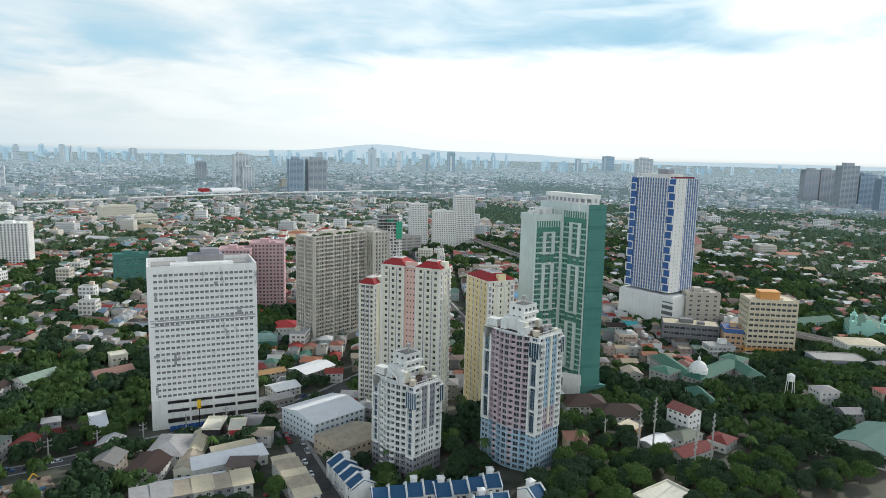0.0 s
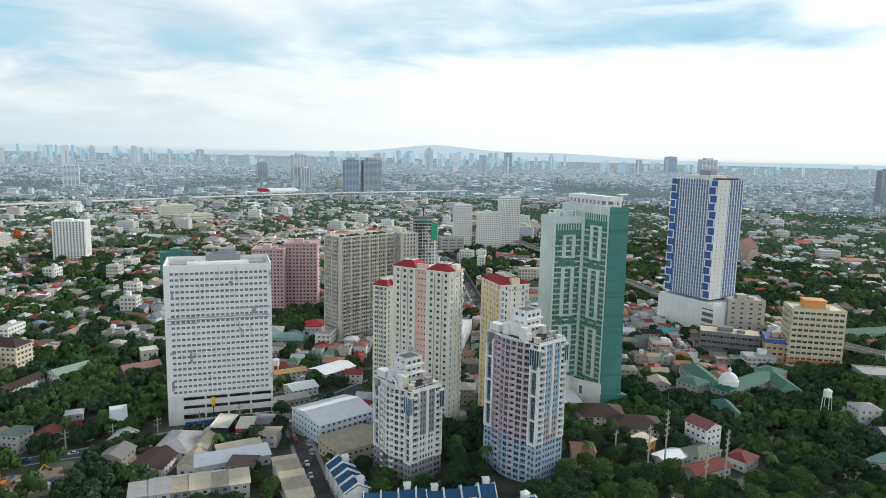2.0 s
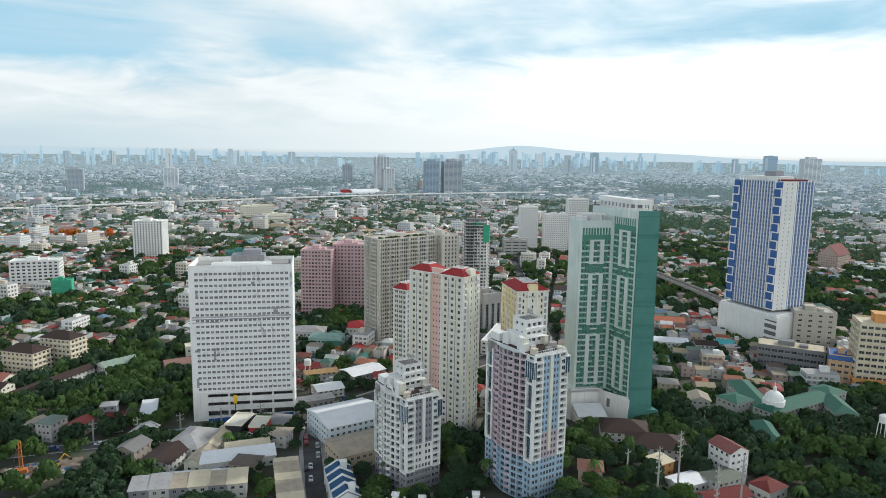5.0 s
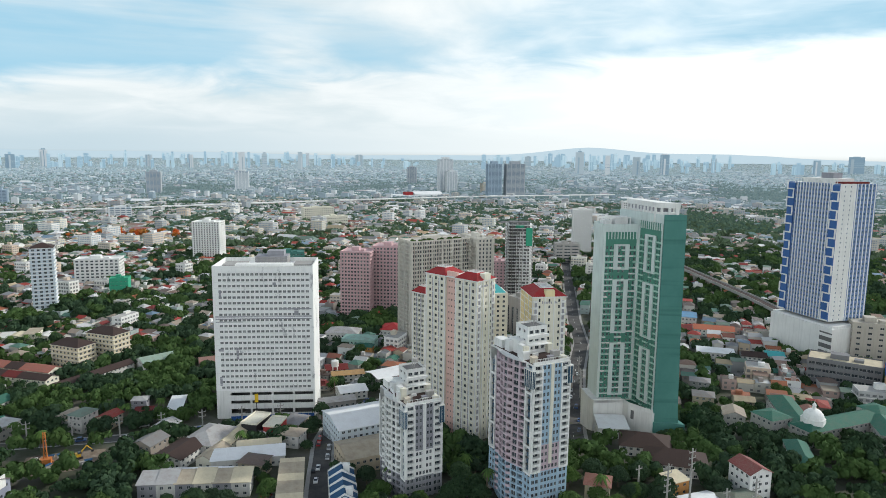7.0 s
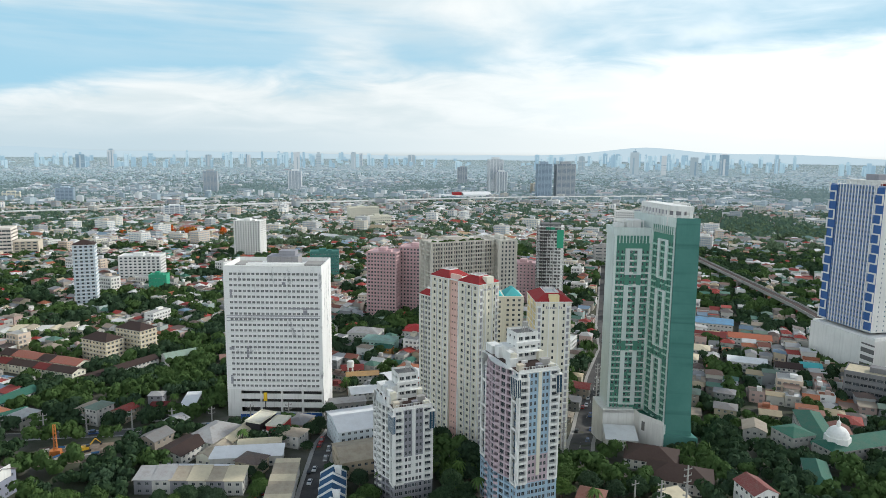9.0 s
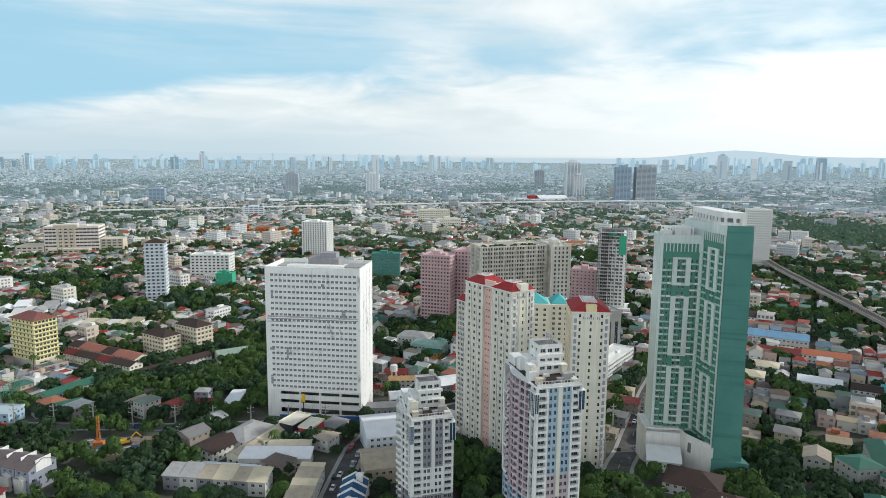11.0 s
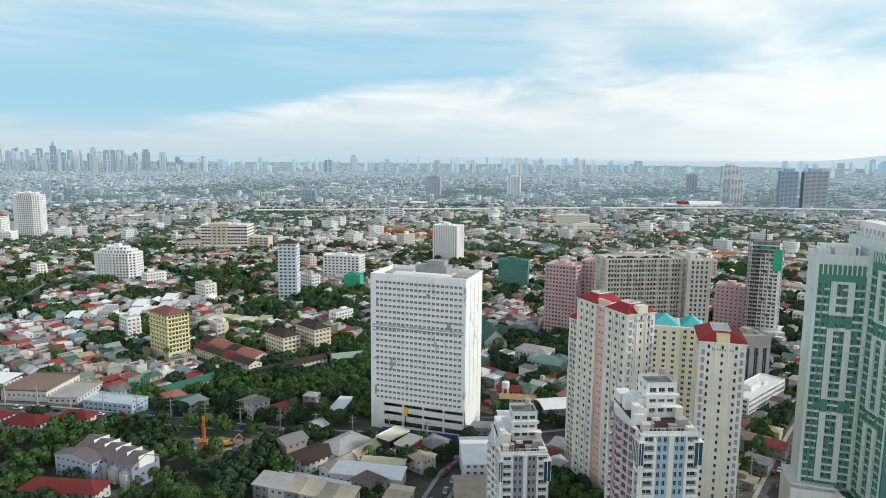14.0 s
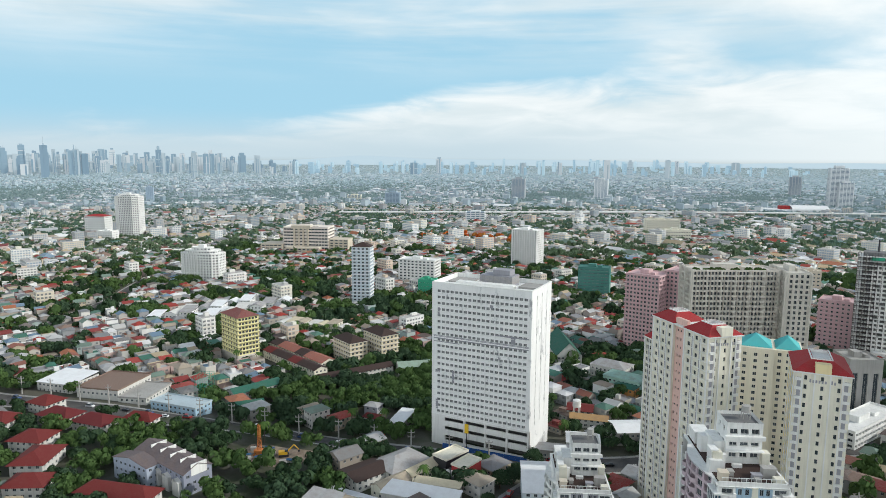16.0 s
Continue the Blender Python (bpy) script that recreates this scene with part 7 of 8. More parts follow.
def leaf_mesh(name, seed, count, mat, radius, height, leaf, lobes=7):
    """A crown of many small leaf blades on overlapping lobes, with gaps."""
    rng = random.Random(seed)
    g = Geo()
    centres = []
    for j in range(lobes):
        b, f = j * 2.39996, math.sqrt((j + 0.5) / lobes)
        centres.append((math.cos(b) * f * radius * 0.72, math.sin(b) * f * radius * 0.72, height * (0.78 - 0.34 * f * f + rng.uniform(-0.07, 0.07)), radius * rng.uniform(0.24, 0.40)))
    for i in range(count):
        cx, cy, cz, r = centres[i % lobes]
        a, b = rng.uniform(0, math.tau), rng.uniform(-0.5, 1.0)
        q = math.sqrt(max(0, 1 - b * b))
        rr = r * rng.uniform(0.72, 1.08)
        p = Vector((cx + math.cos(a) * q * rr, cy + math.sin(a) * q * rr, cz + b * rr * 0.8))
        nrm = Vector((math.cos(a) * q, math.sin(a) * q, b + 0.25)).normalized() + Vector((rng.gauss(0, 0.5), rng.gauss(0, 0.5), rng.gauss(0, 0.4)))
        u = nrm.orthogonal().normalized() * leaf * rng.uniform(0.6, 1.3)
        v = nrm.cross(u).normalized() * leaf * rng.uniform(0.5, 1.1)
        w = rng.uniform(0, math.tau)
        u, v = u * math.cos(w) + v * math.sin(w), v * math.cos(w) - u * math.sin(w)
        g.quad(tuple(p - u - v * 0.3), tuple(p + u * 0.2 - v), tuple(p + u + v * 0.3), tuple(p - u * 0.2 + v))
    return g.mesh(name, mat)


def trunk_mesh(seed, h, r):
    rng = random.Random(seed)
    g = Geo()
    g.tube((0, 0, -1.0), (0.2, 0.1, h * 0.45), 0.45, 0.3, 7)
    for i in range(5):
        a = i * 1.3 + rng.random()
        g.tube((0.2, 0.1, h * 0.42), (math.cos(a) * r * 0.6, math.sin(a) * r * 0.6, h * rng.uniform(0.6, 0.78)), 0.22, 0.07, 5)
    return g.mesh("trunk", BARK)


TREES = []
for i, (r, h, mat) in enumerate(((6.0, 11, LEAF), (5.0, 10, LEAF), (7.0, 12, LEAF), (4.5, 8.5, LEAF_BRIGHT), (6.2, 11, LEAF_BRIGHT), (5.2, 9.5, LEAF))):
    TREES.append((trunk_mesh(i, h, r), leaf_mesh("crown", 40 + i, 4600, mat, r, h, 0.31, 21 + 2 * (i % 3))))


def tree(x, y, kind, size, rng):
    t = thing("tree", "broad leafy green tree with an uneven crown" if kind not in (3, 4) else "bright green leafy tree with an uneven crown", "tree", x, y, rng.uniform(0, 360), None, "city trees")
    t.scale = (size, size, size * rng.uniform(0.85, 1.15))
    part("trunk", TREES[kind][0], None, t)
    part("crown", TREES[kind][1], None, t)


def palm_meshes():
    g = Geo()
    for i in range(5):
        g.tube((0.12 * i * i * 0.2, 0, -0.5 + i * 1.9), (0.12 * (i + 1) ** 2 * 0.2, 0, -0.5 + (i + 1) * 1.9), 0.26 - 0.02 * i, 0.24 - 0.02 * i, 6)
    f = Geo()
    rng = random.Random(2)
    for i in range(13):
        a, up = math.tau * i / 13 + rng.uniform(-0.1, 0.1), rng.uniform(0.2, 1.0)
        for j in range(5):
            p, q = j / 5, (j + 1) / 5
            for side in (-1, 1):
                w0, w1 = 0.55 * math.sin(math.pi * (0.15 + 0.8 * p)), 0.55 * math.sin(math.pi * (0.15 + 0.8 * q))

                def at(s, w):
                    r, z = 3.4 * s, 9.1 + 2.0 * up * s - 3.6 * s * s - abs(w) * 0.5
                    return (0.6 + math.cos(a) * r - math.sin(a) * w, math.sin(a) * r + math.cos(a) * w, z)
                f.quad(at(p, 0), at(q, 0), at(q, side * w1), at(p, side * w0))
    return g.mesh("trunk", BARK), f.mesh("crown", LEAF_BRIGHT)


WAYSIDE = ((-14, -28), (-7, -31), (0, -28), (6, -30), (12, -26), (-3, -35), (-20, -33), (52, -15), (45, -40), (52, -36), (54, -54), (54, -25), (38, -77), (35, -83), (56, -4))
wrng = random.Random(19)
for x, y in WAYSIDE:
    tree(x, y, wrng.choice((0, 1, 3, 5)), wrng.uniform(0.6, 0.95), wrng)
PALM = palm_meshes()
prng = random.Random(77)
for x, y in [(-205 + 9 * i, 132 + 1.5 * i) for i in range(7)] + [(-46, -4), (-30, 4), (-92, -24), (-66, -50), (40, -22), (46, -30), (24, -54), (124, -92), (92, -96), (130, -108), (172, -120), (240, -150), (-180, 50), (-168, 60), (60, 34)]:
    t = thing("palm_tree", "slim palm tree with drooping green fronds", "tree", x, y, prng.uniform(0, 360), None, "palms")
    t.scale = (1, 1, prng.uniform(0.8, 1.25))
    part("trunk", PALM[0], None, t)
    part("crown", PALM[1], None, t)


def house_meshes(i):
    rng = random.Random(i)
    w, d, h = rng.uniform(8, 13), rng.uniform(7, 11), rng.choice([3.2, 6.2, 6.4, 6.4, 9.2])
    g, wins = Geo(), []
    n = round(h / 3.1)
    rows = [(3.1 * k2 + 1.0, 3.1 * k2 + 2.2) for k2 in range(n)]
    for x, y, a, s in ((0, 0, 0, w), (w, 0, 90, d), (w, d, 180, w), (0, d, 270, d)):
        facade(g, x, y, a, s, -1.5, h, even(3, 0.8, s - 0.8, 1.3), rows, 0.2, wins)
    r = Geo()
    style = i % 5
    if style in (0, 3):
        r.hip(0, w, 0, d, h, rng.uniform(1.6, 2.4), 0.7)
    elif style in (1, 4):
        r.gable(0, w, 0, d, h, rng.uniform(1.4, 2.2), 0.6)
        for x in (0.0, w):
            g.tri((x, 0, h), (x, d, h), (x, d / 2, h + 1.4))
    else:
        r.box(-0.4, w + 0.4, -0.4, d + 0.4, h, h + 0.25)
        r.box(w * 0.2, w * 0.6, d * 0.3, d * 0.7, h + 0.25, h + 2.3)
    ws = Geo()
    for p, a, ww, hh, s in wins:
        window_geo(ww, hh, 1, ws, pose(*p, 0, 0, a))
    return g.mesh("wall", HOUSEWALL), r.mesh("roof", ROOF), ws.mesh("glazing", [GLASS, FRAME]), max(w, d)


HOUSES = [house_meshes(i) for i in range(12)]


def house(x, y, turn, i, rng):
    a, b, c, s = HOUSES[i]
    t = thing("house", "small town house with metal roof and painted walls", "house", x, y, turn, None, "town houses")
    part("wall", a, None, t)
    part("roof", b, None, t)
    part("glazing", c, None, t, "", None, "stuff")
    KEEP.append((x + 4, y + 4, 1, 0, s * 0.55, s * 0.55))


def green_zone(x, y):
    """How wooded a spot is, 0 to 1."""
    v = 0.34
    if -125 < x < -2 and -10 < y < 135:
        v = 1.12
    elif 232 < x < 440 and y < -8 - 0.1 * (x - 232):
        v = 1.02
    elif 235 < x < 400 and 25 < y < 260:
        v = 0.05
    elif x > 420 and y < 600:
        v = 0.66
    elif -45 < x < 22 and y < -26:
        v = 1.02
    elif 66 < x < 240 and y < -40:
        v = 0.98
    elif -110 < x < -40 and -140 < y < -30:
        v = 1.12
    elif x < -110 and -140 < y < -48:
        v = 1.0
    elif x < -150 and -30 < y < 130:
        v = 0.14
    elif -60 < x < 60 and 30 < y < 120:
        v = 0.6
    elif -210 < x < -60 and 130 < y < 300:
        v = 0.6
    elif -420 < x < -220 and 190 < y < 330:
        v = 0.55
    w = noise.noise(Vector((x * 0.014, y * 0.014, 3.0))) + 0.4 * noise.noise(Vector((x * 0.04, y * 0.04, 5.0)))
    return v + 0.85 * w * (0.35 if v > 0.8 else 1.0)


def put_house(W, R, x, y, z, w, l, h, a, rng, G=None):
    """A house of the joined town: walls, an overhanging roof of one of four shapes, and windows on the sides towards the south."""
    c, s = math.cos(a), math.sin(a)

    def P(u, v, k2):
        return (x + c * u - s * v, y + s * u + c * v, z + k2)
    style = rng.random()
    p, q = w / 2, l / 2
    base = [(-p, -q), (p, -q), (p, q), (-p, q)]
    n0 = len(W.v)
    flat = style < 0.24
    rise = 0.0 if flat else rng.uniform(0.16, 0.3) * l
    top = h + (0.7 if flat else 0.0)
    W.v += [P(u, v, -2) for u, v in base] + [P(u, v, top) for u, v in base]
    W.f += [(n0 + k2, n0 + (k2 + 1) % 4, n0 + 4 + (k2 + 1) % 4, n0 + 4 + k2) for k2 in range(4)]
    W.m += [0] * 4
    o = 0.55
    n1 = len(R.v)
    if flat:
        R.v += [P(u * 0.96, v * 0.96, h) for u, v in base]
        R.f.append((n1, n1 + 1, n1 + 2, n1 + 3))
        R.m.append(0)
        if rng.random() < 0.5:
            e, f2 = rng.uniform(-0.3, 0.2) * w, rng.uniform(-0.2, 0.2) * l
            n0 = len(W.v)
            W.v += [P(e + u * 0.3, f2 + v * 0.35, k2) for k2 in (h, h + 2.4) for u, v in base]
            W.f += [(n0 + k2, n0 + (k2 + 1) % 4, n0 + 4 + (k2 + 1) % 4, n0 + 4 + k2) for k2 in range(4)] + [(n0 + 4, n0 + 5, n0 + 6, n0 + 7)]
            W.m += [0] * 5
    elif style < 0.42:
        # lean-to sheet
        R.v += [P(-p - o, -q - o, h - 0.1), P(p + o, -q - o, h - 0.1), P(p + o, q + o, h + rise * 0.5), P(-p - o, q + o, h + rise * 0.5)]
        R.f.append((n1, n1 + 1, n1 + 2, n1 + 3))
        R.m.append(0)
        W.v += [P(p, q, h + rise * 0.45), P(-p, q, h + rise * 0.45)]
        W.f += [(n0 + 5, n0 + 6, n0 + 8), (n0 + 7, n0 + 4, n0 + 9), (n0 + 6, n0 + 7, n0 + 9, n0 + 8)]
        W.m += [0] * 3
    else:
        f = min(q, p * 0.9) / p if style > 0.66 else 0.0
        R.v += [P(u + math.copysign(o, u), v + math.copysign(o, v), h - 0.15) for u, v in base] + [P((-p - o) * (1 - f), 0, h + rise), P((p + o) * (1 - f), 0, h + rise)]
        R.f += [(n1, n1 + 1, n1 + 5, n1 + 4), (n1 + 2, n1 + 3, n1 + 4, n1 + 5)]
        R.m += [0] * 2
        if f:
            R.f += [(n1 + 1, n1 + 2, n1 + 5), (n1 + 3, n1, n1 + 4)]
            R.m += [0] * 2
        else:
            W.v += [P(-p, 0, h + rise * 0.92), P(p, 0, h + rise * 0.92)]
            W.f += [(n0 + 7, n0 + 4, n0 + 8), (n0 + 5, n0 + 6, n0 + 9)]
            W.m += [0] * 2
    if G is not None:
        for side in range(4):
            (ax, ay), (bx, by) = base[side], base[(side + 1) % 4]
            d = math.hypot(bx - ax, by - ay)
            ux, uy = (bx - ax) / d, (by - ay) / d
            if -ux * c + uy * s > 0.35:
                continue
            cnt = max(1, int(d / 3.0))
            for fl in range(max(1, int(h / 3.0))):
                for j in range(cnt):
                    if rng.random() < 0.2:
                        continue
                    m, hw = d * (j + 0.5) / cnt, min(0.8, d / cnt * 0.34)
                    z0, z1 = fl * 3.0 + 0.9, fl * 3.0 + 2.2
                    e = [(ax + ux * (m + t2) + uy * 0.06, ay + uy * (m + t2) - ux * 0.06) for t2 in (-hw, hw)]
                    G.quad(P(*e[0], z0), P(*e[1], z0), P(*e[1], z1), P(*e[0], z1))


def put_block(W, R, G, x, y, z, w, l, h, a, rng, fine=True):
    """A flat-roofed block of several storeys with projecting floor slabs, dark window bands, a parapet and roof boxes."""
    c, s = math.cos(a), math.sin(a)
    m = Matrix.Translation((x, y, z)) @ Matrix.Rotation(a, 4, "Z")
    b = Geo()
    p, q = w / 2, l / 2
    b.prism([(-p, -q), (p, -q), (p, q), (-p, q)], -3, h + 0.9)
    n = max(2, round(h / 3.3))
    if fine:
        for k2 in range(1, n):
            b.prism([(-p - 0.35, -q - 0.35), (p + 0.35, -q - 0.35), (p + 0.35, q + 0.35), (-p - 0.35, q + 0.35)], h * k2 / n - 0.15, h * k2 / n + 0.2)
    e, f = rng.uniform(-0.5, 0.1) * p, rng.uniform(-0.3, 0.3) * q
    b.box(e, e + w * 0.28, f, f + l * 0.3, h, h + rng.uniform(2.5, 4.5))
    k0 = len(W.v)
    W.v += [tuple(m @ Vector(v)) for v in b.v]
    W.f += [tuple(k0 + i for i in fc) for fc in b.f]
    W.m += b.m
    r, g = Geo(), Geo()
    r.quad((-p + 0.4, -q + 0.4, h + 0.94), (p - 0.4, -q + 0.4, h + 0.94), (p - 0.4, q - 0.4, h + 0.94), (-p + 0.4, q - 0.4, h + 0.94))
    k0 = len(R.v)
    R.v += [tuple(m @ Vector(v)) for v in r.v]
    R.f += [tuple(k0 + i for i in fc) for fc in r.f]
    R.m += r.m
    step = 3.2 if fine else 5.0
    for k2 in range(n):
        z0, z1 = h * k2 / n + 0.9, h * (k2 + 1) / n - 0.75
        for j in range(max(1, int(w / step))):
            u0 = -p + 0.6 + j * step
            g.quad((u0, -q - 0.07, z0), (min(p - 0.4, u0 + step * 0.62), -q - 0.07, z0), (min(p - 0.4, u0 + step * 0.62), -q - 0.07, z1), (u0, -q - 0.07, z1))
        for j in range(max(1, int(l / step))):
            v0 = -q + 0.6 + j * step
            v1 = min(q - 0.4, v0 + step * 0.62)
            g.quad((p + 0.07, v0, z0), (p + 0.07, v1, z0), (p + 0.07, v1, z1), (p + 0.07, v0, z1))
            g.quad((-p - 0.07, v1, z0), (-p - 0.07, v0, z0), (-p - 0.07, v0, z1), (-p - 0.07, v1, z1))
    k0 = len(G.v)
    G.v += [tuple(m @ Vector(v)) for v in g.v]
    G.f += [tuple(k0 + i for i in fc) for fc in g.f]
    G.m += g.m


def put_tree(T, x, y, z, s, n, rng):
    m = 9 if n > 200 else 4
    k3 = 0.42 if n > 200 else 0.62
    lobes = [(rng.gauss(0, 0.42) * s, rng.gauss(0, 0.42) * s, rng.uniform(0.6, 1.35) * s) for _ in range(m)]
    for j in range(n):
        ox, oy, oz = lobes[j % m]
        a, e = rng.uniform(0, math.tau), rng.uniform(-0.4, 1)
        q = math.sqrt(1 - e * e) * s * k3
        px, py, pz = x + ox + math.cos(a) * q, y + oy + math.sin(a) * q, z + oz + e * s * k3 * 0.8
        b = s * (0.44 if n < 40 else 0.30 if n < 120 else 0.20 if n < 200 else 0.135)
        ca, sa, ce = math.cos(a), math.sin(a), math.sqrt(1 - e * e)
        j1, j2, j3 = rng.gauss(0, 0.35), rng.gauss(0, 0.35), rng.gauss(0, 0.35)
        ux, uy, uz = (-sa + j1) * b, (ca + j2) * b, j3 * b
        vx, vy, vz = (-e * ca + j2) * b, (-e * sa + j3) * b, (ce + 0.2 + j1) * b
        T.quad((px - ux, py - uy, pz - uz), (px - vx, py - vy, pz - vz), (px + ux, py + uy, pz + uz), (px + vx, py + vy, pz + vz))


rng = random.Random(11)
spots = []
ca, sa = math.cos(radians(-22)), math.sin(radians(-22))
for iv in range(-90, 110):
    for iu in range(-100, 110):
        # a lane after every fifth row, a street after every ninth column
        u, v = iu * 9.4 + 5.0 * (iu // 9) + rng.uniform(-0.4, 0.4), iv * 8.6 + 4.5 * (iv // 5)
        x, y = ca * u - sa * v, sa * u + ca * v
        if not (-640 < x < 760 and -185 < y < 640):
            continue
        d = math.hypot(x - 90, y + 330)
        if d < 165 or abs(x - 90) > 130 + (y + 330) * 1.25:
            continue
        spots.append((d, x, y))
spots.sort()
W, R, T, TB, G = Geo(), Geo(), Geo(), Geo(), Geo()
MID_W, MID_R = Geo(), Geo()
near_trees = near_houses = 0
for d, x, y in spots:
    wood = green_zone(x, y) > rng.random()
    if not wood:
        if taken(x, y, 4.2):
            wood = rng.random() < 0.75
        else:
            a = -22 + (90 if noise.noise(Vector((x * 0.012, y * 0.012, 31))) > 0.1 else 0) + rng.gauss(0, 2.5)
            if near_houses < 110:
                house(x, y, a, rng.randrange(12), rng)
                near_houses += 1
            else:
                if d > 420 and x < 420 and rng.random() < 0.014:
                    put_block(MID_W, MID_R, G, x, y, gz(x, y), rng.uniform(12, 22), rng.uniform(9, 13), rng.uniform(10, 19), radians(a), rng)
                    KEEP.append((x, y, math.cos(radians(a)), math.sin(radians(a)), 9, 6))
                    continue
                put_house(W, R, x, y, gz(x, y), rng.uniform(7.6, 9.6), rng.uniform(6.8, 8.8), rng.choice((2.9, 3.2, 3.4, 5.6, 6.0, 6.2, 6.4, 6.6, 8.6)), radians(a), rng, G if d < 900 else None)
                if rng.random() < 0.2:
                    put_tree(TB if rng.random() < 0.4 else T, x + 5, y + 5, gz(x, y), rng.uniform(1.8, 3.2), 60, rng)
    if wood:
        for j in range(2):
            px, py = x + rng.uniform(-4.5, 4.5), y + rng.uniform(-4.5, 4.5)
            if taken(px, py, 2.6):
                continue
            if j and rng.random() < 0.2:
                continue
            if near_trees < 300:
                tree(px, py, rng.choice((0, 1, 1, 2, 3, 3, 4, 4, 5)), rng.uniform(0.65, 1.05), rng)
                near_trees += 1
            else:
                put_tree(TB if noise.noise(Vector((x * 0.03, y * 0.03, 9))) > 0.02 else T, px, py, gz(px, py), rng.uniform(3.2, 6.2), 380 if d < 440 else 170 if d < 620 else 80, rng)
tagged(new("town_block_walls", MID_W.mesh("town_block_walls", BLOCKWALL)), "painted walls of scattered flat-roofed blocks", "buildings", "", "stuff")
tagged(new("town_block_roofs", MID_R.mesh("town_block_roofs", BLOCKROOF)), "grey concrete roof decks of scattered blocks", "buildings", "", "stuff")
tagged(new("town_house_panes", G.mesh("town_house_panes", GLASSDUST)), "dark window panes of countless town houses", "windows", "", "stuff")
# flame trees in blossom beside a playing field
F = Geo()
for i in range(22):
    x, y = -340 + rng.gauss(0, 38), 812 + rng.gauss(0, 16)
    put_tree(F, x, y, gz(x, y) + 3, rng.uniform(4, 7), 60, rng)
tagged(new("flame_trees", F.mesh("flame_trees", LEAF_FLAME)), "flame trees covered in orange-red blossom", "trees", "", "stuff")
t = thing("playing_field", "bright green grass playing field among the roofs", "field", -290, 775, 10, gz(-290, 775) + 0.3)
g = Geo()
g.prism([(46 * math.cos(math.tau * i / 24), 24 * math.sin(math.tau * i / 24)) for i in range(24)], -4, 0.3)
part("lawn", g, LEAF_BRIGHT, t)
KEEP.append((-290, 775, 1, 0, 48, 26))
for i in range(26):
    u = rng.uniform(1, 47)
    a = radians(26)
    x, y = 108.5 + math.cos(a) * u - math.sin(a) * 3, 118 + math.sin(a) * u + math.cos(a) * 3
    sh = thing("roof_shrub", "green shrub on the slab's roof terrace", "shrub", x, y, rng.uniform(0, 360), 79.0, "roof garden")
    sh.scale = (0.28, 0.28, 0.25)
    part("crown", TREES[rng.choice((3, 4))][1], None, sh)
tagged(new("town_house_walls", W.mesh("town_house_walls", NEARWALL)), "painted walls of countless small town houses", "houses", "", "stuff")
tagged(new("town_house_roofs", R.mesh("town_house_roofs", NEARROOF)), "rusty, red and white roofs of countless town houses", "houses", "", "stuff")
tagged(new("town_trees", T.mesh("town_trees", LEAF)), "dense dark green trees between the houses", "trees", "", "stuff")
tagged(new("bright_town_trees", TB.mesh("bright_town_trees", LEAF_BRIGHT)), "bright green trees between the houses", "trees", "", "stuff")


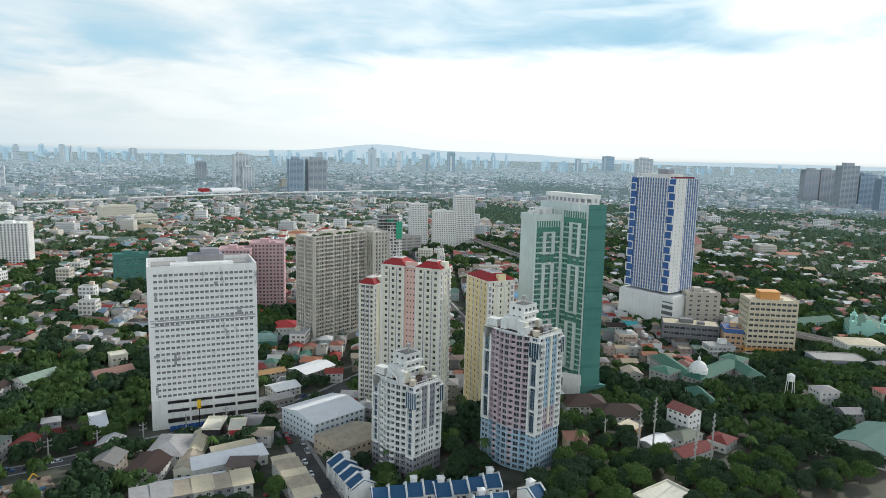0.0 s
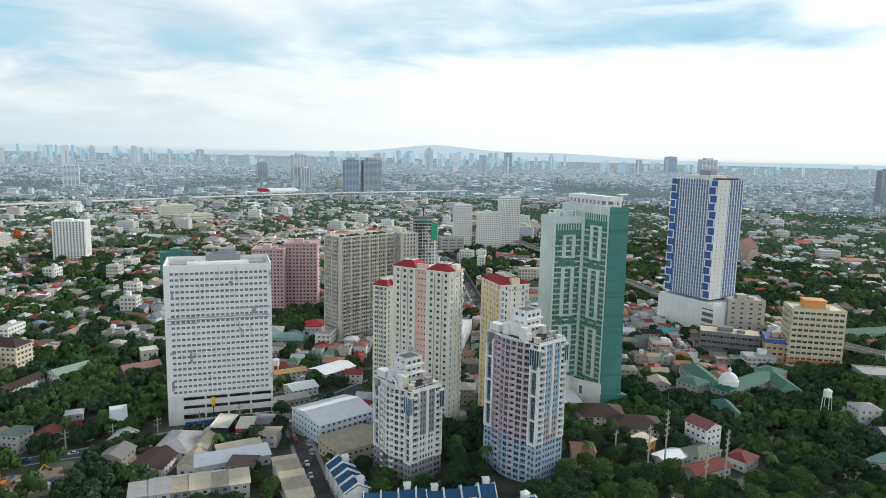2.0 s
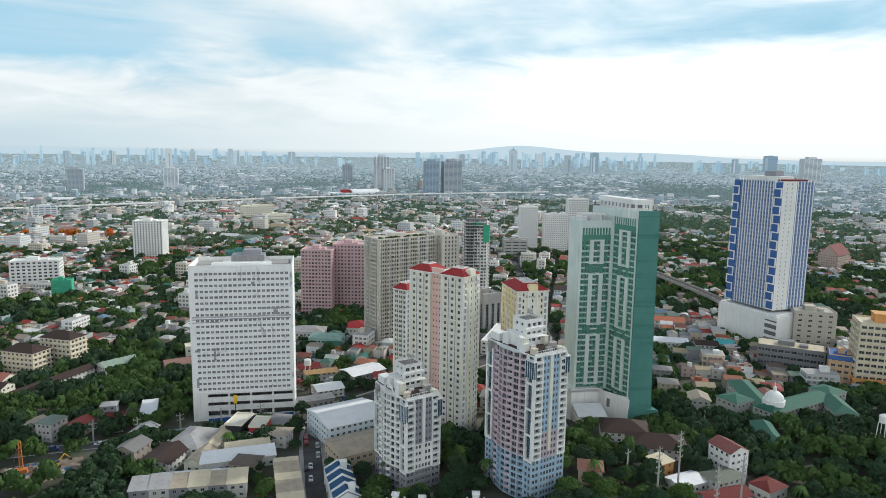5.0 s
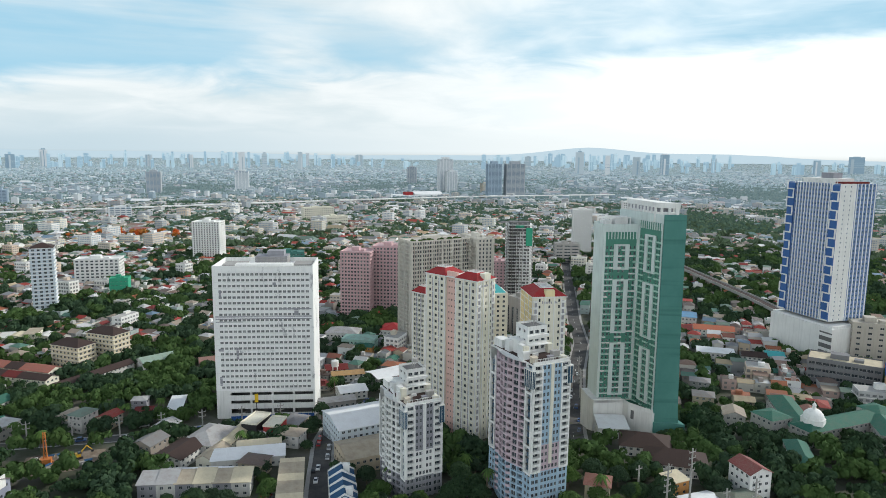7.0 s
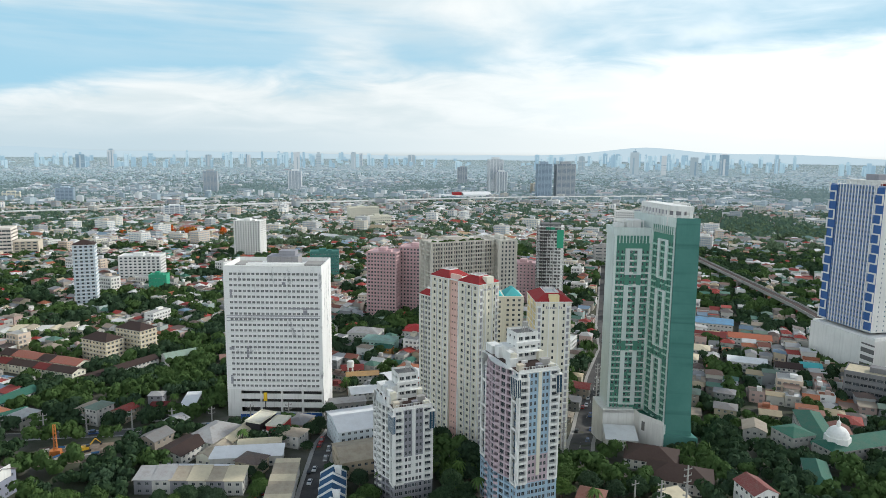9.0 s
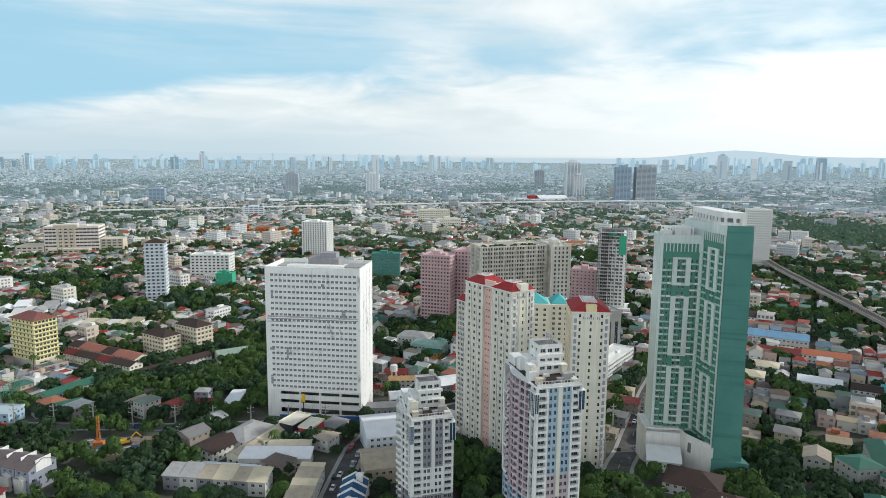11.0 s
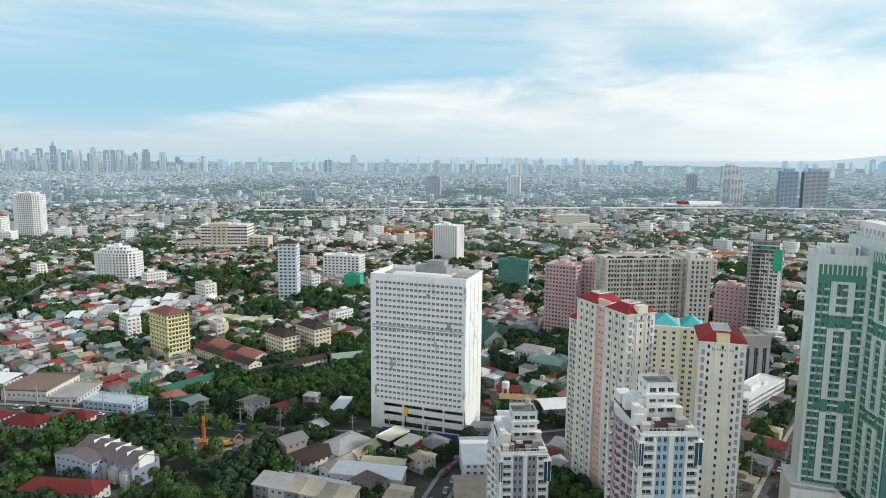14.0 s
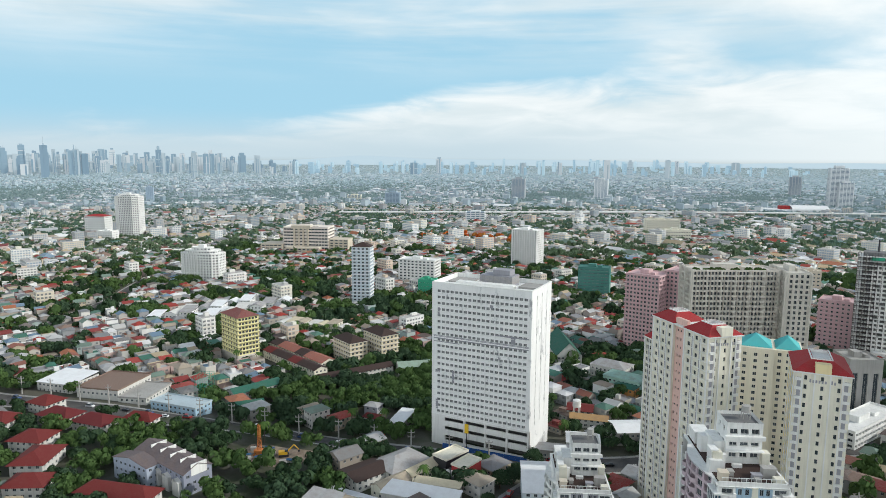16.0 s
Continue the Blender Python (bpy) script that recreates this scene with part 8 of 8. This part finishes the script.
def town():
    """Houses and trees of the wider town, too many to count, and the far plain."""
    rng = random.Random(4)
    sets = [(Geo(), Geo(), Geo(), Geo()) for _ in range(4)]
    blocks = [(Geo(), Geo()) for _ in range(2)]
    ca, sa = math.cos(radians(-24)), math.sin(radians(-24))
    for iv in range(-40, 250):
        for iu in range(-230, 230):
            u, v = iu * 11.4 + 6.0 * (iu // 9) + rng.uniform(-1.2, 1.2), iv * 9.8 + 5.0 * (iv // 5) + rng.uniform(-0.8, 0.8)
            x, y = ca * u - sa * v, sa * u + ca * v
            if -640 < x < 750 and y < 635:
                continue
            d = math.hypot(x - 90, y + 330)
            if d > 2350 or abs(math.degrees(math.atan2(x - 90, y + 330))) > 65:
                continue
            # Farther houses take the palette with more haze painted in.
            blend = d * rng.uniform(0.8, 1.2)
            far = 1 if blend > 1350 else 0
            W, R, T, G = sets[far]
            z = gz(x, y)
            n = noise.noise(Vector((x * 0.0045, y * 0.0045, 7.0))) + 0.5 * noise.noise(Vector((x * 0.016, y * 0.016, 2.0)))
            east = 0.3 if x > 620 and y < 1500 else 0.0
            if rng.random() < 0.43 + east + 0.7 * n:
                put_tree(T, x, y, z, rng.uniform(3.4, 6.8), 44 if d < 1100 else 18 if d < 1600 else 9, rng)
                continue
            if taken(x, y, 6):
                continue
            a = radians(-24 + (90 if noise.noise(Vector((x * 0.006, y * 0.006, 41))) > 0.15 else 0) + rng.gauss(0, 4))
            big = rng.random()
            if big < 0.016:
                put_block(*blocks[far], G, x, y, z, rng.uniform(15, 34), rng.uniform(11, 18), rng.uniform(10, 24), a, rng, d < 1500)
                KEEP.append((x, y, math.cos(a), math.sin(a), 12, 8))
            elif big < 0.06:
                put_house(W, R, x, y, z, rng.uniform(18, 38), rng.uniform(12, 18), rng.uniform(6, 10), a, rng)
            else:
                put_house(W, R, x, y, z, rng.uniform(8.4, 11.6), rng.uniform(7.4, 10), rng.choice((3.2, 4.5, 6, 6.3, 6.5, 7, 9.2)), a, rng, G if d < 1000 else None)
    # beyond: low roofs and clumps that shrink towards the horizon
    for i in range(60000):
        d = 2150 + 2700 * rng.random() ** 1.1
        b = radians(rng.uniform(-64, 64))
        x, y = 90 + d * math.sin(b), -330 + d * math.cos(b)
        # The haze level in the colours again goes up with distance.
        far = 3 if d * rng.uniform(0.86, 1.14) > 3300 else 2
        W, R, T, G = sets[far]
        k2 = max(0.34, 1.0 - max(0.0, d - 2500) / 3000)
        z = gz(x, y)
        n = noise.noise(Vector((x * 0.0022, y * 0.0022, 7.0))) + 0.6 * noise.noise(Vector((x * 0.009, y * 0.009, 2.0)))
        if rng.random() < 0.46 + 0.8 * n:
            for j in range(3):
                put_tree(T, x + rng.gauss(0, 16), y + rng.gauss(0, 6), z - 1, rng.uniform(5, 8) * k2, 5, rng)
        else:
            big = rng.random()
            w, l, h = rng.uniform(9, 24), rng.uniform(9, 16), rng.uniform(3, 8)
            if big < 0.05:
                w, l, h = rng.uniform(25, 60), rng.uniform(14, 24), rng.uniform(6, 12)
            elif big < 0.08:
                w, l, h = rng.uniform(12, 24), rng.uniform(10, 14), rng.uniform(12, 26)
            put_house(W, R, x, y, z, w * k2, l * k2, h * k2, rng.gauss(-0.2, 0.35), rng)
    W, R, T, G = sets[0]
    tagged(new("outer_town_walls", W.mesh("outer_town_walls", FARWALL)), "walls of countless low houses across the town", "town", "", "stuff")
    tagged(new("outer_town_roofs", R.mesh("outer_town_roofs", FARROOF)), "rusty and painted roofs of countless low houses", "town", "", "stuff")
    tagged(new("outer_town_trees", T.mesh("outer_town_trees", LEAF_HAZED)), "scattered green trees across the wider town", "trees", "", "stuff")
    tagged(new("outer_town_panes", G.mesh("outer_town_panes", HAZEGLASS)), "haze-paled window panes across the wider town", "windows", "", "stuff")
    tagged(new("outer_block_walls", blocks[0][0].mesh("outer_block_walls", BLOCKWALL)), "painted walls of scattered flat-roofed blocks", "buildings", "", "stuff")
    tagged(new("outer_block_roofs", blocks[0][1].mesh("outer_block_roofs", BLOCKROOF)), "grey concrete roof decks of scattered blocks", "buildings", "", "stuff")
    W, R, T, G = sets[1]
    tagged(new("backdrop_plain_town_walls", W.mesh("backdrop_plain_town_walls", MID_WALL)), "haze-tinted pale walls of countless houses on the plain", "backdrop", "", "structure")
    tagged(new("backdrop_plain_town_roofs", R.mesh("backdrop_plain_town_roofs", MID_ROOF)), "haze-tinted mixed roofs of countless houses on the plain", "backdrop", "", "structure")
    tagged(new("backdrop_plain_trees", T.mesh("backdrop_plain_trees", MID_TREE)), "haze-tinted grey-green trees scattered over the plain", "backdrop", "", "structure")
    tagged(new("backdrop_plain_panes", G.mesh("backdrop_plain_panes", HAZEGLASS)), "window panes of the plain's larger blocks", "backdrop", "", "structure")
    tagged(new("backdrop_plain_blocks", blocks[1][0].mesh("backdrop_plain_blocks", MID_WALL)), "haze-tinted pale flat-roofed blocks on the plain", "backdrop", "", "structure")
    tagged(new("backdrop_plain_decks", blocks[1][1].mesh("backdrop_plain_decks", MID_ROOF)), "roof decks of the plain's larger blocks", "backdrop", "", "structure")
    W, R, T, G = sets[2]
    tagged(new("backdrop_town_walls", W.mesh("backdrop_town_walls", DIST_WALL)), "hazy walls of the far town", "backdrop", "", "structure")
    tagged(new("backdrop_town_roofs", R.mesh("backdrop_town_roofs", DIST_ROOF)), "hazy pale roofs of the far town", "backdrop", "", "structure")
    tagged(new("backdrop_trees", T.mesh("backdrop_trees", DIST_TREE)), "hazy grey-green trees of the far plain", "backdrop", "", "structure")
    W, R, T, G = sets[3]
    tagged(new("backdrop_last_walls", W.mesh("backdrop_last_walls", FAR_WALL)), "hazy, very pale walls of the farthest town", "backdrop", "", "structure")
    tagged(new("backdrop_last_roofs", R.mesh("backdrop_last_roofs", FAR_WALL)), "hazy, very pale roofs of the farthest town", "backdrop", "", "structure")
    tagged(new("backdrop_last_trees", T.mesh("backdrop_last_trees", FAR_TREE)), "hazy, very pale blue-green trees of the farthest plain", "backdrop", "", "structure")

town()

# ---- towers of the plain and the skyline ----


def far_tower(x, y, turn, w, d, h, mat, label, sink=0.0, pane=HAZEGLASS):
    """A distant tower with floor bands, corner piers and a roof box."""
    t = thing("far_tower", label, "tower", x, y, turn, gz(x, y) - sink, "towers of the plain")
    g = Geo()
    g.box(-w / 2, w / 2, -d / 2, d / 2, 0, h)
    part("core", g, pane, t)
    n = max(6, int(h / 4))
    b = Geo()
    for i in range(n):
        z0 = h * i / n
        b.box(-w / 2 - 0.5, w / 2 + 0.5, -d / 2 - 0.5, d / 2 + 0.5, z0, z0 + h / n * 0.52)
    for u in range(5):
        x0 = -w / 2 + (w - 2.5) * u / 4
        b.box(x0, x0 + 2.5, -d / 2 - 1.0, d / 2 + 1.0, 0, h + 1)
    part("floor_banding", b, mat, t, "", None, "stuff")
    g = Geo()
    g.box(-w * 0.25, w * 0.25, -d * 0.3, d * 0.3, h + 0.5, h + h * 0.06 + 2)
    part("roof_box", g, mat, t)


# Far tower paints, with haze put in as a lighter, bluer base colour.
HAZEWHITE = paint("hazed_white_wall", (0.70, 0.72, 0.73), 0.2)
STEELBLUE = paint("steel_blue_wall", (0.34, 0.43, 0.52), 0.2)
MIDGREY = paint("mid_grey_wall", (0.42, 0.45, 0.48), 0.2)
HAZEGREY = paint("hazed_grey_wall", (0.42, 0.43, 0.46), 0.2)
for x, y, turn, w, h, mat, label in ((472, 2035, 5, 52, 126, STEELBLUE, "dark blue-grey glass office tower"), (548, 2045, 5, 68, 127, MIDGREY, "grey-blue glass office tower beside its twin"),
                                     (323, 2345, 12, 56, 131, HAZEWHITE, "white stepped apartment tower by the mall"), (345, 2320, 12, 44, 84, HAZEWHITE, "lower white wing of the stepped tower"),
                                     (-752, 2150, 11, 50, 83, MIDGREY, "grey slab tower on the plain"), (-478, 2335, 8, 52, 76, HAZEWHITE, "white slab tower with grey edges"),
                                     (200, 2683, 2, 44, 76, MIDGREY, "grey apartment tower on the plain"), (-1815, 1335, 39, 24, 56, STEELBLUE, "slim dark tower on the plain")):
    far_tower(x, y, turn, w, w * 0.6, h, mat, label)
for x, y, turn, w, h, mat, label in ((2240, 1385, -24, 52, 118, HAZEGREY, "grey apartment tower in the far town"), (2290, 1360, -24, 52, 118, HAZEGREY, "grey apartment tower in the far town"), (2175, 1195, -24, 58, 146, MIDGREY, "tall grey apartment tower in the far town"),
                                     (2235, 1170, -24, 58, 114, STEELBLUE, "blue-grey apartment tower in the far town"), (2200, 1075, -25, 52, 110, STEELBLUE, "blue-grey apartment tower in the far town"), (2237, 2300, -15, 74, 112, HAZEWHITE, "pale far apartment tower in the far town"),
                                     (-1022, 1661, 21, 48, 46, STEELBLUE, "low blue-grey block in the far town"), (-1272, 1797, 29, 50, 26, CREAM, "low cream block in the far town"), (-494, 1163, 22, 46, 27, HAZEWHITE, "white block in the far town"), (482, 2280, 11, 42, 42, BEIGE, "beige block in the far town")):
    far_tower(x, y, turn, w, w * 0.7, h, mat, label)
t = thing("mall", "broad white mall with a shallow vaulted roof", "mall", 120, 1965, 18)
g = Geo()
g.box(0, 180, 0, 70, -5, 14)
part("hall", g, HAZEWHITE, t)
g = Geo()
for i in range(12):
    a, b = math.pi * i / 12, math.pi * (i + 1) / 12
    g.quad((70, 35 - 35 * math.cos(a), 14 + 11 * math.sin(a)), (175, 35 - 35 * math.cos(a), 14 + 11 * math.sin(a)), (175, 35 - 35 * math.cos(b), 14 + 11 * math.sin(b)), (70, 35 - 35 * math.cos(b), 14 + 11 * math.sin(b)))
part("vault", g, WHITEROOF, t)
g = Geo()
g.box(40, 66, 10, 40, 14, 24)
part("red_box", g, REDROOF, t)


def skyline():
    rng = random.Random(21)
    dark, pale = Geo(), Geo()

    def tower(bearing, top, width, dist, strong=False):
        b = radians(bearing)
        x, y = 90 + dist * math.sin(b), -330 + dist * math.cos(b)
        z0 = gz(x, y)
        h = 144 + dist * math.tan(radians(top)) - z0
        w = dist * radians(width)
        c, s = math.cos(-b), math.sin(-b)
        # Some nearer or western towers take the palette with less haze in its colour.
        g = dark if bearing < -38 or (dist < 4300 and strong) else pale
        steps = [(1.0, 1.0, h * rng.uniform(0.84, 1.0))]
        if rng.random() < 0.5:
            steps.append((rng.uniform(0.4, 0.7), 0.8, h))
        if h > 120 and rng.random() < 0.3:
            steps.append((0.06, 0.06, h * 1.1))
        for k2 in range(rng.choice((1, 2, 3))):
            steps.append((rng.uniform(0.1, 0.24), 1.12, h * rng.uniform(0.7, 0.97)))
        for k2 in range(rng.choice((0, 0, 3, 5))):
            steps.append((1.04, 1.04, h * (0.25 + 0.13 * k2)))
        for i, (f, e, hh) in enumerate(steps):
            o = rng.uniform(-0.38, 0.38) * w if f < 0.3 and e > 1 else 0.0
            base = z0 + hh - h * 0.022 if f == 1.04 else z0 - 10
            q = [(-w / 2 * f + o, -w * 0.3 * e), (w / 2 * f + o, -w * 0.3 * e), (w / 2 * f + o, w * 0.3 * e), (-w / 2 * f + o, w * 0.3 * e)]
            g.prism([(x + c * u - s * v, y + s * u + c * v) for u, v in q], base, z0 + hh)
    for b0, b1, n, e0, e1, w in ((-62, -52, 110, -0.8, 0.55, 0.42), (-52, -42, 110, -0.9, 0.3, 0.36), (-42, -36, 30, -1.0, -0.3, 0.34), (-37, -22, 60, -1.1, -0.3, 0.32), (-22, -2, 110, -1.1, -0.15, 0.3),
                                 (8, 28, 120, -1.0, -0.05, 0.32), (-2, 9, 24, -1.1, -0.6, 0.3), (28, 58, 40, -0.9, -0.5, 0.34)):
        for i in range(n):
            tower(rng.uniform(b0, b1), e0 + (e1 - e0) * rng.random() ** 1.3, w * rng.uniform(0.5, 1.2), rng.uniform(3900, 4800))
    for b, e, w in ((-56.4, 1.0, 0.5), (-57.9, 0.75, 0.42), (-54.5, 0.52, 0.75), (-59.0, 0.45, 0.45), (-48.7, 0.68, 0.4), (-44.8, 0.4, 0.5), (-42.4, 0.2, 0.6), (-41.2, 0.12, 0.5), (-46.0, 0.3, 0.4), (-26.1, -0.1, 0.5), (-28.2, -0.5, 0.6),
                    (-15.9, -0.3, 0.35), (-12.0, -0.15, 0.5), (-10.2, -0.25, 0.4), (-7.3, -0.2, 0.4), (-6.7, -0.2, 0.3), (-2.4, -0.38, 0.6), (-19.0, -0.4, 0.5), (16.3, 0.1, 0.7), (20.9, -0.2, 0.6), (23.1, -0.05, 0.7), (12.0, -0.35, 0.5), (26.8, -0.3, 0.4), (18.6, -0.2, 0.4), (36.5, -0.1, 1.0), (34.0, -0.4, 0.5)):
        tower(b, e, w, rng.uniform(3600, 4250), True)
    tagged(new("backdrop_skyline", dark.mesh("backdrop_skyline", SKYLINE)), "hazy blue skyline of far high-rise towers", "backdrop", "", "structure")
    tagged(new("backdrop_pale_skyline", pale.mesh("backdrop_pale_skyline", SKYLINE_PALE)), "hazy, very pale blue skyline of farthest towers", "backdrop", "", "structure")
    # low hills beyond
    g = Geo()
    prev = None
    for i in range(181):
        bd = -75 + i
        e = -0.42 + 0.10 * noise.noise(Vector((bd * 0.11, 0, 0))) + 0.04 * noise.noise(Vector((bd * 0.6, 4, 0)))
        e += 0.85 * math.exp(-abs((bd - 16.8) / 5.2) ** 1.7) + 0.35 * math.exp(-((bd - 27) / 5.0) ** 2) + 0.2 * math.exp(-((bd + 24) / 12) ** 2) + 0.3 * math.exp(-((bd + 33) / 3.5) ** 2)
        b = radians(bd)
        x, y = 90 + 4860 * math.sin(b), -330 + 4860 * math.cos(b)
        top = 144 + 4860 * math.tan(radians(e))
        p = ((x, y, -60), (x, y, top), (x * 1.004, y * 1.004, top))
        if prev:
            g.quad(prev[0], p[0], p[1], prev[1])
            g.quad(prev[1], p[1], p[2], prev[2])
        prev = p
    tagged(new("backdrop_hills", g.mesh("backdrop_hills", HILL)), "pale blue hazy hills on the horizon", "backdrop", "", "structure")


skyline()
